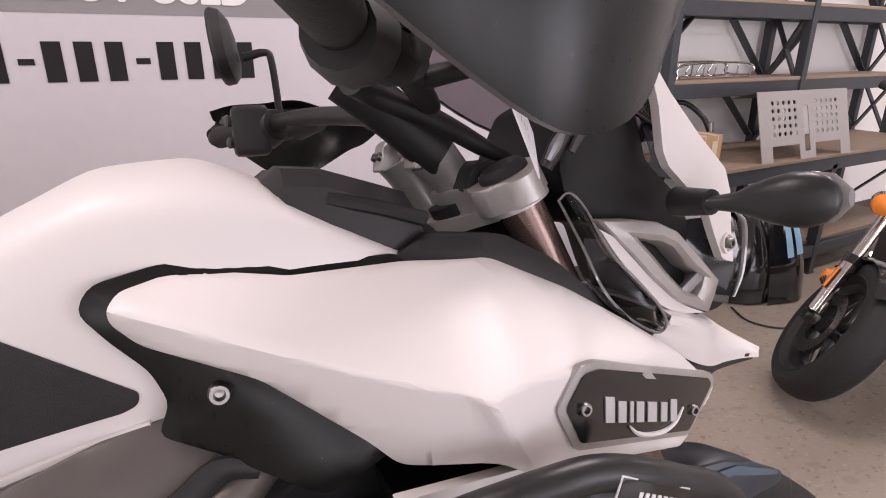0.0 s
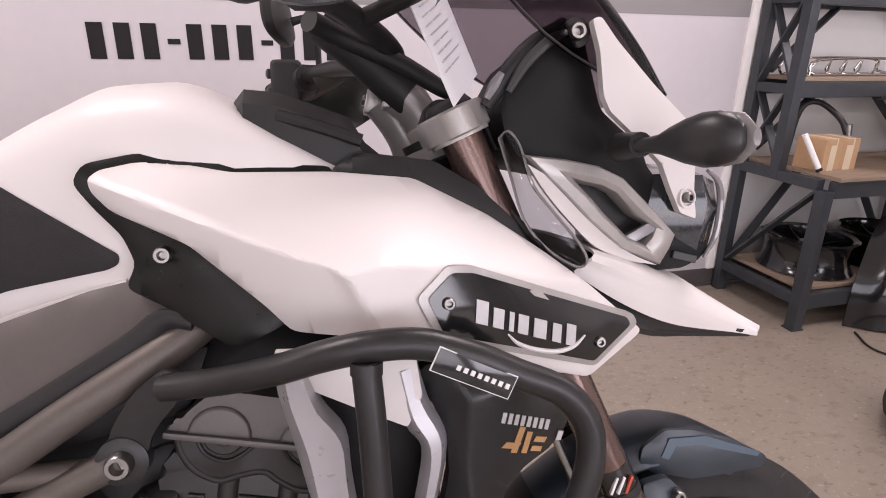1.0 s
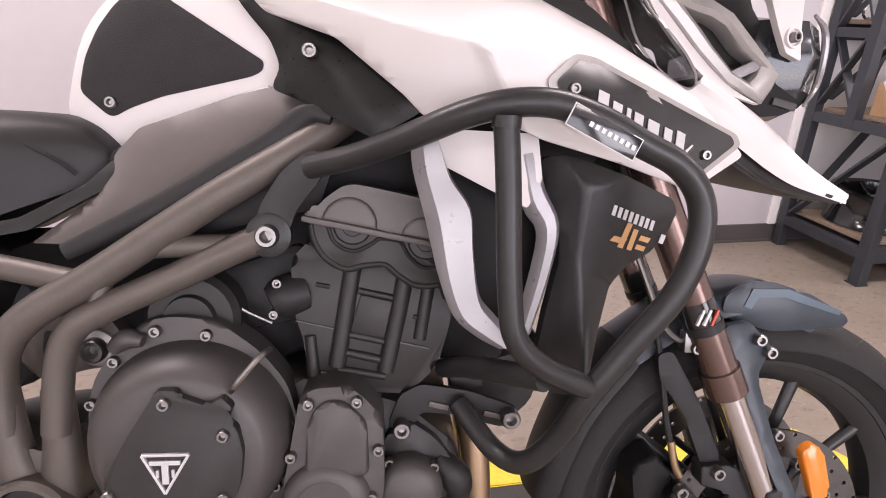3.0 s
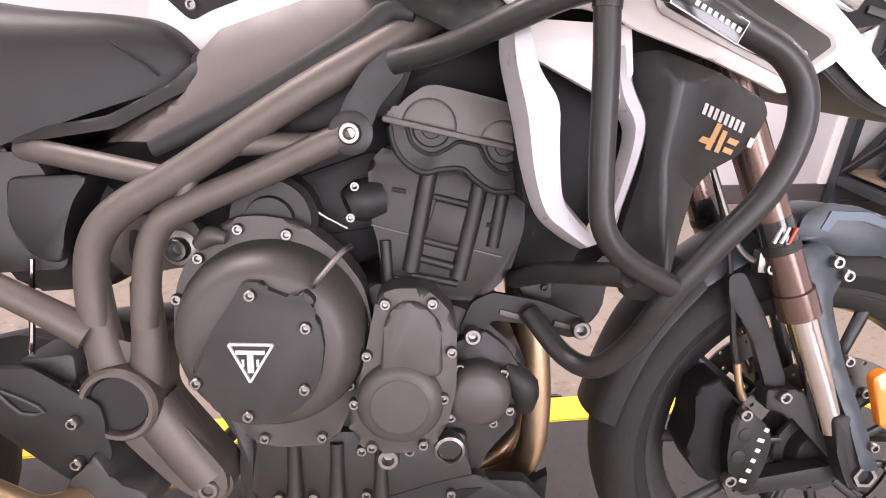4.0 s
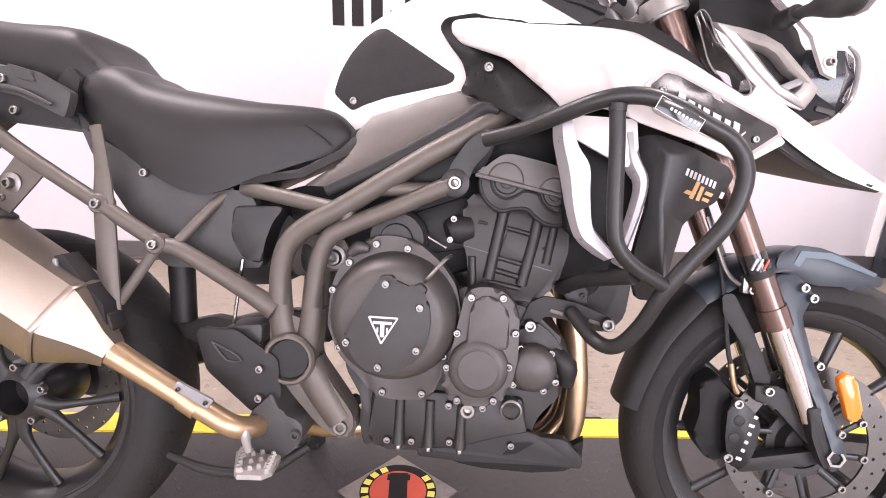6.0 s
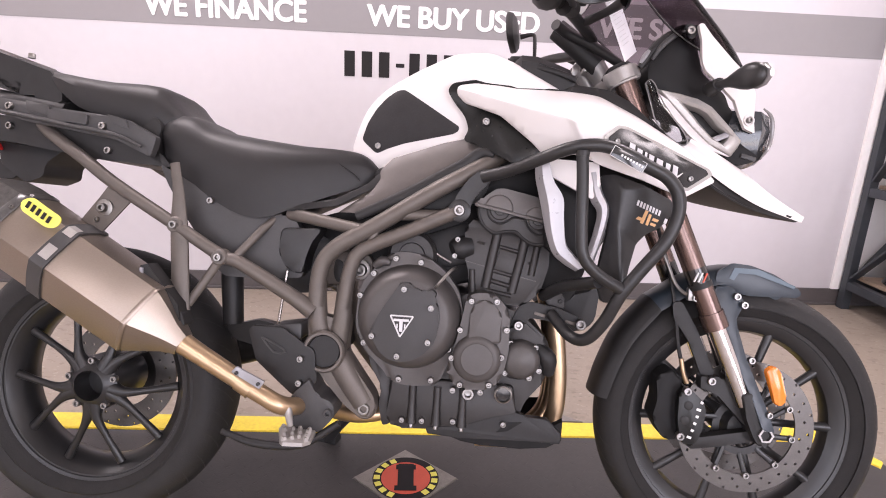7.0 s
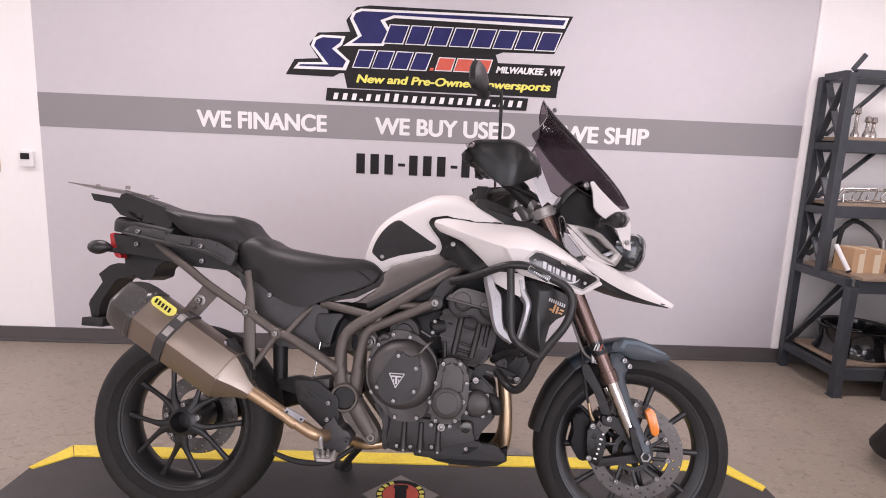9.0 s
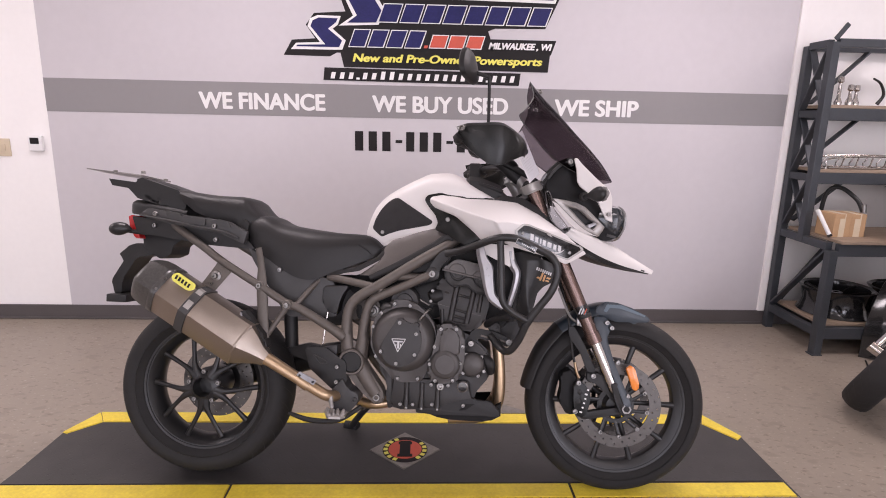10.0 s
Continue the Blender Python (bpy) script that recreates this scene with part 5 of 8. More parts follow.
bdg = part("badge", panel_bm(rounded([(-0.052, 0.742), (-0.032, 0.752), (0.034, 0.712), (0.030, 0.693), (0.010, 0.690), (-0.046, 0.724)], 0.014), field([(-0.05, 0.74, 0.300), (0.03, 0.70, 0.300), (-0.04, 0.726, 0.305), (0.0, 0.735, 0.296), (0.01, 0.69, 0.306)]), 0.003, 0.03, 0.001), YELLOWPRINT, ex, "yellow oval badge with dark bars")
for i in range(5):
    s = i / 4
    x, z = -0.032 + 0.044 * s, 0.735 - 0.028 * s
    part("badge_bar", beam_bm((x - 0.003, -0.3045, z - 0.006), (x + 0.003, -0.3015, z + 0.007), 0.007, 0.0012, 0, None, (0, 1, 0)), INK, bdg, smooth=False)
part("link_pipe", tube_bm([(0.255, -0.24, 0.470), (0.300, -0.24, 0.445), (0.372, -0.24, 0.405), (0.444, -0.24, 0.366), (0.482, -0.236, 0.346), (0.505, -0.205, 0.335), (0.516, -0.155, 0.330)], [0.024, 0.0215, 0.0200, 0.0195, 0.0195, 0.0195, 0.0195], 5, 18), GOLDPIPE, ex, "heat-tinted link pipe")
clampp = part("heat_clamp", panel_bm(rounded([(0.383, 0.414), (0.394, 0.426), (0.455, 0.398), (0.444, 0.382)], 0.003), lambda x, z: 0.2585, 0.006, 0.03, 0.001), SILVER, ex, "small silver pipe clamp plate")
part("clamp_strap", tube_bm([(0.394, -0.240, 0.392), (0.422, -0.240, 0.375)], 0.0212, 1, 20), GOLDPIPE, ex)
for q in range(2):
    bolt(0.395 if q == 0 else 0.442, 0.413 if q == 0 else 0.393, 0.260, 0.0038, clampp, material=DARKGREY)
part("hanger", panel_bm(rounded([(0.060, 0.80), (0.075, 0.79), (0.110, 0.762), (0.085, 0.728), (0.050, 0.680), (0.0, 0.690), (0.005, 0.71), (0.040, 0.765)], 0.006), field([(0.06, 0.8, 0.178), (0.11, 0.76, 0.18), (0.03, 0.69, 0.20), (0.0, 0.7, 0.20)]), 0.005, 0.03, 0.001), FRAME, bike)
part("hanger_washer", lathe_bm([(0.019, 0), (0.019, 0.006), (0.012, 0.008), (0.002, 0.008)], axis_m(0.052, -0.185, 0.738), 24), STEEL, bike)
bolt(0.052, 0.738, 0.196, 0.010)
bolt(0.040, 0.712, 0.196, 0.006)

# -- foot controls --
part("heel_guard", panel_bm(rounded([(0.388, 0.492), (0.400, 0.502), (0.46, 0.503), (0.507, 0.472), (0.537, 0.455), (0.546, 0.385), (0.494, 0.352), (0.408, 0.424)], 0.010), lambda x, z: 0.19, 0.005, 0.02, 0.003), BLACK, bike, "black alloy heel guard")
part("heel_guard_rim", tube_bm([(0.420, -0.192, 0.478), (0.448, -0.192, 0.446), (0.475, -0.192, 0.448), (0.455, -0.192, 0.462), (0.420, -0.192, 0.478)], 0.0025, 2, 6), DARKGREY, bike)
for x, z in ((0.509, 0.436), (0.508, 0.383)):
    bolt(x, z, 0.195, 0.0075)
part("peg_bracket", block_bm(rounded([(0.495, 0.36), (0.515, 0.375), (0.531, 0.398), (0.55, 0.36), (0.588, 0.347), (0.590, 0.315), (0.56, 0.280), (0.53, 0.272), (0.494, 0.296), (0.488, 0.330)], 0.010), 0.12, 0.200, 0.008), DARKGREY, bike)
bolt(0.578, 0.325, 0.203, 0.009, material=DARKGREY)
part("pipe_clamp_bolt", tube_bm([(0.497, -0.236, 0.352), (0.500, -0.236, 0.338), (0.503, -0.234, 0.318), (0.506, -0.232, 0.302)], [0.004, 0.0095, 0.0075, 0.0065], 3, 10), ALU, bike, "silver pipe clamp bolt")
peg = part("foot_peg", loft_bm([[(x, y, z) for x, y in ((0.468, -0.190), (0.536, -0.192), (0.548, -0.215), (0.552, -0.268), (0.540, -0.284), (0.500, -0.288), (0.490, -0.276), (0.466, -0.212))] for z in (0.262, 0.265, 0.270)]), ALU, bike, "serrated silver foot peg")
peg.location = (0.006, 0.008, 0.014)
TOOTH = None
for (ax, ay), (bx, by), n in (((0.474, -0.205), (0.496, -0.276), 7), ((0.532, -0.200), (0.543, -0.272), 7), ((0.484, -0.225), (0.526, -0.200), 4), ((0.490, -0.252), (0.534, -0.226), 4), ((0.500, -0.276), (0.538, -0.252), 4)):
    for i in range(n):
        f = i / (n - 1)
        if TOOTH is None:
            tb = bmesh.new()
            bmesh.ops.create_cone(tb, segments=4, radius1=0.0064, radius2=0.0034, depth=0.008, cap_ends=True)
            TOOTH = part("peg_tooth", tb, ALU, peg, smooth=False)
            tooth = TOOTH
        else:
            tooth = new("peg_tooth", TOOTH.data)
            tooth.parent = peg
        tooth.location = (ax + (bx - ax) * f, ay + (by - ay) * f, 0.2735)
part("brake_pedal", tube_bm([(0.60, -0.19, 0.30), (0.52, -0.20, 0.25), (0.42, -0.20, 0.245), (0.34, -0.19, 0.262)], [0.008, 0.009, 0.009, 0.007], 4, 10), BLACK, bike)
part("rear_rod", tube_bm([(0.456, -0.15, 0.622), (0.438, -0.15, 0.478)], 0.0035, 1, 8), CHROME, bike)
part("brake_line_fitting", tube_bm([(0.489, -0.155, 0.50), (0.492, -0.156, 0.46)], [0.005, 0.0065], 1, 10), STEEL, bike)
part("master_cylinder", block_bm(rounded([(0.43, 0.50), (0.50, 0.51), (0.50, 0.47), (0.44, 0.465)], 0.01), 0.10, 0.165, 0.006), DARKGREY, bike)
part("reservoir", block_bm(rounded([(0.436, 0.717), (0.532, 0.722), (0.508, 0.690), (0.494, 0.650), (0.490, 0.614), (0.455, 0.622), (0.432, 0.660)], 0.014), 0.04, 0.148, 0.014, 4), SATIN, bike)
part("shock", tube_bm([(0.278, -0.04, 0.70), (0.286, -0.045, 0.58), (0.296, -0.05, 0.475)], [0.026, 0.026, 0.024], 2, 16), BLACK, bike)
part("chain_guard", panel_bm(rounded([(0.28, 0.47), (0.36, 0.49), (0.47, 0.47), (0.52, 0.44), (0.50, 0.40), (0.38, 0.42), (0.30, 0.44)], 0.01), lambda x, z: 0.06, 0.03, 0.05, 0.003), BLACK, bike)
part("passenger_peg", loft_bm([[(x, y, z) for x, z in ((0.172, 0.622), (0.186, 0.626), (0.256, 0.545), (0.262, 0.51), (0.240, 0.505), (0.176, 0.572))] for y in (-0.205, -0.245)]), BLACK, bike, "folded black passenger peg")
part("peg_tip", beam_bm((0.176, -0.248, 0.618), (0.180, -0.248, 0.578), 0.008, 0.006, 0.002), SILVER, bike)
part("peg_clevis", block_bm(rounded([(0.228, 0.520), (0.262, 0.530), (0.272, 0.500), (0.245, 0.485), (0.228, 0.50)], 0.006), 0.20, 0.240, 0.004), BLACK, bike)
part("side_stand", tube_bm([(0.62, 0.10, 0.28), (0.52, 0.20, 0.16), (0.46, 0.30, 0.0 + 0.075)], [0.014, 0.013, 0.016], 3, 12), BLACK, bike)
part("stand_foot", tube_bm([(0.43, 0.31, 0.076), (0.49, 0.295, 0.076)], 0.02, 1, 12), BLACK, bike)

# -- fuel tank --
def curve1(table):
    xs, ys = [a for a, _ in table], [b for _, b in table]
    d = [(ys[i + 1] - ys[i]) / (xs[i + 1] - xs[i]) for i in range(len(xs) - 1)]
    m = [d[0]] + [0.0 if d[i - 1] * d[i] <= 0 else 2 * d[i - 1] * d[i] / (d[i - 1] + d[i]) for i in range(1, len(d))] + [d[-1]]

    def f(x):
        x = min(max(x, xs[0]), xs[-1])
        i = min(max(sum(1 for q in xs if q <= x) - 1, 0), len(xs) - 2)
        h = xs[i + 1] - xs[i]
        t = (x - xs[i]) / h
        return (1 + 2 * t) * (1 - t) ** 2 * ys[i] + t * (1 - t) ** 2 * h * m[i] + t * t * (3 - 2 * t) * ys[i + 1] + t * t * (t - 1) * h * m[i + 1]
    return f


T_W = curve1([(0.565, 0.040), (0.60, 0.066), (0.64, 0.080), (0.70, 0.094), (0.78, 0.114), (0.82, 0.125), (0.90, 0.138), (1.0, 0.142), (1.06, 0.120)])
T_S = curve1([(0.565, 0.915), (0.60, 0.960), (0.64, 0.990), (0.70, 1.020), (0.78, 1.035), (0.85, 1.042), (0.95, 1.045), (1.06, 1.035)])
T_C = curve1([(0.565, 0.925), (0.575, 0.965), (0.60, 1.020), (0.64, 1.062), (0.70, 1.100), (0.75, 1.126), (0.81, 1.150), (0.87, 1.153), (0.93, 1.132), (0.98, 1.100), (1.02, 1.075), (1.06, 1.055)])
T_L = curve1([(0.565, 0.890), (0.59, 0.893), (0.617, 0.868), (0.645, 0.862), (0.672, 0.886), (0.73, 0.906), (0.784, 0.922), (0.83, 0.938), (0.86, 0.95), (1.06, 0.97)])


def tank_lat(x, z):
    w, s, c = T_W(x), T_S(x), T_C(x)
    if z <= s:
        return w - 0.10 * (s - z) ** 1.5 / 0.3 - 0.06 * (s - z)
    t = min(1.0, (z - s) / (c - s))
    return w * max(0.0, 1 - t ** 4.2) ** 0.5


rings = []
for i in range(46):
    x = 0.566 + (1.055 - 0.566) * i / 45
    s, c, lo = T_S(x), T_C(x), T_L(x)
    side = []
    for k in range(8):
        z = lo + (s - lo) * k / 8
        side.append((tank_lat(x, z), z))
    for k in range(13):
        a = k / 12 * math.pi / 2
        z = s + (c - s) * math.sin(a) ** 0.85
        side.append((tank_lat(x, z) if k < 12 else 0.0, z))
    rings.append([(x, -l, z) for l, z in side] + [(x, l, z) for l, z in side[-2::-1]])
tank = part("fuel_tank", loft_bm(rings), WHITE, bike, "pearl white fuel tank with black knee pads")
PAD = [(0.590, 0.934), (0.604, 0.972), (0.624, 1.004), (0.648, 1.030), (0.672, 1.046), (0.690, 1.048), (0.820, 0.966), (0.818, 0.956), (0.806, 0.950), (0.694, 0.928), (0.652, 0.914), (0.627, 0.902)]
part("knee_pad", panel_bm(rounded(PAD, 0.009), lambda x, z: tank_lat(x, z) + 0.0, 0.006, 0.012, 0.0012, 0.0032), GRIPBLACK, tank, "black ribbed knee pad")
bolt(0.631, 0.920, tank_lat(0.631, 0.92) + 0.004, 0.0072, tank)
part("knee_lip", tube_bm([(0.640, -tank_lat(0.64, 0.87), 0.866), (0.672, -tank_lat(0.672, 0.89), 0.889), (0.73, -tank_lat(0.73, 0.91), 0.908), (0.784, -tank_lat(0.784, 0.925), 0.924), (0.825, -tank_lat(0.825, 0.94), 0.937)], [0.004, 0.006, 0.006, 0.006, 0.004], 4, 8), WHITE, tank)

# black inner swoosh between tank and side panel
SW = [(0.790, 1.040), (0.800, 1.058), (0.850, 1.068), (0.94, 1.056), (1.04, 1.052), (1.04, 0.96), (0.994, 0.906), (0.945, 0.880), (0.874, 0.917), (0.830, 0.934), (0.842, 0.958), (0.832, 0.986), (0.808, 1.014)]
part("inner_panel", panel_bm(rounded(SW, 0.010), field([(0.79, 1.04, 0.139), (0.80, 1.058, 0.136), (0.85, 1.068, 0.134), (0.94, 1.056, 0.140), (1.04, 1.052, 0.142), (1.04, 0.96, 0.19), (0.99, 0.906, 0.206), (0.945, 0.88, 0.195), (0.874, 0.917, 0.158), (0.83, 0.934, 0.136), (0.842, 0.958, 0.136), (0.832, 0.986, 0.137), (0.808, 1.014, 0.138), (0.879, 0.97, 0.166), (0.92, 0.96, 0.18)]), 0.006, 0.016, 0.003), GUARD, bike, "black inner tank panel")
bolt(0.879, 0.970, 0.168, 0.0085)

# the white side panel with its creases
SP = [(0.813, 1.030, 0.152), (0.812, 1.040, 0.150), (0.818, 1.051, 0.146), (0.855, 1.060, 0.143), (0.900, 1.055, 0.145), (0.941, 1.047, 0.146), (1.038, 1.046, 0.152), (1.121, 1.038, 0.160), (1.196, 0.999, 0.168), (1.250, 0.961, 0.169), (1.299, 0.922, 0.168), (1.365, 0.868, 0.166), (1.294, 0.829, 0.205), (1.200, 0.858, 0.242), (1.110, 0.880, 0.268), (1.062, 0.900, 0.270), (0.999, 0.901, 0.245), (0.977, 0.924, 0.232), (0.908, 0.981, 0.192), (0.830, 1.012, 0.160)]


def soft_min(a, b, k=0.0028):
    """The lower of two depths, with the crease between them slightly rolled."""
    return (a + b - math.sqrt((a - b) ** 2 + k * k)) / 2


# the flat pressed faces, each as depth = a + b (x - 1.05) + c (z - 0.97)
UPPER, FRONT, BADGE = (0.2675, 0.0, -1.45), (0.2841, -0.57, -1.33), (0.2811, -0.335, 0.0)
NOSE, FLANK = (0.2885, 0.692, 0.491), (0.2779, 0.45, 0.45)
STEP = (0.2779 + 0.75 * (0.014 + 0.533 * 0.005), 0.45 + 0.75, 0.45 + 0.75 * 0.533)


def on_face(f, x, z):
    return f[0] + f[1] * (x - 1.05) + f[2] * (z - 0.97)


def SPF(x, z):
    """The panel's depth: flat faces that meet along slightly rolled creases."""
    lower = -soft_min(-on_face(FLANK, x, z), -on_face(STEP, x, z), 0.0015)
    top = soft_min(soft_min(on_face(UPPER, x, z), on_face(FRONT, x, z), 0.010), on_face(BADGE, x, z))
    return soft_min(top, soft_min(on_face(NOSE, x, z), lower))


def BDF(x, z):
    return on_face(BADGE, x, z)


CREASES = []
for fa, fb in ((UPPER, NOSE), (UPPER, FLANK), (UPPER, STEP), (FRONT, BADGE), (UPPER, BADGE), (STEP, BADGE), (FLANK, STEP), (NOSE, FLANK)):
    nb, nc, na = fa[1] - fb[1], fa[2] - fb[2], fa[0] - fb[0]
    ln = math.hypot(nb, nc)
    for off in (-0.007, -0.0022, 0.0022, 0.007):
        CREASES.append(((1.05 + nb / ln * (off - na / ln), 0.97 + nc / ln * (off - na / ln)), (nb / ln, nc / ln)))
side = part("side_panel", panel_bm(rounded([p[:2] for p in SP], 0.008), SPF, 0.006, 0.02, 0.004, 0.0, CREASES), WHITE, bike, "creased white side panel with a black and silver badge")
BD = [(1.109, 0.935), (1.138, 0.961), (1.160, 0.959), (1.347, 0.891), (1.354, 0.879), (1.298, 0.842), (1.128, 0.896)]
bdg = part("badge_rim", panel_bm(rounded(BD, 0.006), BDF, 0.008, 0.03, 0.0025, 0.006), ALU, side, "silver rimmed badge")
part("badge_face", panel_bm(rounded([(1.119, 0.934), (1.142, 0.9545), (1.162, 0.9525), (1.338, 0.8885), (1.343, 0.880), (1.296, 0.8485), (1.133, 0.901)], 0.004), BDF, 0.008, 0.03, 0.001, 0.0068), GLOSS, bdg, "gloss black badge face")
for x, z in ((1.138, 0.928), (1.302, 0.868)):
    bolt(x, z, BDF(x, z) + 0.007, 0.0055, bdg)


def surface_bar(x, z, w, h, lean, material, name, depth, parent, lift=0.0012, slope=-0.30):
    """A slanted flat bar that follows a curved panel."""
    pts = [(x, z), (x + w, z + slope * w), (x + w + lean, z + slope * w + h), (x + lean, z + h)]
    b = bmesh.new()
    f = b.faces.new([b.verts.new((px, -depth(px, pz) - lift, pz)) for px, pz in pts])
    r = bmesh.ops.extrude_face_region(b, geom=[f])
    for g in r["geom"]:
        if isinstance(g, bmesh.types.BMVert):
            g.co.y += 0.0015
    return part(name, b, material, parent, smooth=False)


for i, (w, h) in enumerate(((0.012, 0.0215), (0.011, 0.018), (0.0050, 0.018), (0.011, 0.018), (0.014, 0.018), (0.010, 0.018), (0.011, 0.021))):
    x = (1.163, 1.1800, 1.1965, 1.2060, 1.2230, 1.2440, 1.2600)[i]
    surface_bar(x, 0.9075 - (x - 1.163) * 0.363, w, h, 0.0015, SILVERPRINT, "badge_bar", BDF, bdg, 0.0082, -0.363)
sw_pts = [(1.196, 0.892), (1.206, 0.882), (1.225, 0.873), (1.25, 0.867), (1.270, 0.869), (1.283, 0.878)]
part("badge_swoosh", tube_bm([(x, -BDF(x, z) - 0.0078, z) for x, z in sw_pts], [0.001, 0.002, 0.0024, 0.0024, 0.002, 0.001], 4, 6), WHITEPRINT, bdg)
bm = panel_bm(rounded([p[:2] for p in SP], 0.008), SPF, 0.006, 0.03, 0.004)
for v in bm.verts:
    v.co.y = -v.co.y
part("far_side_panel", bm, WHITE, bike)

# black trim ahead of the tank, round the fork
TR = [(1.038, 1.050), (1.069, 1.066), (1.144, 1.056), (1.19, 1.028), (1.230, 0.990), (1.258, 0.958), (1.305, 0.918), (1.31, 0.90), (1.25, 0.94), (1.19, 0.98), (1.12, 1.02), (1.04, 1.03)]
part("fork_trim", panel_bm(rounded(TR, 0.006), field([(1.038, 1.05, 0.135), (1.07, 1.066, 0.135), (1.144, 1.056, 0.140), (1.23, 0.99, 0.155), (1.305, 0.918, 0.160), (1.25, 0.94, 0.162), (1.12, 1.02, 0.152), (1.04, 1.03, 0.142)]), 0.03, 0.02, 0.004), BLACK, bike)
rings = []
for x, zt, zl, w in ((0.935, 1.128, 1.08, 0.085), (0.95, 1.138, 1.07, 0.112), (0.985, 1.134, 1.05, 0.120), (1.030, 1.118, 1.03, 0.122), (1.058, 1.108, 1.02, 0.118), (1.074, 1.082, 1.02, 0.112), (1.098, 1.062, 1.02, 0.10)):
    rings.append([(x, -w, zl), (x, -w * 1.02, zt - 0.02), (x, -w * 0.9, zt - 0.004), (x, -w * 0.5, zt), (x, 0, zt - 0.006), (x, w * 0.5, zt), (x, w * 0.9, zt - 0.004), (x, w * 1.02, zt - 0.02), (x, w, zl)])
part("dash_cover", loft_bm(rings), BLACK, bike, "black cover ahead of the tank")
part("dash_cover_step", tube_bm([(0.985, -0.118, 1.105), (1.03, -0.126, 1.092), (1.07, -0.125, 1.078)], 0.007, 3, 8), BLACK, bike)
part("body_core", block_bm(rounded([(0.62, 0.86), (0.80, 0.93), (0.95, 0.96), (1.15, 1.0), (1.24, 0.90), (1.20, 0.80), (1.05, 0.84), (0.95, 0.86), (0.80, 0.80), (0.68, 0.76)], 0.02), -0.088, 0.088, 0.01), BLACK, bike)

# taupe panels under the tank
part("under_tank_panel", panel_bm(rounded([(0.645, 0.858), (0.672, 0.890), (0.784, 0.928), (0.835, 0.940), (0.880, 0.930), (0.89, 0.905), (0.835, 0.880), (0.717, 0.815), (0.601, 0.759), (0.560, 0.759), (0.632, 0.812), (0.650, 0.84)], 0.006), lambda x, z: 0.145 + 0.23 * (x - 0.60) - 0.45 * (z - 0.76), 0.006, 0.02, 0.004), BRONZEPLASTIC, bike, "taupe metallic panel under the tank")
part("panel_gap", tube_bm([(0.605, -0.150, 0.752), (0.717, -0.150, 0.806), (0.835, -0.153, 0.876), (0.872, -0.158, 0.905), (0.90, -0.165, 0.90)], [0.010, 0.015, 0.015, 0.012, 0.006], 4, 10, None, 0.6), BLACK, bike)
part("seat_base_trim", panel_bm(rounded([(0.640, 0.85), (0.652, 0.857), (0.657, 0.842), (0.640, 0.820), (0.56, 0.774), (0.45, 0.754), (0.43, 0.764), (0.55, 0.788), (0.62, 0.826)], 0.005), field([(0.64, 0.85, 0.110), (0.665, 0.845, 0.114), (0.56, 0.765, 0.144), (0.45, 0.755, 0.150), (0.62, 0.83, 0.124)]), 0.012, 0.02, 0.003), BLACK, bike)

# -- seat --
def body_ring(x, zt, zb, w, crown=0.7, wb=0.8):
    """A padded cross-section: flat-topped, round-shouldered."""
    h = zt - zb
    half = [(0.0, zt), (w * 0.45, zt - h * 0.01), (w * 0.75, zt - h * 0.06), (w * 0.93, zt - h * 0.20), (w, zt - h * 0.42), (w * (1 + wb) / 2, zt - h * 0.75), (w * wb, zb)]
    return [(x, -l, z) for l, z in half] + [(x, l, z) for l, z in half[::-1][:-1]]


def smooth_rings(table, n=4):
    """Densifies a table of ring numbers along x."""
    return [body_ring(*(float(c) for c in p)) for p in spline(table, n)]


seat = part("rider_seat", loft_bm(smooth_rings([(0.140, 0.925, 0.885, 0.120, 0.7, 0.9), (0.150, 0.955, 0.860, 0.140, 0.7, 0.9), (0.180, 0.968, 0.835, 0.148, 0.7, 0.92), (0.215, 0.960, 0.808, 0.152, 0.7, 0.94), (0.26, 0.938, 0.780, 0.156, 0.7, 0.95), (0.34, 0.925, 0.742, 0.160, 0.7, 0.98), (0.40, 0.918, 0.738, 0.160, 0.7, 0.98), (0.46, 0.912, 0.762, 0.148, 0.7, 0.98), (0.53, 0.910, 0.792, 0.125, 0.7, 0.98), (0.58, 0.905, 0.812, 0.105, 0.7, 0.98), (0.61, 0.893, 0.825, 0.094, 0.7, 0.98), (0.635, 0.868, 0.835, 0.080, 0.7, 0.98), (0.642, 0.855, 0.842, 0.06, 0.7, 0.98)])), LEATHER, bike, "black vinyl rider seat")
part("seam", tube_bm([(0.520, -0.090, 0.903), (0.545, -0.112, 0.875), (0.585, -0.110, 0.85), (0.60, -0.104, 0.835)], 0.0018, 4, 6), BLACK, seat)
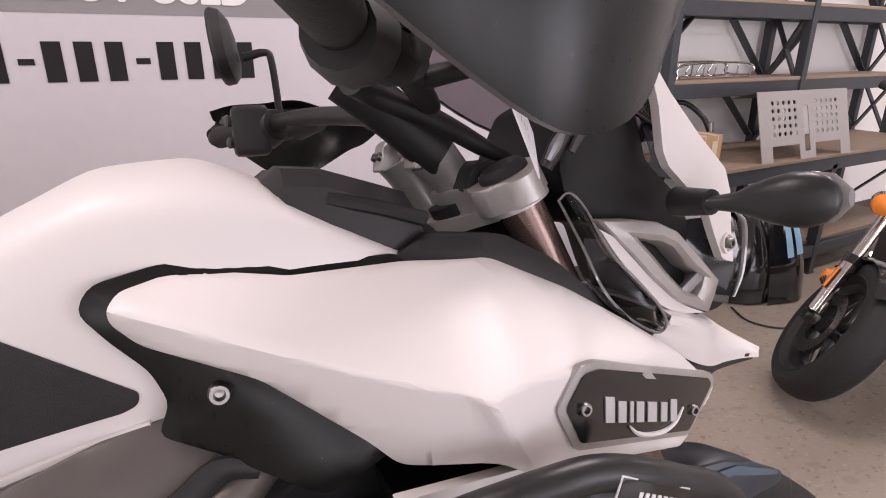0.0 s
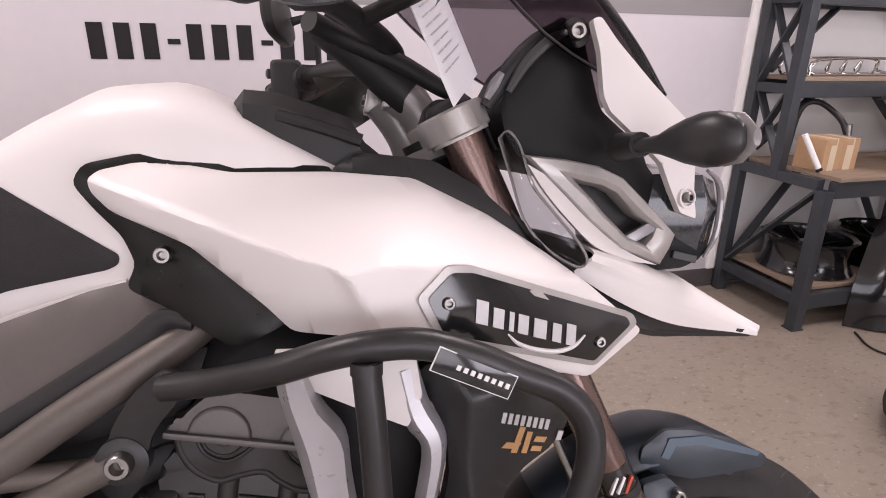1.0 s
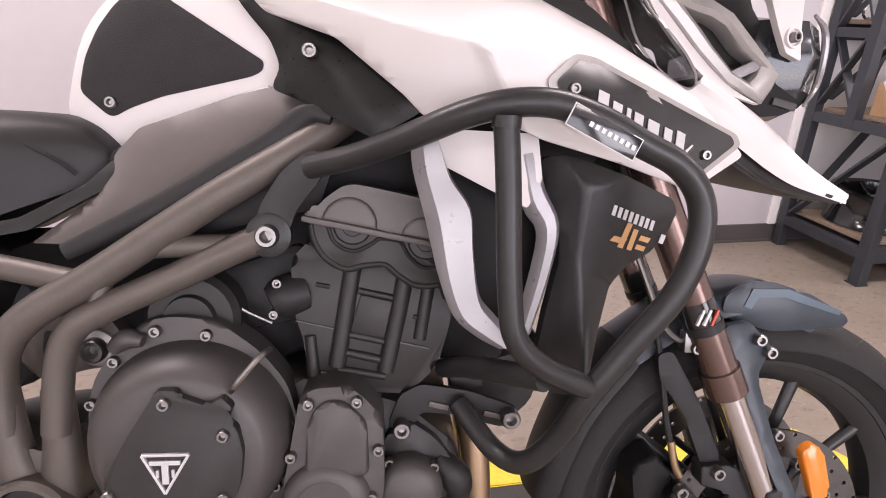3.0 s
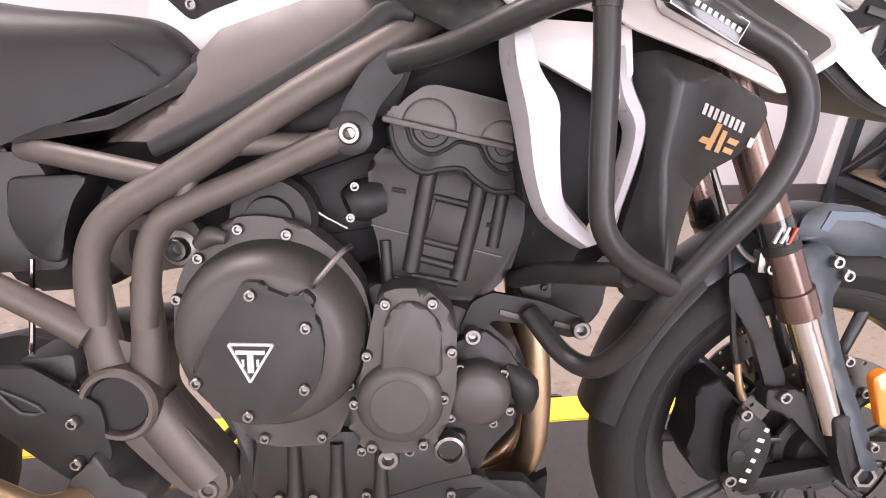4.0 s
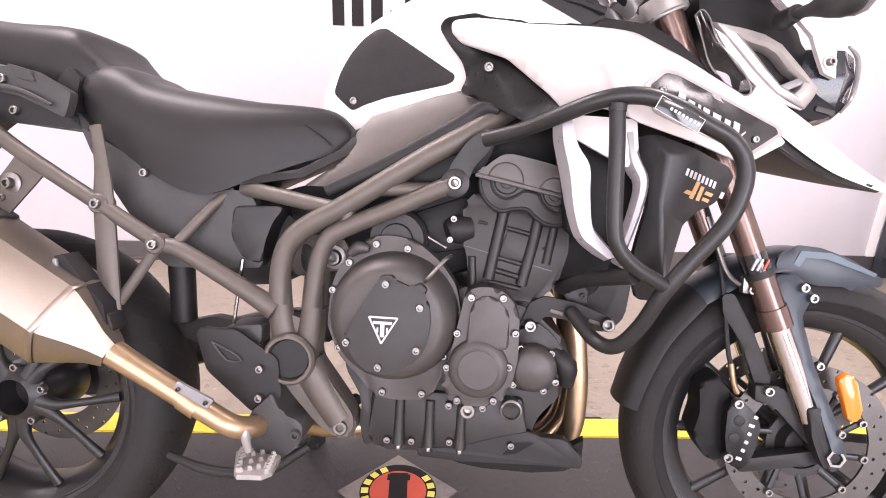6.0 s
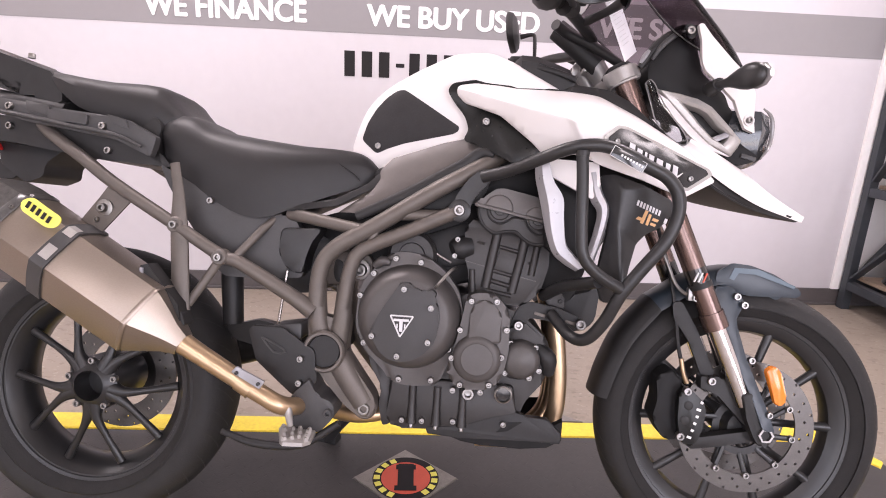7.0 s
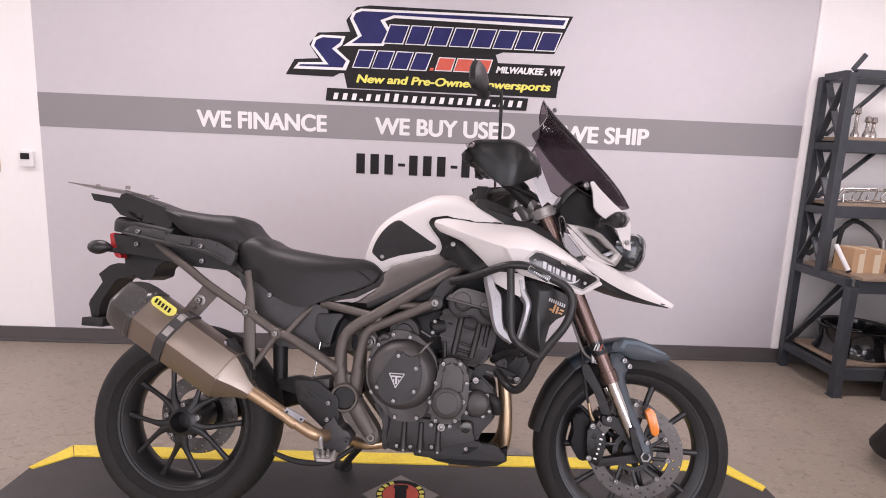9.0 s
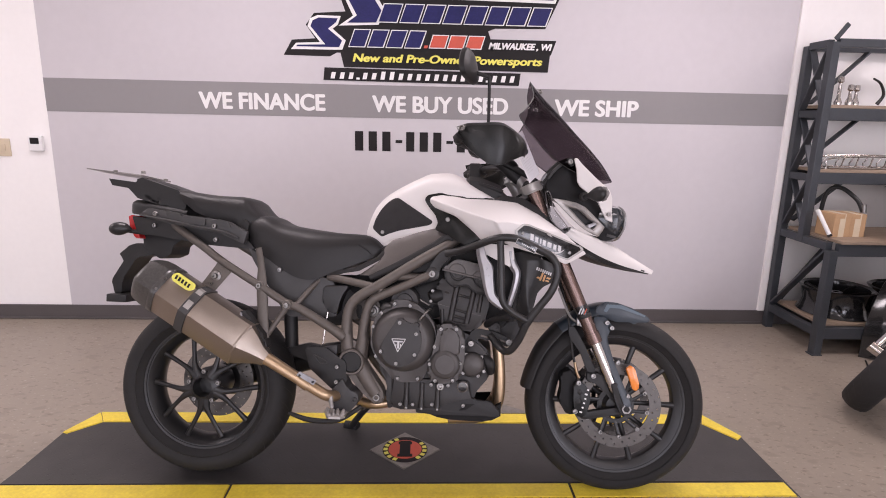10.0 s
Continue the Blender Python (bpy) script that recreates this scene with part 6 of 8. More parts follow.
part("passenger_seat", loft_bm(smooth_rings([(-0.195, 1.056, 1.038, 0.080, 0.7, 0.95), (-0.150, 1.055, 1.020, 0.112, 0.7, 0.95), (-0.109, 1.050, 1.000, 0.126, 0.7, 0.95), (-0.063, 1.044, 0.968, 0.133, 0.7, 0.95), (0.0, 1.038, 0.947, 0.136, 0.7, 0.95), (0.05, 1.037, 0.930, 0.138, 0.7, 0.95), (0.095, 1.036, 0.910, 0.138, 0.7, 0.95), (0.122, 1.027, 0.906, 0.135, 0.7, 0.95), (0.143, 1.003, 0.912, 0.130, 0.7, 0.95), (0.168, 0.978, 0.920, 0.122, 0.7, 0.95), (0.200, 0.955, 0.926, 0.112, 0.7, 0.95), (0.225, 0.940, 0.930, 0.095, 0.7, 0.95)])), LEATHER, bike, "black vinyl passenger seat")
part("seat_hinge_trim", block_bm(rounded([(0.105, 0.925), (0.130, 0.952), (0.150, 0.93), (0.140, 0.885), (0.155, 0.84), (0.125, 0.86)], 0.008), 0.05, 0.145, 0.006), BLACK, bike)
part("under_seat_panel", panel_bm(rounded([(0.150, 0.845), (0.276, 0.778), (0.35, 0.742), (0.46, 0.745), (0.485, 0.70), (0.492, 0.640), (0.485, 0.606), (0.386, 0.600), (0.312, 0.600), (0.290, 0.618), (0.250, 0.680), (0.215, 0.728), (0.17, 0.80)], 0.010), lambda x, z: 0.150 - 0.09 * max(0.0, x - 0.36), 0.03, 0.03, 0.004), DARKGREY, bike)
part("under_seat_box", block_bm(rounded([(0.34, 0.74), (0.50, 0.75), (0.56, 0.69), (0.52, 0.57), (0.40, 0.56), (0.36, 0.62)], 0.02), -0.1, 0.085, 0.01), BLACK, bike)
bolt(0.275, 0.768, 0.155, 0.008)

# -- tail --
TRIM_LAT = field([(-0.28, 0.95, 0.140), (-0.237, 0.977, 0.150), (-0.14, 0.94, 0.168), (0.03, 0.92, 0.185), (0.15, 0.88, 0.180), (-0.036, 0.906, 0.182), (0.066, 0.89, 0.186)])
trim = part("tail_trim", panel_bm(rounded([(-0.279, 0.949), (-0.237, 0.977), (-0.150, 0.965), (-0.090, 0.955), (0.013, 0.945), (0.089, 0.935), (0.158, 0.900), (0.144, 0.856), (0.066, 0.890), (-0.036, 0.906), (-0.140, 0.920)], 0.006), TRIM_LAT, 0.02, 0.02, 0.003), DARKGREY, bike, "dark grey tail trim")
for pts, up in (([(-0.155, 0.969), (-0.095, 0.959), (-0.088, 0.936), (-0.150, 0.946)], 0.006), ([(-0.098, 0.950), (0.006, 0.940), (0.004, 0.918), (-0.040, 0.922), (-0.062, 0.914), (-0.092, 0.926)], 0.009), ([(0.050, 0.944), (0.090, 0.934), (0.100, 0.915), (0.066, 0.920)], 0.006)):
    part("trim_block", panel_bm(rounded(pts, 0.004), TRIM_LAT, 0.014, 0.03, 0.002, up), DARKGREY, trim)
part("trim_ridge", tube_bm([(-0.262, -0.152, 0.950), (-0.155, -0.172, 0.934), (-0.03, -0.188, 0.914), (0.07, -0.193, 0.899), (0.13, -0.190, 0.876)], [0.003, 0.005, 0.005, 0.005, 0.003], 4, 8), DARKGREY, trim)
tail = part("tail_tray", block_bm(rounded([(-0.300, 0.945), (-0.140, 0.928), (0.066, 0.895), (0.150, 0.868), (0.178, 0.838), (0.0, 0.848), (-0.104, 0.862), (-0.200, 0.876), (-0.275, 0.880)], 0.008), -0.14, 0.145, 0.012), BLACK, bike, "black tail tray")
part("tray_keel", block_bm(rounded([(-0.300, 0.885), (-0.130, 0.872), (-0.178, 0.836), (-0.182, 0.805), (-0.225, 0.787), (-0.290, 0.830)], 0.008), -0.06, 0.075, 0.010), BLACK, tail)
for x, z, l in ((-0.200, 0.956, 0.160), (-0.208, 0.913, 0.148), (0.040, 0.917, 0.188), (0.028, 0.868, 0.148)):
    bolt(x, z, l, 0.0085)
part("tail_top", loft_bm(smooth_rings([(-0.345, 1.010, 0.965, 0.075, 0.7, 1.0), (-0.32, 1.014, 0.955, 0.10, 0.7, 1.0), (-0.25, 1.005, 0.95, 0.125, 0.7, 1.0), (-0.18, 0.995, 0.94, 0.13, 0.7, 1.0), (-0.1, 0.985, 0.92, 0.13, 0.7, 1.0)], 3)), BLACK, bike)
part("tail_lamp", block_bm(rounded([(-0.337, 0.946), (-0.318, 0.952), (-0.306, 0.93), (-0.304, 0.90), (-0.283, 0.862), (-0.305, 0.863), (-0.327, 0.90)], 0.008), -0.10, 0.11, 0.008), RED, bike, "red tail lamp")
for sd in (1, -1):
    ind = part("rear_indicator", tube_bm([(-0.377, -0.150 * sd, 0.895), (-0.368, -0.152 * sd, 0.895), (-0.344, -0.155 * sd, 0.896), (-0.318, -0.152 * sd, 0.897), (-0.298, -0.145 * sd, 0.893)], [0.004, 0.018, 0.025, 0.020, 0.006], 4, 16), SATIN, bike, "smoked rear indicator")
    part("stalk", tube_bm([(-0.325, -0.148 * sd, 0.893), (-0.30, -0.135 * sd, 0.888), (-0.262, -0.11 * sd, 0.888)], [0.008, 0.008, 0.012], 3, 10), BLACK, ind)
part("plate_bracket", block_bm(rounded([(-0.245, 0.835), (-0.33, 0.845), (-0.362, 0.835), (-0.405, 0.800), (-0.378, 0.775), (-0.430, 0.698), (-0.416, 0.645), (-0.386, 0.647), (-0.386, 0.700), (-0.330, 0.790), (-0.265, 0.800)], 0.008), -0.05, 0.055, 0.008), BLACK, bike, "black number plate bracket")
part("plate_mount", box_bm((-0.415, -0.105, 0.618), (-0.336, 0.105, 0.648), 0.004), BLACK, bike)
# luggage rack
ARM = [(-0.301, 1.086), (-0.283, 1.092), (-0.138, 1.047), (-0.109, 1.006), (-0.108, 0.981), (-0.143, 0.962), (-0.180, 0.991), (-0.206, 0.989), (-0.2145, 0.9918), (-0.213, 1.006), (-0.226, 1.022), (-0.208, 1.017), (-0.2125, 1.0055), (-0.214, 0.9915), (-0.250, 1.0015), (-0.250, 1.010), (-0.275, 1.029), (-0.244, 1.022), (-0.231, 1.009), (-0.2495, 1.0095), (-0.2495, 1.0013), (-0.297, 1.014), (-0.335, 1.051), (-0.399, 1.060), (-0.413, 1.085), (-0.305, 1.074)]
for sd in (1, -1):
    part("rack_arm", block_bm(ARM, 0.075 * sd, 0.118 * sd, 0.0), BLACK, bike, "black luggage rack arm with two slots")
part("rack_plate", patch_bm([[(-0.545, -0.06, 1.130), (-0.545, 0, 1.130), (-0.545, 0.06, 1.130)], [(-0.475, -0.09, 1.121), (-0.475, 0, 1.121), (-0.475, 0.09, 1.121)], [(-0.39, -0.105, 1.113), (-0.39, 0, 1.113), (-0.39, 0.105, 1.113)], [(-0.295, -0.105, 1.104), (-0.295, 0, 1.104), (-0.295, 0.105, 1.104)]], 0.004, 3, (0, 0, -1)), STEEL, bike, "thin aluminium rack plate")
for x in (-0.40, -0.29, -0.20):
    bolt(x, 1.113 if x < -0.25 else 1.085, 0.10, 0.008, to=(0, 0, 1))
part("rack_body", loft_bm(smooth_rings([(-0.30, 1.098, 1.078, 0.074, 0.7, 0.9), (-0.24, 1.084, 1.062, 0.074, 0.7, 0.9), (-0.17, 1.062, 1.045, 0.074, 0.7, 0.9), (-0.13, 1.045, 1.030, 0.074, 0.7, 0.9)], 3)), BLACK, bike)

# -- crash bars --
BAR = [(0.880, -0.198, 0.850), (0.933, -0.230, 0.863), (0.990, -0.275, 0.884), (1.030, -0.298, 0.900), (1.068, -0.310, 0.909), (1.107, -0.312, 0.909), (1.148, -0.311, 0.896), (1.186, -0.306, 0.877), (1.226, -0.302, 0.857), (1.249, -0.300, 0.826), (1.250, -0.300, 0.785), (1.232, -0.297, 0.735), (1.195, -0.288, 0.682), (1.160, -0.278, 0.628), (1.137, -0.255, 0.570), (1.110, -0.225, 0.528), (1.082, -0.19, 0.527), (1.045, -0.15, 0.566)]
bar = part("crash_bar", tube_bm(BAR, 0.0127, 5, 20), SATIN, bike, "satin black tubular crash bar with a small sticker")
part("post", tube_bm([(1.063, -0.312, 0.898), (1.067, -0.312, 0.84), (1.072, -0.310, 0.74), (1.080, -0.308, 0.698), (1.108, -0.300, 0.668), (1.158, -0.284, 0.640)], 0.0116, 5, 20), SATIN, bar)
part("collar", tube_bm([(1.0635, -0.312, 0.888), (1.064, -0.312, 0.898)], 0.0128, 1, 18), SATIN, bar)
part("cross_tube", tube_bm([(1.113, -0.29, 0.652), (1.06, -0.20, 0.63), (1.03, -0.12, 0.60)], 0.0125, 3, 14), SATIN, bar)
part("bracket", panel_bm(rounded([(0.815, 0.775), (0.833, 0.758), (0.852, 0.772), (0.864, 0.805), (0.89, 0.835), (0.900, 0.862), (0.880, 0.868), (0.850, 0.845), (0.826, 0.81)], 0.010), field([(0.82, 0.77, 0.185), (0.86, 0.80, 0.188), (0.89, 0.86, 0.202), (0.83, 0.81, 0.187)]), 0.008, 0.02, 0.002), SATIN, bar)
part("far_bar", tube_bm(mirrored(BAR), 0.0142, 4, 12), SATIN, bar)
bolt(0.834, 0.777, 0.192, 0.0125, bar)
part("boss", lathe_bm([(0.024, -0.012), (0.024, 0.003), (0.02, 0.005), (0.002, 0.005)], axis_m(0.834, -0.185, 0.777), 24), SATIN, bar)
c0, c1 = Vector((1.115, -0.3248, 0.901)), Vector((1.178, -0.3190, 0.8705))
st = part("sticker", beam_bm(c0, c1, 0.0205, 0.0015, 0.0004, None, (0, 1, 0)), WHITEPRINT, bar, "black sticker with a white border")
d = (c1 - c0).normalized()
part("sticker_face", beam_bm(c0 + d * 0.0011 + Vector((0, -0.0008, 0)), c1 - d * 0.0011 + Vector((0, -0.0008, 0)), 0.0186, 0.0016, 0.0003, None, (0, 1, 0)), GLOSS, st)
for i in range(8):
    q = c0 + d * (0.019 + 0.0062 * i) + Vector((0, -0.0018, 0))
    part("sticker_bar", beam_bm(q, q + d * 0.0036, 0.0042, 0.0012, 0, None, (0, 1, 0)), WHITEPRINT, st, smooth=False)

# -- radiator cowls --
part("radiator_fin", strip_bm([
    [(0.984, -0.232, 0.882), (0.986, -0.234, 0.850), (0.999, -0.236, 0.800), (1.012, -0.238, 0.745), (1.028, -0.240, 0.702), (1.052, -0.242, 0.680), (1.076, -0.244, 0.667)],
    [(0.994, -0.258, 0.880), (0.999, -0.258, 0.846), (1.012, -0.258, 0.800), (1.022, -0.258, 0.745), (1.036, -0.258, 0.706), (1.058, -0.258, 0.687), (1.080, -0.258, 0.672)],
    [(1.008, -0.264, 0.880), (1.020, -0.264, 0.843), (1.040, -0.262, 0.812), (1.044, -0.260, 0.770), (1.051, -0.258, 0.722), (1.066, -0.258, 0.700), (1.090, -0.258, 0.676)],
    [(1.010, -0.240, 0.880), (1.024, -0.240, 0.843), (1.044, -0.238, 0.812), (1.048, -0.236, 0.770), (1.055, -0.234, 0.724), (1.069, -0.236, 0.704), (1.092, -0.240, 0.680)]], 0.006), COWL, bike, "silver-white radiator cowl edge")
part("radiator_fin_rear", strip_bm([
    [(1.089, -0.236, 0.864), (1.098, -0.236, 0.813), (1.113, -0.236, 0.788), (1.108, -0.236, 0.747), (1.094, -0.236, 0.688)],
    [(1.095, -0.249, 0.866), (1.105, -0.249, 0.822), (1.120, -0.249, 0.792), (1.115, -0.249, 0.748), (1.099, -0.248, 0.684)],
    [(1.103, -0.246, 0.868), (1.114, -0.246, 0.831), (1.130, -0.246, 0.796), (1.124, -0.246, 0.749), (1.105, -0.245, 0.680)],
    [(1.112, -0.228, 0.868), (1.122, -0.228, 0.831), (1.138, -0.228, 0.796), (1.132, -0.228, 0.749), (1.112, -0.228, 0.678)]], 0.006), COWL, bike, "silver-white radiator cowl edge")
part("radiator_web", panel_bm(rounded([(0.985, 0.890), (1.108, 0.886), (1.114, 0.842), (1.100, 0.813), (1.062, 0.831), (1.018, 0.853), (0.999, 0.868)], 0.003), lambda x, z: 0.247, 0.012, 0.03, 0.002), WHITE, bike, "white cowl web above the radiator opening")
part("radiator", block_bm([(1.00, 0.86), (1.115, 0.86), (1.125, 0.78), (1.11, 0.69), (1.06, 0.68), (1.02, 0.71)], -0.2, 0.205, 0.004), DEEPBLACK, bike)
SH = [(1.113, 0.852), (1.122, 0.864), (1.146, 0.866), (1.200, 0.847), (1.262, 0.822), (1.271, 0.808), (1.262, 0.784), (1.244, 0.764), (1.217, 0.750), (1.197, 0.728), (1.185, 0.681), (1.176, 0.630), (1.160, 0.606), (1.140, 0.604), (1.126, 0.650), (1.132, 0.700), (1.140, 0.753), (1.139, 0.790), (1.128, 0.820)]
# its flat faces, each as depth = a + b (x - 1.16) + c (z - 0.76)
SH_PRINT, SH_NECK, SH_BACK, SH_TOP = (0.2385, -0.27, 0.16), (0.2385, -0.40, -0.05), (0.2440, 0.75, 0.10), (0.2490, -0.10, -0.55)


def sh_face(f, x, z):
    return f[0] + f[1] * (x - 1.16) + f[2] * (z - 0.76)


def SHF(x, z):
    """Flat faces that meet along ridges: print face, neck, rear flank and top chamfer."""
    front = -soft_min(-sh_face(SH_PRINT, x, z), -sh_face(SH_NECK, x, z), 0.002)
    return soft_min(soft_min(front, sh_face(SH_BACK, x, z), 0.002), sh_face(SH_TOP, x, z) + 0.043, 0.002)


SH_CREASES = []
for fa, fb in ((SH_PRINT, SH_NECK), (SH_PRINT, SH_BACK), (SH_NECK, SH_BACK), (SH_PRINT, (SH_TOP[0] + 0.043, SH_TOP[1], SH_TOP[2]))):
    nb, nc, na = fa[1] - fb[1], fa[2] - fb[2], fa[0] - fb[0]
    ln = math.hypot(nb, nc)
    for off in (-0.006, -0.002, 0.002, 0.006):
        SH_CREASES.append(((1.16 + nb / ln * (off - na / ln), 0.76 + nc / ln * (off - na / ln)), (nb / ln, nc / ln)))
shroud = part("radiator_shroud", panel_bm(rounded(SH, 0.005), SHF, 0.02, 0.025, 0.003, 0.0, SH_CREASES), SATIN, bike, "satin black radiator shroud with copper and white lettering bars")

for i in range(8):
    x = 1.1885 + i * 0.0068
    surface_bar(x, 0.8065 - (x - 1.1885) * 0.36, 0.0042, 0.0105, 0.0022, SILVERPRINT, "name_bar", SHF, shroud, 0.0012, -0.34)
for x, z, w, h, lean, mt in ((1.190, 0.7795, 0.016, 0.0050, 0.005, GOLDPRINT), (1.200, 0.7720, 0.0065, 0.0260, 0.009, GOLDPRINT), (1.2115, 0.7690, 0.0060, 0.0220, 0.006, GOLDPRINT), (1.2215, 0.7690, 0.0115, 0.0050, 0.002, GOLDPRINT), (1.2245, 0.7785, 0.0125, 0.0050, 0.003, GOLDPRINT), (1.2500, 0.7745, 0.0060, 0.0095, 0.003, SILVERPRINT)):
    surface_bar(x, z, w, h, lean, mt, "model_bar", SHF, shroud, 0.0014, -0.30)
b = panel_bm(rounded(SH, 0.007), SHF, 0.02, 0.03, 0.004)
for v in b.verts:
    v.co.y = -v.co.y
part("far_shroud", b, SATIN, bike)

# -- headstock, bars and cockpit --
part("steering_head", tube_bm([(1.155, 0, 1.09), (1.28, 0, 0.82)], 0.035, 1, 20), BLACK, bike)
FA = (Vector(fork_line(1, 1)) - Vector(fork_line(0, 1))).normalized()
FA.y = 0
FX = Vector((FA.z, 0, -FA.x)).normalized()


def clamp_ring(s, grow):
    """The outline of the fork clamp, in the plane square to the fork, s metres along it."""
    c = Vector((1.1735, 0, 1.098)) + FA * s
    out = []
    for k in range(48):
        a = k * math.tau / 48
        y = 0.142 * math.sin(a)
        wide = 0.030 + 0.012 * math.cos(4 * a) ** 2
        e = max(0.0, 1 - abs(math.sin(a)) ** 6) ** 0.5
        out.append(c + FX * (math.cos(a) / max(0.2, abs(math.cos(a))) * wide * e * grow if abs(math.cos(a)) > 0.2 else math.cos(a) * 5 * wide * e * grow) + Vector((0, y * grow, 0)))
    return out


clamp = part("top_clamp", loft_bm([clamp_ring(-0.016, 0.97), clamp_ring(-0.014, 1.0), clamp_ring(0.012, 1.0), clamp_ring(0.015, 0.97)]), ALU, bike, "cast aluminium top fork clamp")
part("lower_clamp", loft_bm([clamp_ring(-0.235, 0.97), clamp_ring(-0.233, 1.0), clamp_ring(-0.20, 1.0), clamp_ring(-0.198, 0.97)]), BLACK, bike)
for sd in (1, -1):
    c = Vector((1.1735, -0.1 * sd, 1.098))
    part("fork_collar", tube_bm([c - FA * 0.019, c + FA * 0.013], 0.034, 1, 28), ALU, clamp)
    part("fork_cap", tube_bm([c + FA * 0.012, c + FA * 0.020, c + FA * 0.026], [0.026, 0.026, 0.020], 2, 24), BLACK, clamp, "black fork cap")
for pts, far in (([(1.166, -0.006, 1.076), (1.156, -0.008, 1.100), (1.144, -0.008, 1.120), (1.126, -0.008, 1.140)], 0), ([(1.146, 0.050, 1.066), (1.132, 0.048, 1.092), (1.118, 0.046, 1.116), (1.104, 0.044, 1.140)], 1)):
    bm = tube_bm(pts, [0.030, 0.024, 0.024, 0.028], 4, 18, None, 1.2)
    a = Vector(pts[-1])
    rs = part("riser", bm, ALU, clamp, "cast aluminium handlebar riser")
    part("riser_cap", block_bm(rounded([(a.x - 0.028, a.z - 0.016), (a.x - 0.020, a.z + 0.018), (a.x - 0.006, a.z + 0.024), (a.x - 0.002, a.z - 0.014)], 0.006), -a.y - 0.018, -a.y + 0.018, 0.004), ALU, rs)
    for dy in (-0.011, 0.011):
        bolt(a.x - 0.024, a.z + 0.002, 0, 0.0052, rs, (-0.9, 0, 0.4), y=a.y + dy)
part("clamp_bridge", loft_bm([[(x, y, z - dz) for x, y, z in ((1.180, -0.11, 1.086), (1.196, -0.06, 1.084), (1.196, 0.06, 1.084), (1.180, 0.11, 1.086), (1.128, 0.085, 1.066), (1.120, 0.0, 1.062), (1.132, -0.05, 1.068))] for dz in (0.0, 0.016)]), ALU, clamp)
part("riser_extension", tube_bm([(1.136, -0.022, 1.136), (1.128, -0.020, 1.142), (1.078, -0.016, 1.188), (1.033, -0.012, 1.224)], [0.0235, 0.0265, 0.0265, 0.0255], 3, 22), BLACK, clamp, "black tubular riser extension")
for k, dz in enumerate((0.005, -0.002, -0.009)):
    part("maker_bar", beam_bm((1.098 + 0.007 * k, -0.0425, 1.174 - 0.006 * k), (1.101 + 0.007 * k, -0.0425, 1.166 - 0.006 * k), 0.005, 0.0012, 0, None, (0, 1, 0)), SILVERPRINT, clamp, smooth=False)
part("clutch_hose", tube_bm([(1.02, -0.10, 1.205), (1.050, -0.07, 1.197), (1.114, -0.06, 1.172), (1.166, -0.055, 1.143), (1.208, -0.05, 1.120), (1.235, -0.05, 1.07)], [0.012, 0.012, 0.0115, 0.010, 0.006, 0.006], 4, 12), BLACK, bike)
cap2 = part("steering_cap", block_bm(rounded([(1.138, 1.094), (1.146, 1.120), (1.160, 1.130), (1.192, 1.122), (1.202, 1.104)], 0.008), 0.012, 0.070, 0.008, 3), BLACK, bike, "black plastic cap with a small pale mark")
for k in range(4):
    part("cap_mark", beam_bm((1.153 + 0.009 * k, -0.0705, 1.107 + 0.0005 * k), (1.157 + 0.009 * k, -0.0705, 1.107 + 0.0005 * k), 0.006, 0.001, 0, None, (0, 1, 0)), SILVERPRINT, cap2, smooth=False)
part("dash_edge", tube_bm([(1.207, -0.115, 1.114), (1.222, -0.118, 1.137), (1.241, -0.12, 1.161), (1.263, -0.12, 1.182), (1.295, -0.12, 1.202)], [0.007, 0.010, 0.011, 0.010, 0.008], 4, 12), BLACK, bike)
part("dash_rib", tube_bm([(1.228, -0.130, 1.128), (1.246, -0.134, 1.156), (1.272, -0.134, 1.180), (1.292, -0.132, 1.190)], [0.004, 0.006, 0.006, 0.004], 4, 8), DARKGREY, bike)
part("dash_clip", tube_bm([(1.206, -0.122, 1.122), (1.214, -0.125, 1.136), (1.222, -0.126, 1.148)], [0.004, 0.006, 0.004], 3, 8), SILVER, bike)
HB = [(0.915, -0.418, 1.205), (0.965, -0.30, 1.206), (1.03, -0.19, 1.208), (1.085, -0.10, 1.196), (1.112, -0.05, 1.184), (1.115, 0.0, 1.183)]
hb = part("handlebar", tube_bm(HB + mirrored(HB[:-1])[::-1], 0.0125, 4, 14), SATIN, bike, "satin black handlebar")
for sd in (1, -1):
    part("grip", tube_bm([(0.922, -0.405 * sd, 1.205), (0.966, -0.298 * sd, 1.206)], 0.0175, 1, 16), RUBBER, hb)
    part("control_pod", tube_bm([(0.965, -0.30 * sd, 1.200), (0.98, -0.272 * sd, 1.202), (0.995, -0.245 * sd, 1.205)], [0.022, 0.030, 0.022], 3, 14), BLACK, hb)
    part("lever", tube_bm([(1.04, -0.20 * sd, 1.204), (1.035, -0.24 * sd, 1.20), (1.01, -0.31 * sd, 1.192), (0.985, -0.375 * sd, 1.19)], [0.010, 0.007, 0.006, 0.006], 4, 10), BLACK, hb)
    part("lever_mount", tube_bm([(1.02, -0.225 * sd, 1.20), (1.045, -0.19 * sd, 1.205)], [0.020, 0.016], 1, 12), BLACK, hb)
part("switch_block", box_bm((0.935, 0.24, 1.165), (0.985, 0.29, 1.235), 0.010, 3), BLACK, hb)
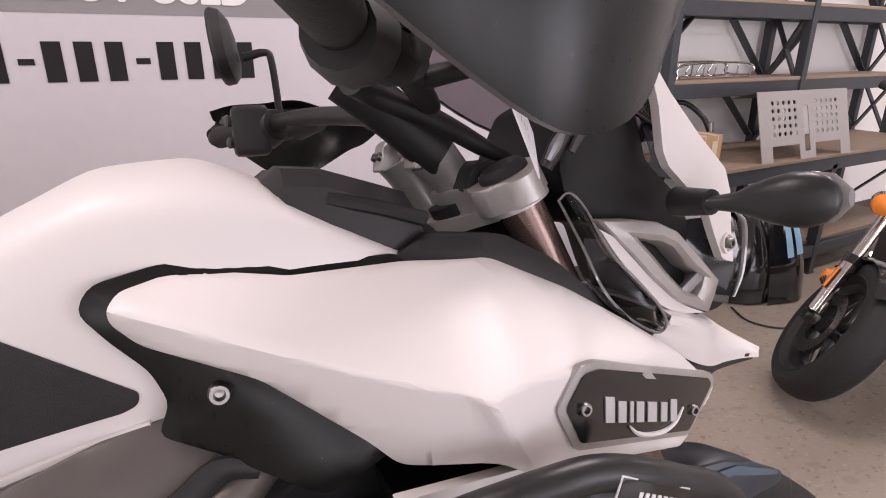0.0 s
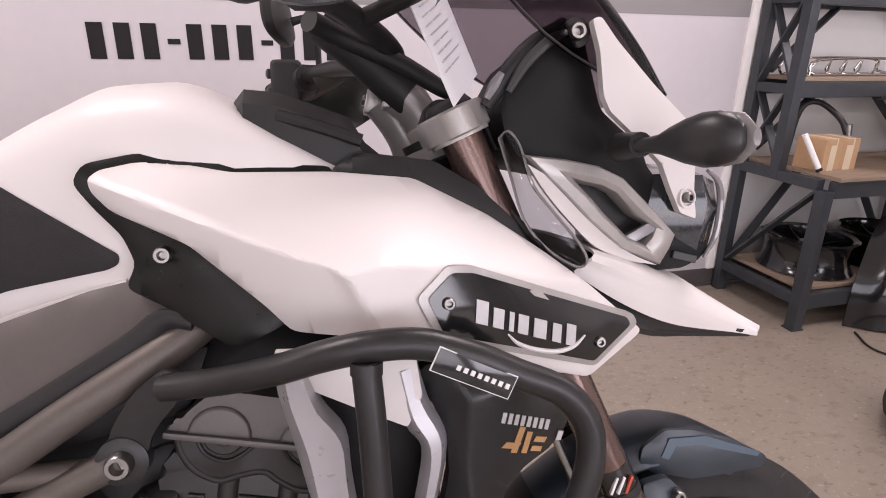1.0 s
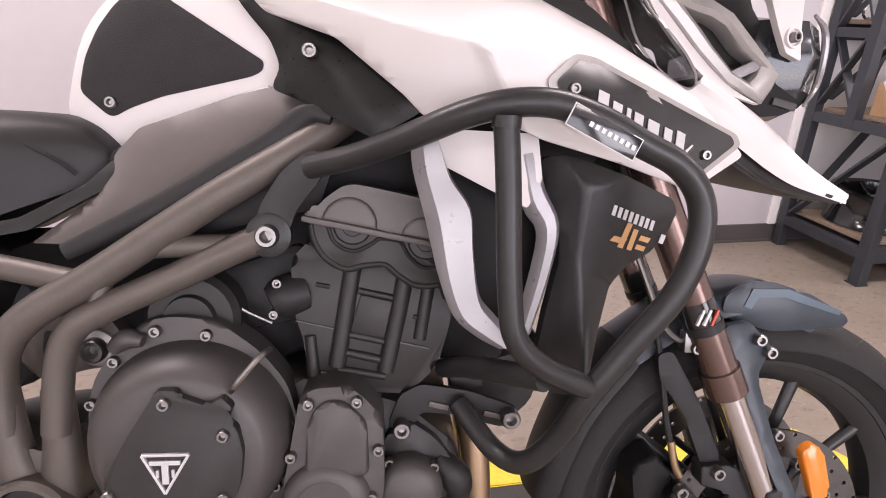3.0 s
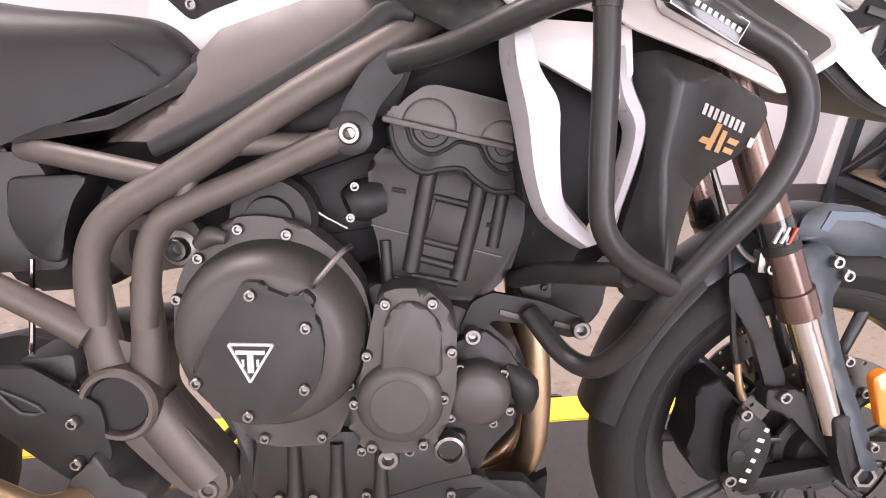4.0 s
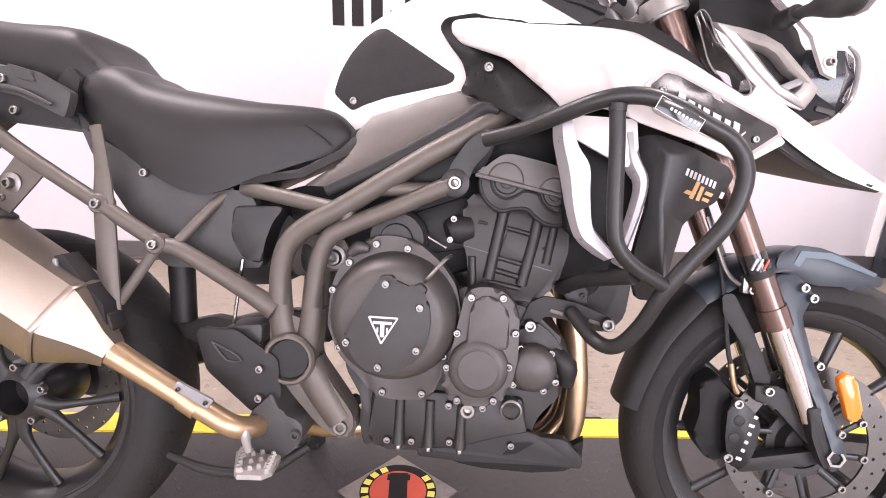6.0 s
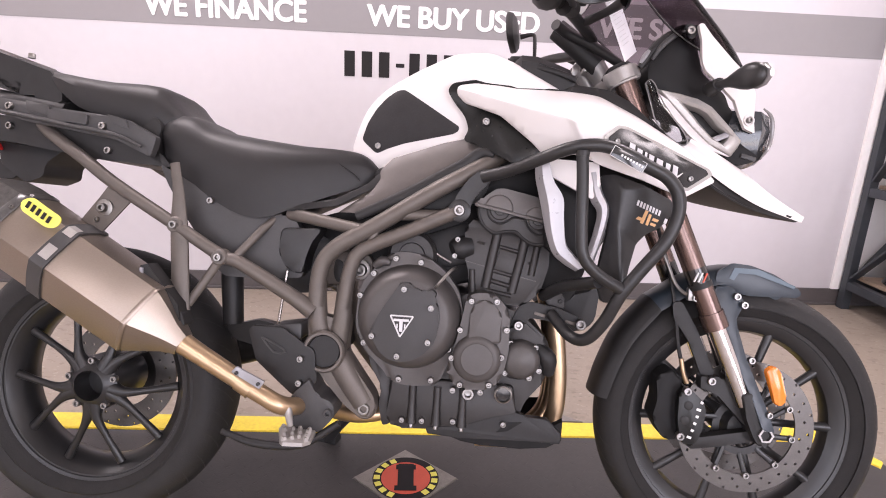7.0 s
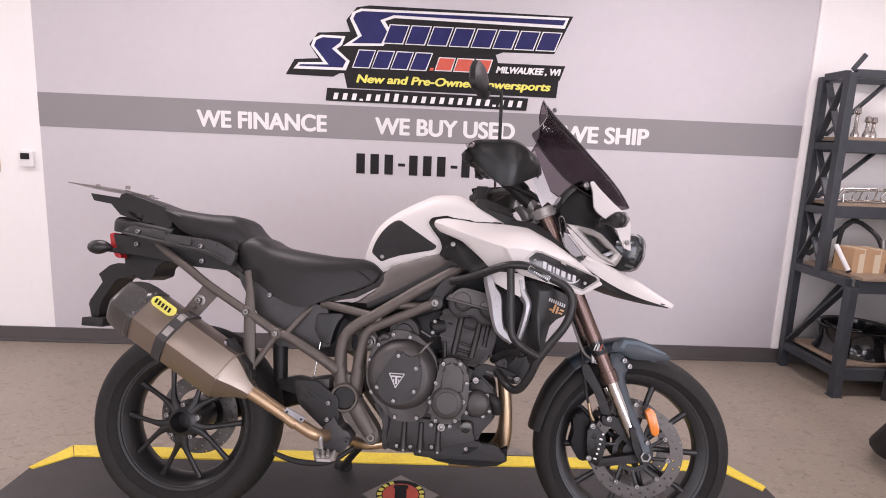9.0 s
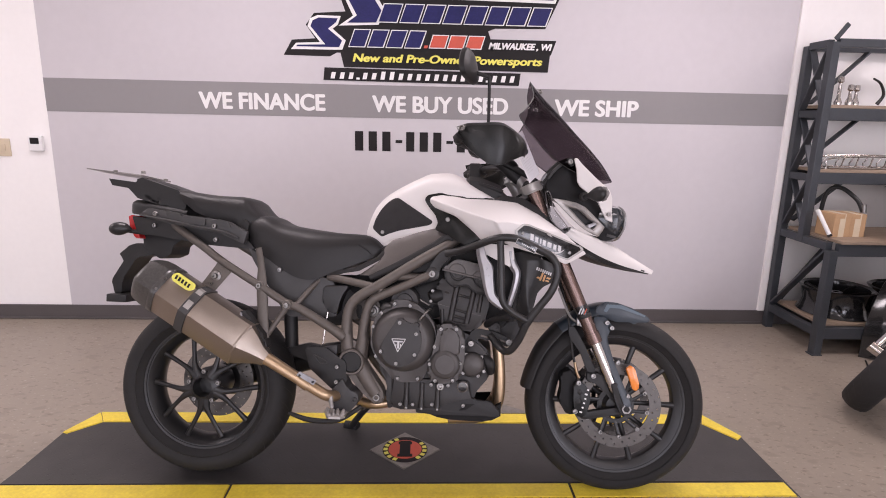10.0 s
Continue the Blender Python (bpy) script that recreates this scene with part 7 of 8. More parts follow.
for z in (1.185, 1.215):
    part("switch_button", lathe_bm([(0.008, 0), (0.008, 0.006), (0.005, 0.008), (0.001, 0.008)], axis_m(0.934, 0.265, z, (-1, -0.3, 0)), 14), DARKGREY, hb)
part("brake_reservoir", box_bm((1.02, -0.215, 1.222), (1.075, -0.160, 1.252), 0.006), BLACK, hb)
# hand guards
for sd in (1, -1):
    st = ((0.915, 0.424, 1.247, 1.220), (0.950, 0.434, 1.257, 1.182), (1.000, 0.438, 1.259, 1.142), (1.030, 0.436, 1.262, 1.129), (1.062, 0.428, 1.260, 1.134), (1.098, 0.405, 1.243, 1.153), (1.122, 0.375, 1.230, 1.168), (1.134, 0.320, 1.228, 1.174), (1.137, 0.250, 1.227, 1.184))
    b = strip_bm([[(x - 0.004, -(l - 0.016) * sd, zt) for x, l, zt, zb in st], [(x, -l * sd, zt - 0.012) for x, l, zt, zb in st], [(x + 0.004, -(l + 0.004) * sd, zt * 0.45 + zb * 0.55) for x, l, zt, zb in st], [(x - 0.002, -(l - 0.012) * sd, zb) for x, l, zt, zb in st]], 0.005 * sd, 3)
    g = part("hand_guard", b, GUARD, bike, "black plastic hand guard")
    bolt(0.930, 1.238, 0, 0.010, g, (-0.2, -1 * sd, 0.1), y=-0.430 * sd)
    part("guard_mount", tube_bm([(0.915, -0.415 * sd, 1.206), (0.925, -0.425 * sd, 1.215)], 0.016, 1, 14), BLACK, g)
    part("guard_inner", tube_bm([(1.135, -0.255 * sd, 1.202), (1.115, -0.19 * sd, 1.204), (1.08, -0.13 * sd, 1.202)], [0.012, 0.009, 0.010], 3, 10), BLACK, g)
# mirrors
for sd, top, mz in ((1, 1.42, 1.45), (-1, 1.315, 1.325)):
    mr = part("mirror", tube_bm([(1.010, -0.315 * sd, 1.215), (1.008, -0.325 * sd, top - 0.01), (1.000, -0.328 * sd, top + 0.008), (0.965, -0.33 * sd, mz - 0.01)], [0.0055, 0.0055, 0.0055, 0.0075], 4, 10), BLACK, bike, "black oval rear-view mirror on a stem")
    rg = []
    for x, k in ((0.962, 0.35), (0.958, 0.72), (0.948, 0.95), (0.935, 1.0), (0.930, 0.95)):
        rg.append([(x - 0.12 * (k * 0.055 * math.sin(a)), -0.345 * sd + k * 0.075 * math.cos(a), mz + k * 0.055 * math.sin(a) - 0.012 * k * math.cos(2 * a)) for a in [i * math.tau / 28 for i in range(28)]])
    turn = Matrix.Translation((0.948, -0.345 * sd, mz)) @ Matrix.Rotation(radians(-16 if sd > 0 else -7), 4, "Z") @ Matrix.Translation((-0.948, 0.345 * sd, -mz))
    rg = [[tuple(turn @ Vector(p)) for p in r] for r in rg]
    part("shell", loft_bm(rg), BLACK, mr)
    q = rg[-1]
    cx = [sum(p[i] for p in q) / len(q) for i in range(3)]
    bm = bmesh.new()
    bm.faces.new([bm.verts.new((cx[0] - 0.0012 + 0.96 * (p[0] - cx[0]), cx[1] + 0.96 * (p[1] - cx[1]), cx[2] + 0.96 * (p[2] - cx[2]))) for p in q])
    bm.transform(Matrix.Translation((0, -0.0009 * sd, 0)))
    part("glass", bm, MIRROR, mr, smooth=False, normals=False)
# paper tag on the bar
PT = [(1.091, -0.205, 1.254), (1.130, -0.134, 1.298), (1.199, -0.109, 1.150), (1.160, -0.180, 1.106)]
tg = bmesh.new()
f = tg.faces.new([tg.verts.new(p) for p in PT])
r = bmesh.ops.extrude_face_region(tg, geom=[f])
for g in r["geom"]:
    if isinstance(g, bmesh.types.BMVert):
        g.co += Vector((-0.0010, 0.0008, -0.0003))
paper = tagged(part("sales_tag", tg, PAPER, None, smooth=False), "white paper sales tag with printed lines, hung on the handlebar", "paper tag")
paper.matrix_world = STANCE
A, B, C, D = (Vector(p) for p in PT)
for i in range(14):
    s = 0.10 + i * 0.055
    p0, p1 = A.lerp(D, s), B.lerp(C, s)
    for a, b in (((0.12, 0.30), (0.36, 0.62)) if i % 3 else ((0.15, 0.80),)) if i % 3 else ((0.15, 0.75),):
        part("print_line", beam_bm(p0.lerp(p1, a) + Vector((0.0012, -0.0009, 0.0004)), p0.lerp(p1, b) + Vector((0.0012, -0.0009, 0.0004)), 0.0013, 0.0004, 0, None, (0.77, -0.58, 0.26)), SILVERPRINT, paper, smooth=False)

# -- front fairing --
inner = part("fairing_shell", panel_bm(rounded([(1.222, 1.118), (1.260, 1.186), (1.290, 1.200), (1.318, 1.200), (1.345, 1.112), (1.406, 1.070), (1.425, 1.03), (1.462, 1.010), (1.474, 0.975), (1.452, 0.943), (1.416, 0.931), (1.395, 0.97), (1.372, 1.030), (1.247, 1.054), (1.228, 1.082)], 0.010), lambda x, z: 0.122 - max(0.0, x - 1.30) * 0.32, 0.20, 0.03, 0.006), DEEPBLACK, bike, "black inner fairing")
FP = [(1.314, 1.200), (1.325, 1.203), (1.346, 1.180), (1.396, 1.136), (1.448, 1.096), (1.458, 1.068), (1.458, 1.015), (1.462, 0.983), (1.438, 0.991), (1.423, 1.019), (1.409, 1.049), (1.375, 1.077), (1.338, 1.105), (1.329, 1.121), (1.324, 1.168)]


def FAF(x, z):
    return 0.153 - (x - 1.314) * 0.25


part("fairing_panel", panel_bm(rounded(FP, 0.004), FAF, 0.012, 0.03, 0.0025), WHITE, bike, "white fairing panel")
well = part("bolt_well", lathe_bm([(0.0125, -0.004), (0.0125, 0.0015), (0.010, 0.0015), (0.009, -0.002), (0.002, -0.003)], axis_m(1.445, -0.121, 1.009, (0.25, -1, 0)), 24), WHITE, bike)
bolt(1.445, 1.009, 0.123, 0.0065, to=(0.25, -1, 0))
b = panel_bm(rounded(FP, 0.006), FAF, 0.022, 0.04, 0.006)
for v in b.verts:
    v.co.y = -v.co.y
part("far_fairing_panel", b, WHITE, bike)
part("fairing_boss", tube_bm([(1.303, -0.10, 1.190), (1.303, -0.132, 1.190)], [0.018, 0.016], 1, 20), BLACK, bike)
bolt(1.303, 1.190, 0.134, 0.0095)
part("headlamp", loft_bm([[(x, y * w, zc + dz * h) for y, dz in ((-1, 0.2), (-0.9, 0.8), (-0.4, 1), (0.4, 1), (0.9, 0.8), (1, 0.2), (0.8, -0.7), (0.3, -1), (-0.3, -1), (-0.8, -0.7))] for x, w, zc, h in ((1.38, 0.070, 0.985, 0.062), (1.44, 0.094, 0.985, 0.066), (1.482, 0.104, 0.982, 0.066), (1.506, 0.088, 0.982, 0.056), (1.518, 0.055, 0.984, 0.040))]), LENS, bike, "glossy headlamp lens")
part("lamp_rim", tube_bm([(1.484, -0.100, 1.040), (1.504, -0.092, 1.026), (1.512, -0.086, 1.000), (1.508, -0.084, 0.960), (1.490, -0.088, 0.932)], [0.002, 0.004, 0.0045, 0.004, 0.002], 4, 8), LAMPCLEAR, bike)
part("lamp_bracket", block_bm(rounded([(1.395, 0.955), (1.452, 0.968), (1.500, 0.948), (1.490, 0.932), (1.463, 0.920), (1.425, 0.918)], 0.006), -0.07, 0.085, 0.005), DEEPBLACK, bike)
part("lamp_vane", beam_bm((1.448, -0.087, 0.938), (1.480, -0.087, 0.930), 0.010, 0.006, 0.002, None, (0, 1, 0)), DARKGREY, bike)
for sd in (1, -1):
    rings = []
    for f, hh, dd, dz in ((0.0, 0.010, 0.012, 0), (0.14, 0.010, 0.011, 0), (0.28, 0.013, 0.011, 0), (0.40, 0.020, 0.012, 0.001), (0.54, 0.027, 0.014, 0.001), (0.70, 0.032, 0.016, 0.001), (0.84, 0.0315, 0.015, 0.001), (0.95, 0.026, 0.012, 0.001), (1.02, 0.016, 0.008, 0.001), (1.045, 0.006, 0.003, 0.001)):
        c = Vector((1.352 + 0.042 * f, -(0.178 + 0.102 * f) * sd, 1.066 + dz))
        rings.append([c + Vector((dd * math.cos(a) * 0.95, dd * math.cos(a) * 0.25 * sd, 0.80 * hh * (abs(math.sin(a)) ** 0.8) * (1 if math.sin(a) > 0 else -1))) for a in [k * math.tau / 24 for k in range(24)]])
    ind = part("front_indicator", loft_bm(rings), SATIN, bike, "black front indicator on a short stalk")
    c = [Vector((1.352 + 0.042 * f + 0.012, -(0.178 + 0.102 * f) * sd, 1.067)) for f in (0.46, 0.60, 0.78, 0.94, 1.055)]
    part("lens", loft_bm([[p + Vector((0.010 * k * math.cos(a), 0, hh * math.sin(a))) for a in [q * math.tau / 20 for q in range(20)]] for p, hh, k in zip(c, (0.011, 0.0205, 0.025, 0.022, 0.008), (0.5, 0.6, 0.6, 0.6, 0.4))]), LAMPCLEAR, ind, "clear indicator lens")
    part("indicator_boss", tube_bm([(1.352, -0.14 * sd, 1.067), (1.352, -0.186 * sd, 1.067)], [0.016, 0.013], 1, 16), BLACK, ind)
bolt(1.357, 1.066, 0.189, 0.008)
# silver vent frame round a dark opening
def VF(x, z):
    return 0.150 - (x - 1.236) * 0.18


VO = [(1.240, 1.060), (1.288, 1.055), (1.330, 1.047), (1.362, 1.033), (1.399, 1.000), (1.435, 0.965), (1.427, 0.949), (1.414, 0.931), (1.361, 0.953), (1.317, 0.989), (1.288, 1.017), (1.262, 1.040)]
VI = [(1.300, 1.033), (1.314, 1.028), (1.334, 1.024), (1.351, 1.016), (1.377, 0.991), (1.404, 0.976), (1.399, 0.965), (1.390, 0.957), (1.367, 0.968), (1.340, 0.993), (1.324, 1.010), (1.308, 1.025)]
bm = bmesh.new()
loops = []
for grow, lift in ((0.0, -0.016), (0.0, 0.0), (0.10, 0.004), (0.62, 0.007), (0.90, 0.003), (1.0, -0.004), (1.0, -0.024)):
    ring = []
    for (x1, z1), (x2, z2) in zip(VO, VI):
        x, z = x1 + (x2 - x1) * grow, z1 + (z2 - z1) * grow
        ring.append(bm.verts.new((x, -VF(x, z) - lift, z)))
    loops.append(ring)
for a, b in zip(loops, loops[1:]):
    for k in range(len(a)):
        bm.faces.new((a[k], a[(k + 1) % len(a)], b[(k + 1) % len(b)], b[k]))
part("vent_frame", bm, ALU, bike, "silver vent frame")
part("vent_bar", beam_bm((1.368, -0.124, 0.961), (1.408, -0.116, 0.979), 0.013, 0.008, 0.002, None, (0, 1, 0)), SILVER, bike)
part("vent_core", panel_bm(rounded([(1.275, 1.045), (1.36, 1.03), (1.425, 0.965), (1.41, 0.94), (1.30, 1.0)], 0.006), VF, 0.01, 0.03, 0.0, -0.026), BLACK, bike)
part("beak_shoulder", strip_bm([
    [(1.243, -0.150, 1.050), (1.262, -0.152, 1.020), (1.288, -0.150, 0.990), (1.322, -0.148, 0.958), (1.372, -0.128, 0.938)],
    [(1.262, -0.146, 1.040), (1.290, -0.140, 1.014), (1.320, -0.134, 0.986), (1.364, -0.126, 0.952), (1.412, -0.116, 0.930)]], 0.008), WHITE, bike, "white strip under the vent frame")
# beak
bk = [[(1.290, -0.164, 0.936), (1.300, -0.166, 0.944), (1.311, -0.160, 0.958)],
      [(1.345, -0.148, 0.902), (1.358, -0.145, 0.918), (1.372, -0.128, 0.938)],
      [(1.400, -0.122, 0.874), (1.418, -0.115, 0.893), (1.436, -0.090, 0.914)],
      [(1.455, -0.088, 0.852), (1.470, -0.080, 0.876), (1.482, -0.055, 0.898)],
      [(1.520, -0.046, 0.832), (1.535, -0.040, 0.848), (1.545, -0.026, 0.862)],
      [(1.590, -0.016, 0.815), (1.598, -0.013, 0.821), (1.602, -0.008, 0.828)],
      [(1.634, -0.004, 0.804), (1.636, -0.003, 0.806), (1.637, -0.001, 0.808)]]
full = [[*r, (r[2][0] + 0.004, 0.0, r[2][2] + 0.006), *mirrored(r)[::-1]] for r in bk]
part("beak", patch_bm(full, 0.004, 4, (0, 0, -1)), WHITE, bike, "white pointed beak under the headlamp")
low = [[(1.225, -0.148, 1.000), (1.24, -0.158, 0.975), (1.252, -0.162, 0.962)], [(1.292, -0.155, 0.930), (1.290, -0.160, 0.915), (1.300, -0.155, 0.905)], [(1.395, -0.118, 0.872), (1.380, -0.128, 0.862), (1.385, -0.120, 0.850)], [(1.515, -0.044, 0.832), (1.505, -0.045, 0.824), (1.505, -0.042, 0.818)], [(1.63, -0.003, 0.804), (1.625, -0.004, 0.802), (1.62, -0.004, 0.800)]]
part("beak_underside", patch_bm([[*r, (r[2][0], 0.0, r[2][2] - 0.003 * (4 - i)), *mirrored(r)[::-1]] for i, r in enumerate(low)], 0.004, 4, (0, 0, 1)), BLACK, bike, "black beak underside")
# clear air deflector
part("air_deflector", patch_bm([[(1.222, -0.112, 1.078), (1.228, -0.120, 1.088), (1.238, -0.128, 1.078)], [(1.228, -0.140, 1.035), (1.236, -0.158, 1.032), (1.244, -0.160, 1.028)], [(1.236, -0.160, 0.992), (1.250, -0.176, 0.996), (1.262, -0.176, 1.002)], [(1.258, -0.168, 0.962), (1.270, -0.180, 0.966), (1.284, -0.180, 0.972)], [(1.290, -0.168, 0.942), (1.297, -0.175, 0.944), (1.303, -0.172, 0.950)]], 0.002, 4), CLEAR, bike, "clear plastic air deflector")
part("deflector_edge", tube_bm([(1.222, -0.112, 1.080), (1.230, -0.121, 1.087), (1.240, -0.132, 1.07), (1.246, -0.160, 1.028), (1.262, -0.178, 1.0), (1.286, -0.182, 0.970), (1.300, -0.174, 0.948), (1.290, -0.170, 0.941), (1.258, -0.170, 0.961), (1.236, -0.161, 0.991), (1.228, -0.141, 1.034), (1.222, -0.112, 1.080)], 0.0016, 4, 6), LAMPCLEAR, bike)
# windscreen
scr = []
for (xc, zc, xs, zs, ls) in ((1.160, 1.505, 1.158, 1.480, 0.085), (1.205, 1.455, 1.165, 1.415, 0.135), (1.275, 1.382, 1.130, 1.350, 0.205), (1.34, 1.312, 1.118, 1.328, 0.205), (1.395, 1.255, 1.182, 1.252, 0.180), (1.445, 1.195, 1.262, 1.184, 0.150), (1.478, 1.140, 1.365, 1.135, 0.122)):
    row = []
    for k in (-1, -0.72, -0.36, 0, 0.36, 0.72, 1):
        a = abs(k) ** 2
        row.append((xc + (xs - xc) * a ** 0.9, ls * k, zc + (zs - zc) * a ** 0.9))
    scr.append(row)
part("windscreen", patch_bm(scr, 0.003, 4, (-0.7, 0, -0.7)), SMOKED, bike, "dark smoked windscreen")
part("screen_edge", tube_bm([r[0] for r in scr[::-1]] + [scr[0][3]] + [r[-1] for r in scr], 0.0015, 3, 6), SATIN, bike)
for sd in (1, -1):
    bolt(1.19, 1.44, 0, 0.007, to=(-0.5, -sd, 0.5), y=-0.125 * sd)

# ---- steel shelf unit with a bench ----
shelf = tagged(new("shelf_unit"), "black steel storage rack with wooden shelves and a deep bench", "shelf unit")
SX0, SX1, SYB, SYU, SYF = 3.335, 5.75, 1.965, 1.70, 1.385


def steel(name, a, b, w=0.05, d=0.05, label="", up=(0, 0, 1)):
    return part(name, beam_bm(a, b, w, d, 0.003, None, up), SHELFSTEEL, shelf, label, smooth=False)


for x in (SX0 + 0.025, 4.52, SX1 - 0.025):
    steel("post", (x, SYB - 0.025, 0), (x, SYB - 0.025, 1.97))
    steel("post", (x, SYU, 0.70), (x, SYU, 1.97), 0.05, 0.055)
    steel("leg", (x, SYF + 0.03, 0.0), (x, SYF + 0.03, 0.695), 0.05, 0.06)
    part("foot", box_bm((x - 0.035, SYF - 0.003, 0), (x + 0.035, SYF + 0.065, 0.008), 0.002), SHELFSTEEL, shelf, smooth=False)
    for z in (0.15, 0.715):
        steel("side_rail", (x, SYB - 0.05, z), (x, SYF + 0.06, z), 0.045, 0.05)
    for z in (1.12, 1.53, 1.965):
        steel("side_rail", (x, SYB - 0.05, z), (x, SYU + 0.025, z), 0.04, 0.045)
    # crossed braces on the end frames
    for z0, z1 in ((0.78, 1.10), (1.15, 1.51), (1.56, 1.94)):
        steel("brace", (x, SYB - 0.05, z0), (x, SYU + 0.03, z1), 0.012, 0.045, "", (1, 0, 0))
        steel("brace", (x + 0.013, SYB - 0.05, z1), (x + 0.013, SYU + 0.03, z0), 0.012, 0.045, "", (1, 0, 0))
    steel("brace", (x, SYF + 0.06, 0.69), (x, SYB - 0.06, 0.20), 0.014, 0.05, "", (1, 0, 0))
for z, y in ((0.15, SYF + 0.025), (0.70, SYF + 0.02), (1.12, SYU), (1.53, SYU), (1.965, SYU), (1.965, SYB - 0.02), (1.53, SYB - 0.02), (1.12, SYB - 0.02), (0.15, SYB - 0.02)):
    steel("rail", (SX0 + 0.05, y, z), (SX1 - 0.05, y, z), 0.04, 0.075 if z < 1.9 else 0.05)
for z, y0 in ((0.192, SYF), (0.744, SYF - 0.01), (1.162, SYU - 0.02), (1.572, SYU - 0.02)):
    part("board", box_bm((SX0 + 0.055, y0 + 0.05 if z < 0.7 else y0, z - 0.004), (SX1 - 0.055, SYB - 0.05, z + 0.016), 0.003), WOOD, shelf, "worn wooden shelf board", smooth=False)
for x0, x1 in ((SX0 + 0.05, 4.5), (4.54, SX1 - 0.05)):
    for z0, z1 in ((0.80, 1.10), (1.19, 1.50), (1.60, 1.94), (0.22, 0.70)):
        xm = (x0 + x1) / 2
        steel("back_brace", (x0 + 0.03, SYB - 0.035, z0), (xm - 0.18, SYB - 0.035, z1), 0.012, 0.05, "", (0, 1, 0))
        steel("back_brace", (x1 - 0.03, SYB - 0.035, z0), (xm + 0.18, SYB - 0.035, z1), 0.012, 0.05, "", (0, 1, 0))
steel("corner_hook", (SX0 + 0.03, SYU, 1.985), (SX0 + 0.10, SYU, 2.08), 0.01, 0.03)

# things on the shelves
def carton(x, y, z, w, d, h, rz, label):
    ob = tagged(part("carton", box_bm((-w / 2, -d / 2, 0), (w / 2, d / 2, h), 0.003), CARD, None, smooth=False), label, "box", "cartons on the bench")
    part("flap", box_bm((-w / 2 + 0.002, -d / 2 - 0.002, h - 0.03), (w * 0.1, -d / 2, h - 0.002), 0.0005), CARD, ob, smooth=False)
    part("tape", box_bm((-0.02, -d / 2 - 0.001, 0.0), (0.02, d / 2 + 0.001, h + 0.001), 0.0), BEIGE, ob, smooth=False)
    ob.matrix_world = pose(x, y, z, 0, 0, rz)
    return ob


BZ = 0.760
carton(3.475, 1.60, BZ, 0.115, 0.15, 0.15, 6, "small brown cardboard carton on the bench")
carton(3.595, 1.61, BZ, 0.105, 0.15, 0.147, -3, "small brown cardboard carton beside another one")
tube = tagged(part("poster_tube", tube_bm([(3.395, 1.50, BZ + 0.012), (3.33, 1.56, BZ + 0.17)], 0.013, 1, 14), WHITEPRINT), "white tube leaning beside the cartons", "tube")
part("cap", tube_bm([(3.397, 1.498, BZ + 0.008), (3.392, 1.503, BZ + 0.02)], 0.0145, 1, 14), INK, tube)
handle = tagged(part("bent_bar", tube_bm([(3.56, 1.86, BZ), (3.57, 1.84, 1.0), (3.63, 1.80, 1.05), (3.70, 1.72, 0.98), (3.73, 1.68, BZ + 0.14)], [0.014, 0.014, 0.014, 0.014, 0.016], 5, 12), SATIN), "bent black handlebar with a silver end behind the cartons", "handlebar")
part("end", tube_bm([(3.728, 1.684, 0.95), (3.731, 1.679, BZ + 0.137)], 0.017, 1, 12), STEEL, handle)
# perforated silver guard: a folded plate on two feet
gp = tagged(new("perforated_guard"), "folded silver metal guard plate with rows of holes", "metal guard")
gp.matrix_world = pose(3.80, 1.388, BZ, -16, 0, -2)
W_, H_ = 0.80, 0.375


def perforated_bm(w, h, nx, nz, r, hole, gap, y=0.0):
    """A plate of square cells in the x-z plane: some bored with round holes, some left out."""
    bm = bmesh.new()
    v = {(i, j): bm.verts.new((w * i / nx, y, h * j / nz)) for i in range(nx + 1) for j in range(nz + 1)}
    for i in range(nx):
        for j in range(nz):
            if gap(i, j):
                continue
            q = [v[i, j], v[i + 1, j], v[i + 1, j + 1], v[i, j + 1]]
            if hole(i, j):
                mid = (q[0].co + q[2].co) / 2
                o = [bm.verts.new(mid + (p - mid).normalized() * r) for k in range(4) for p in (q[k].co, (q[k].co + q[(k + 1) % 4].co) / 2)]
                for k in range(4):
                    bm.faces.new((q[k], q[(k + 1) % 4], o[(2 * k + 2) % 8], o[2 * k + 1], o[2 * k]))
            else:
                bm.faces.new(q)
    for u in [u for u in bm.verts if not u.link_faces]:
        bm.verts.remove(u)
    e = bmesh.ops.extrude_face_region(bm, geom=bm.faces[:])
    for g in e["geom"]:
        if isinstance(g, bmesh.types.BMVert):
            g.co.y += 0.004
    return bm


bm = perforated_bm(W_, H_, 17, 9, 0.0125, lambda i, j: 3 <= j <= 7 and (2 <= i <= 6 or 10 <= i <= 14), lambda i, j: (j < 2 and not (i < 2 or i > 14 or 6 < i < 10)) or (i == 8 and 0 < j < 7))
part("face", bm, ALU, gp, smooth=False)
part("top_flap", box_bm((0.0, 0.002, H_ - 0.003), (W_, 0.16, H_), 0.0), FRAME, gp, smooth=False)
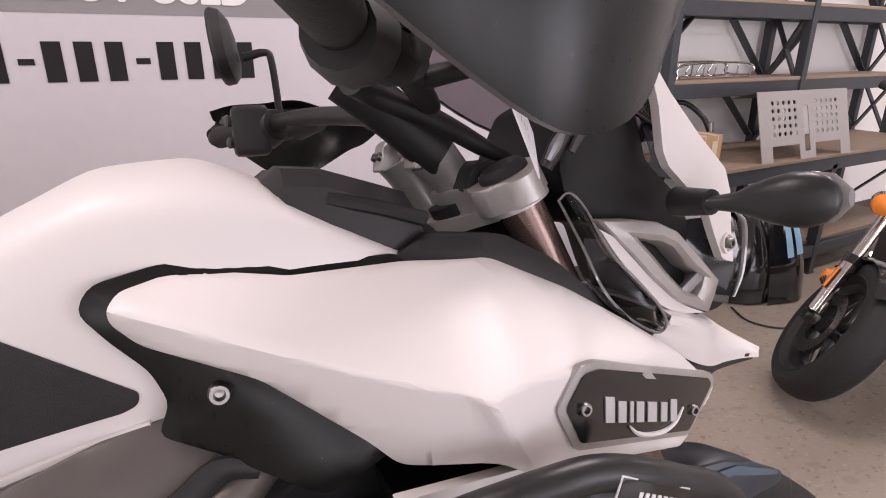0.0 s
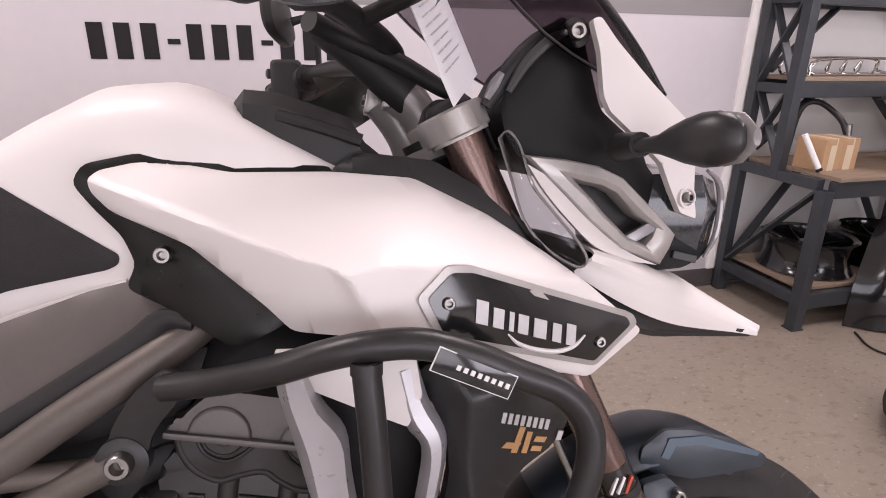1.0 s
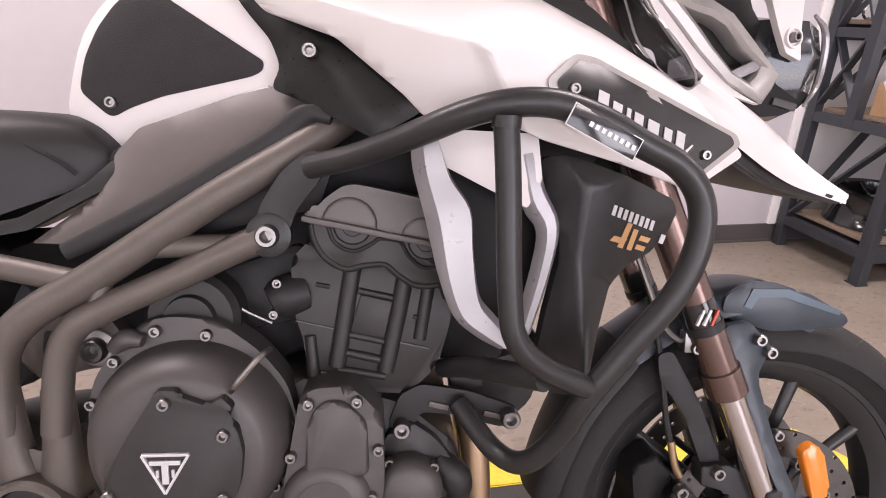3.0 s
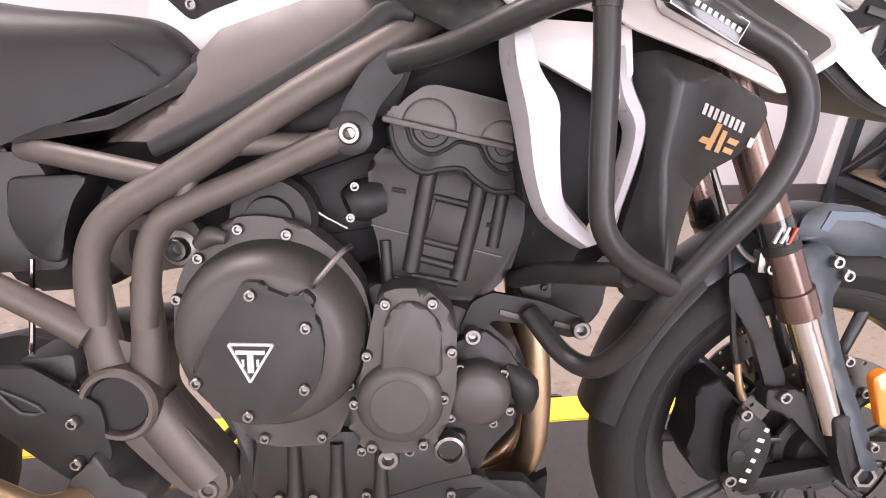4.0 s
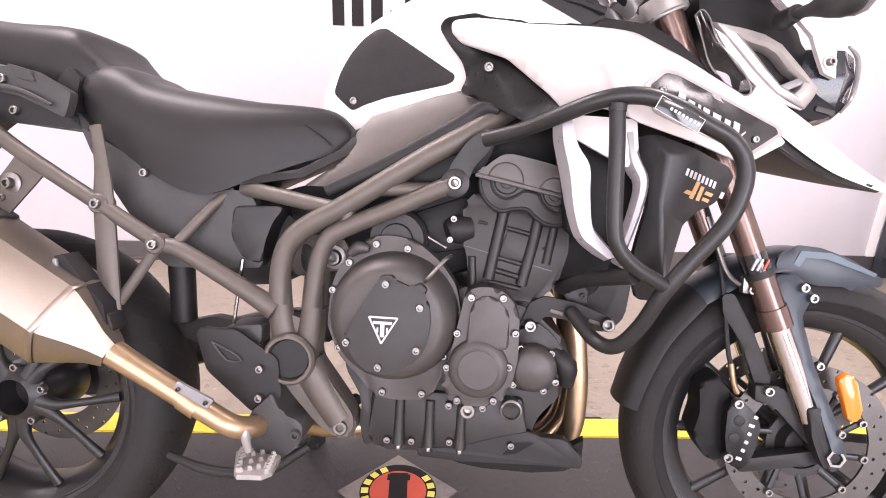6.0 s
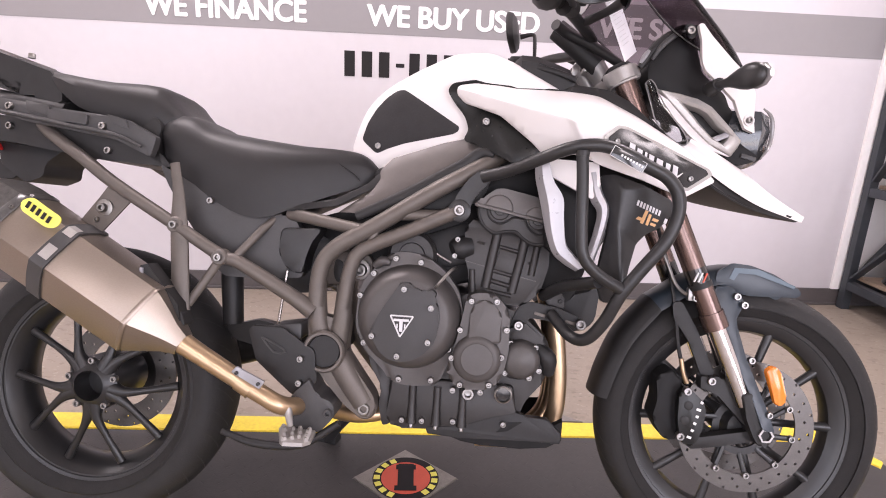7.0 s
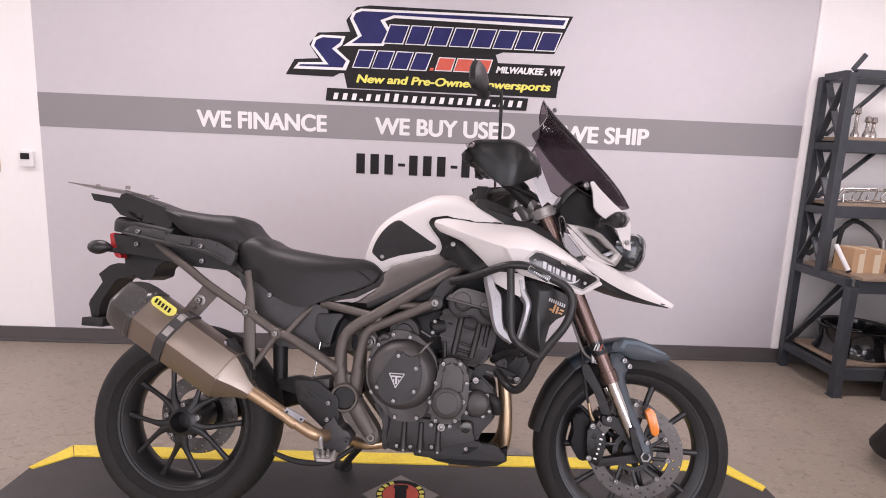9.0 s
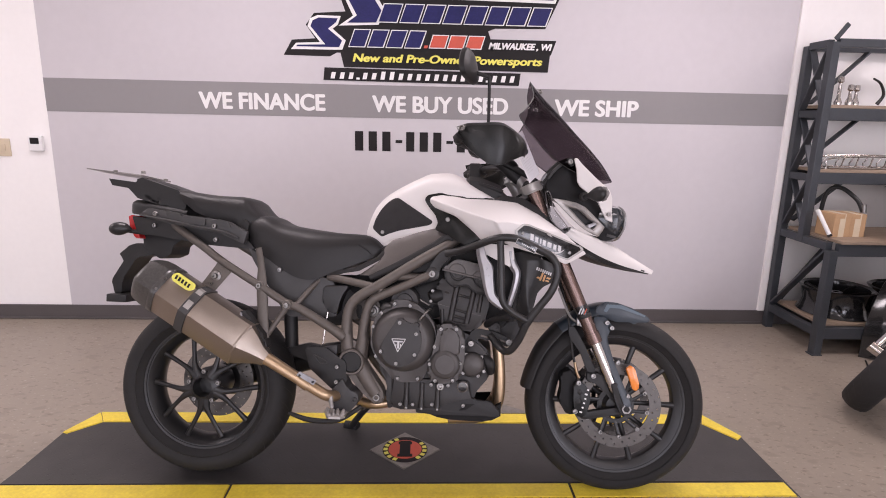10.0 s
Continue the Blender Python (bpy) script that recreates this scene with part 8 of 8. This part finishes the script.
# chrome luggage racks on the shelves
def luggage_rack(x, y, z, rz, label):
    rk = tagged(new("luggage_rack"), label, "luggage rack", "chrome racks")
    rk.matrix_world = pose(x, y, z, 0, 0, rz)
    part("rim", tube_bm([(0, 0, 0.006), (0.05, 0, 0.075), (0.60, 0, 0.08), (0.65, 0, 0.02), (0.65, 0.16, 0.02), (0.60, 0.16, 0.08), (0.05, 0.16, 0.075), (0, 0.16, 0.006), (0, 0, 0.006)], 0.006, 4, 8), CHROME, rk)
    for u in (0.12, 0.22, 0.32, 0.42, 0.52):
        part("rung", tube_bm([(u, 0, 0.075), (u - 0.03, 0.0, 0.012), (u - 0.03, 0.16, 0.012), (u, 0.16, 0.075)], 0.0045, 3, 8), CHROME, rk)
    part("base_rail", tube_bm([(0.02, 0.0, 0.008), (0.63, 0.0, 0.008)], 0.005, 1, 8), CHROME, rk)
    part("base_rail", tube_bm([(0.02, 0.16, 0.008), (0.63, 0.16, 0.008)], 0.005, 1, 8), CHROME, rk)
    return rk


luggage_rack(3.45, 1.72, 1.178, 2, "chrome tubular luggage rack on a shelf")
# chrome fittings on the top shelf
for k, (x, y) in enumerate(((3.50, 1.78), (3.56, 1.76), (3.63, 1.80))):
    ft = tagged(part("chrome_fitting", lathe_bm([(0.022, 0), (0.024, 0.02), (0.012, 0.05), (0.010, 0.09 + 0.05 * (k == 0)), (0.020, 0.10 + 0.05 * (k == 0)), (0.016, 0.13 + 0.05 * (k == 0)), (0.001, 0.135 + 0.05 * (k == 0))], Matrix.Translation((x, y, 1.588)), 18), CHROME), "small chrome fitting on the top shelf", "fitting", "chrome fittings")
    part("ring", lathe_bm([(0.016, -0.003), (0.018, 0), (0.016, 0.003), (0.013, 0)], Matrix.Translation((x, y, 1.61)), 14, closed=True), STEEL, ft)
lv = tagged(part("brake_lever", tube_bm([(3.78, 1.80, 1.60), (3.80, 1.78, 1.66), (3.76, 1.77, 1.73), (3.70, 1.76, 1.76)], [0.012, 0.010, 0.008, 0.006], 4, 10), GLOSS), "curved black lever on the top shelf", "lever")
spr = [(4.30 + 0.035 * math.cos(a), 1.80 + 0.035 * math.sin(a), 1.60 + a * 0.0035) for a in [i * 0.5 for i in range(80)]]
tagged(part("coil_spring", tube_bm(spr, 0.006, 1, 6), SATIN), "black coil spring standing on the top shelf", "spring")
# spare wheels lying on the lowest board
def spare(x, y, z, r, label):
    sw_ = tagged(new("spare_wheel"), label, "wheel rim", "spare rims")
    sw_.matrix_world = pose(x, y, z, 0, 0, 20)
    part("barrel", lathe_bm([(r, 0.0), (r + 0.012, 0.006), (r - 0.004, 0.03), (r - 0.016, 0.09), (r - 0.004, 0.15), (r + 0.012, 0.174), (r, 0.18), (r - 0.02, 0.17), (r - 0.035, 0.09), (r - 0.02, 0.01)], seg=48, closed=True), GLOSS, sw_)
    part("hub", lathe_bm([(0.05, 0.05), (0.055, 0.12), (0.04, 0.14), (0.02, 0.14), (0.018, 0.06)], seg=24, closed=True), GLOSS, sw_)
    for k in range(7):
        a = k * math.tau / 7
        part("spoke", tube_bm([(0.045 * math.cos(a), 0.045 * math.sin(a), 0.11), (0.6 * r * math.cos(a + 0.1), 0.6 * r * math.sin(a + 0.1), 0.14), ((r - 0.02) * math.cos(a), (r - 0.02) * math.sin(a), 0.155)], [0.018, 0.011, 0.013], 3, 8, None, 0.6), GLOSS, sw_)
    return sw_


spare(3.64, 1.68, 0.208, 0.215, "gloss black spare wheel rim lying flat on the lowest board")
spare(4.12, 1.66, 0.208, 0.215, "gloss black spare wheel rim lying flat beside the other")
# glossy black fairing parts leaning by the bench
for k, (x, y, s, tilt) in enumerate(((3.78, 1.30, 0.52, -10), (4.02, 1.22, 0.60, -14))):
    fp = tagged(part("fairing_part", patch_bm([[(-0.16 * s * 2, 0.02, 0.0), (0, -0.05, 0.0), (0.16 * s * 2, 0.02, 0.0)], [(-0.15 * s * 2, 0.0, 0.4 * s), (0, -0.07, 0.4 * s), (0.15 * s * 2, 0.0, 0.4 * s)], [(-0.09 * s * 2, 0.03, 0.8 * s), (0, -0.02, 0.85 * s), (0.09 * s * 2, 0.03, 0.8 * s)], [(-0.03 * s * 2, 0.06, 1.05 * s), (0, 0.04, 1.08 * s), (0.03 * s * 2, 0.06, 1.05 * s)]], 0.004, 5), GLOSS), "gloss black fairing part leaning against the bench", "fairing part", "loose fairing parts")
    # two pale blue strips lie on the second part's face
    if k == 1:
        for a, b in ((-0.13, -0.075), (-0.03, 0.025)):
            part("blue_strip", patch_bm([[(a * f, -0.026 - 0.045 * g, z), ((a + b) / 2 * f, -0.033 - 0.045 * g, z), (b * f, -0.030 - 0.045 * g, z)] for z, f, g in ((0.26, 1.0, 1.0), (0.36, 0.95, 0.85), (0.46, 0.75, 0.45), (0.55, 0.5, 0.1))], 0.002, 3), BLUESTRIP, fp, "pale blue strip on the fairing part")
    fp.matrix_world = pose(x, y, 0.004, tilt, 0, -20 + 25 * k)
cord = tagged(part("power_cord", tube_bm([(3.62, 1.30, 0.006), (3.55, 1.15, 0.006), (3.62, 1.02, 0.006), (3.80, 0.98, 0.006), (4.0, 1.05, 0.006)], 0.005, 5, 8), BLACK), "black cord lying on the floor", "cord")

# ---- second motorcycle: a black and chrome cruiser, its steering turned to the stand's side ----
cr = tagged(new("cruiser_motorcycle"), "black and chrome cruiser motorcycle with amber indicators, parked by the shelf", "motorcycle")
cr.matrix_world = pose(3.17, 0.63, 0.0, 0, 0, 182) @ pose(0, 0, 0, -9, 0, 0)
STEER = Matrix.Translation((0, 0, 0.302)) @ Matrix.Rotation(radians(38), 4, Vector((-0.574, 0, 0.819))) @ Matrix.Translation((0, 0, -0.302))


def steered(name, bm, material, label=""):
    """A part that turns with the fork."""
    ob = part(name, bm, material, cr, label)
    ob.matrix_basis = STEER
    return ob


CC = (0.0, 0.0, 0.302)
w2 = steered("front_wheel", rim_bm(0.205, 0.13, CC), RIM, "black cast wheel rim")
part("tyre", tyre_bm(0.302, 0.20, 0.14, CC), RUBBER, w2)
tagged(part("tread", grooves_bm(0.302, 0.14, CC, 30), BLACK, w2, normals=False), kind="stuff")
for k in range(7):
    a = k * math.tau / 7
    part("spoke", tube_bm([(0.03 * math.cos(a), 0, 0.302 + 0.03 * math.sin(a)), (0.18 * math.cos(a + 0.15), 0, 0.302 + 0.18 * math.sin(a + 0.15))], [0.016, 0.011], 1, 8), RIM, w2)
part("hub", lathe_bm([(0.035, -0.06), (0.04, 0), (0.035, 0.06), (0.002, 0.06)], axis_m(*CC), 20), RIM, w2)
part("brake_disc", disc_bm(0.085, 0.135, (0, -0.065, 0.302)), DISC, w2, "drilled steel brake disc")
for sd in (1, -1):
    fk = steered("fork", tube_bm([(-0.01, 0.105 * sd, 0.29), (-0.165, 0.105 * sd, 0.52)], [0.026, 0.030], 1, 18), CHROME, "chrome fork leg")
    part("stanchion", tube_bm([(-0.158, 0.105 * sd, 0.51), (-0.43, 0.105 * sd, 0.90)], 0.0215, 1, 18), CHROME, fk)
    part("axle_clamp", tube_bm([(0.0, 0.08 * sd, 0.302), (0.0, 0.135 * sd, 0.302)], 0.028, 1, 18), CHROME, fk)
    part("fork_collar", tube_bm([(-0.152, 0.105 * sd, 0.50), (-0.172, 0.105 * sd, 0.53)], 0.034, 1, 18), GLOSS, fk)
    part("reflector", block_bm(rounded([(-0.075, 0.40), (-0.062, 0.408), (-0.105, 0.49), (-0.12, 0.482)], 0.004), -0.135 * sd, -0.142 * sd, 0.002), AMBER, fk, "amber fork reflector")
    ic = steered("indicator", lathe_bm([(0.036, 0.0), (0.042, 0.02), (0.036, 0.038), (0.02, 0.046), (0.001, 0.048)], axis_m(-0.22, 0.17 * sd, 0.74, (1, 0, 0)), 24), AMBER, "round amber indicator")
    part("cup", lathe_bm([(0.038, 0.0), (0.036, -0.03), (0.02, -0.05), (0.001, -0.052)], axis_m(-0.22, 0.17 * sd, 0.74, (1, 0, 0)), 24), CHROME, ic)
    part("stalk", tube_bm([(-0.25, 0.17 * sd, 0.74), (-0.31, 0.10 * sd, 0.74)], 0.009, 1, 10), CHROME, ic)
    steered("grip", tube_bm([(-0.42, 0.26 * sd, 1.06), (-0.54, 0.40 * sd, 1.03)], 0.018, 2, 12), RUBBER)
    steered("mirror", tube_bm([(-0.45, 0.30 * sd, 1.07), (-0.43, 0.33 * sd, 1.23)], 0.006, 1, 8), CHROME)
    lamp = part("running_lamp", lathe_bm([(0.002, 0.0), (0.030, 0.002), (0.036, 0.02), (0.034, 0.055), (0.022, 0.072), (0.002, 0.078)], axis_m(-0.26, 0.19 * sd, 0.37, (-0.9, 0.4 * sd, 0.1)), 20), AMBER, cr, "amber bullet lamp on a chrome stalk")
    part("stalk", tube_bm([(-0.21, 0.17 * sd, 0.365), (-0.265, 0.195 * sd, 0.37)], [0.012, 0.030], 1, 12), CHROME, lamp)
steered("handlebar", tube_bm([(-0.42, -0.26, 1.06), (-0.36, -0.10, 1.04), (-0.34, 0, 0.96), (-0.36, 0.10, 1.04), (-0.42, 0.26, 1.06)], 0.0125, 4, 12), CHROME)
steered("headlamp", lathe_bm([(0.002, -0.09), (0.06, -0.075), (0.088, -0.02), (0.092, 0.03), (0.085, 0.04), (0.002, 0.05)], axis_m(-0.28, 0, 0.86, (1, 0, 0)), 32), CHROME, "round chrome headlamp")
steered("front_fender", patch_bm([[(0.325 * math.cos(radians(a)), u * 0.08, 0.302 + (0.325 - 0.03 * u * u) * math.sin(radians(a))) for u in (-1, -0.6, 0, 0.6, 1)] for a in (62, 80, 100, 130, 160)], 0.004, 4, (0, 0, -1)), GLOSS, "gloss black front fender")
for k in range(5):
    steered("fender_rivet", lathe_bm([(0.006, 0), (0.005, 0.004), (0.001, 0.005)], axis_m(0.325 * math.cos(radians(66 + 9 * k)) , 0.077, 0.290 + 0.296 * math.sin(radians(66 + 9 * k)), (0, 1, 0.3)), 10), CHROME)
part("fuel_tank", tube_bm([(-0.42, 0, 0.84), (-0.55, 0, 0.87), (-0.75, 0, 0.86), (-0.95, 0, 0.79)], [0.06, 0.13, 0.14, 0.06], 5, 24), GLOSS, cr)
part("engine", block_bm(rounded([(-0.45, 0.62), (-0.50, 0.25), (-0.95, 0.22), (-1.0, 0.45), (-0.80, 0.66)], 0.03), -0.16, 0.16, 0.02), ENGINEDARK, cr)
part("air_cover", lathe_bm([(0.085, 0), (0.085, 0.03), (0.06, 0.045), (0.002, 0.048)], axis_m(-0.70, 0.16, 0.55, (0, 1, 0)), 28), CHROME, cr)
part("frame_tube", tube_bm([(-0.33, 0, 0.86), (-0.42, 0, 0.55), (-0.48, 0, 0.22), (-1.0, 0, 0.20), (-1.2, 0, 0.5)], 0.02, 4, 12), GLOSS, cr)
part("seat", tube_bm([(-0.95, 0, 0.72), (-1.10, 0, 0.70), (-1.3, 0, 0.74)], [0.06, 0.13, 0.10], 4, 18), LEATHER, cr)
rw2 = part("rear_wheel", rim_bm(0.20, 0.15, (-1.58, 0, 0.31)), RIM, cr)
part("tyre", tyre_bm(0.31, 0.195, 0.15, (-1.58, 0, 0.31)), RUBBER, rw2)
part("rear_fender", patch_bm([[(-1.58 + 0.345 * math.cos(radians(a)), u * 0.085, 0.31 + (0.345 - 0.03 * u * u) * math.sin(radians(a))) for u in (-1, -0.6, 0, 0.6, 1)] for a in (25, 60, 95, 130, 165)], 0.004, 4, (0, 0, -1)), GLOSS, cr)
part("exhaust", tube_bm([(-0.55, -0.17, 0.45), (-0.65, -0.2, 0.22), (-1.0, -0.2, 0.2), (-1.7, -0.2, 0.24)], [0.02, 0.025, 0.035, 0.04], 5, 16), CHROME, cr)
part("side_stand", tube_bm([(-0.85, 0.15, 0.24), (-0.80, 0.26, 0.035)], 0.012, 1, 10), CHROME, cr)
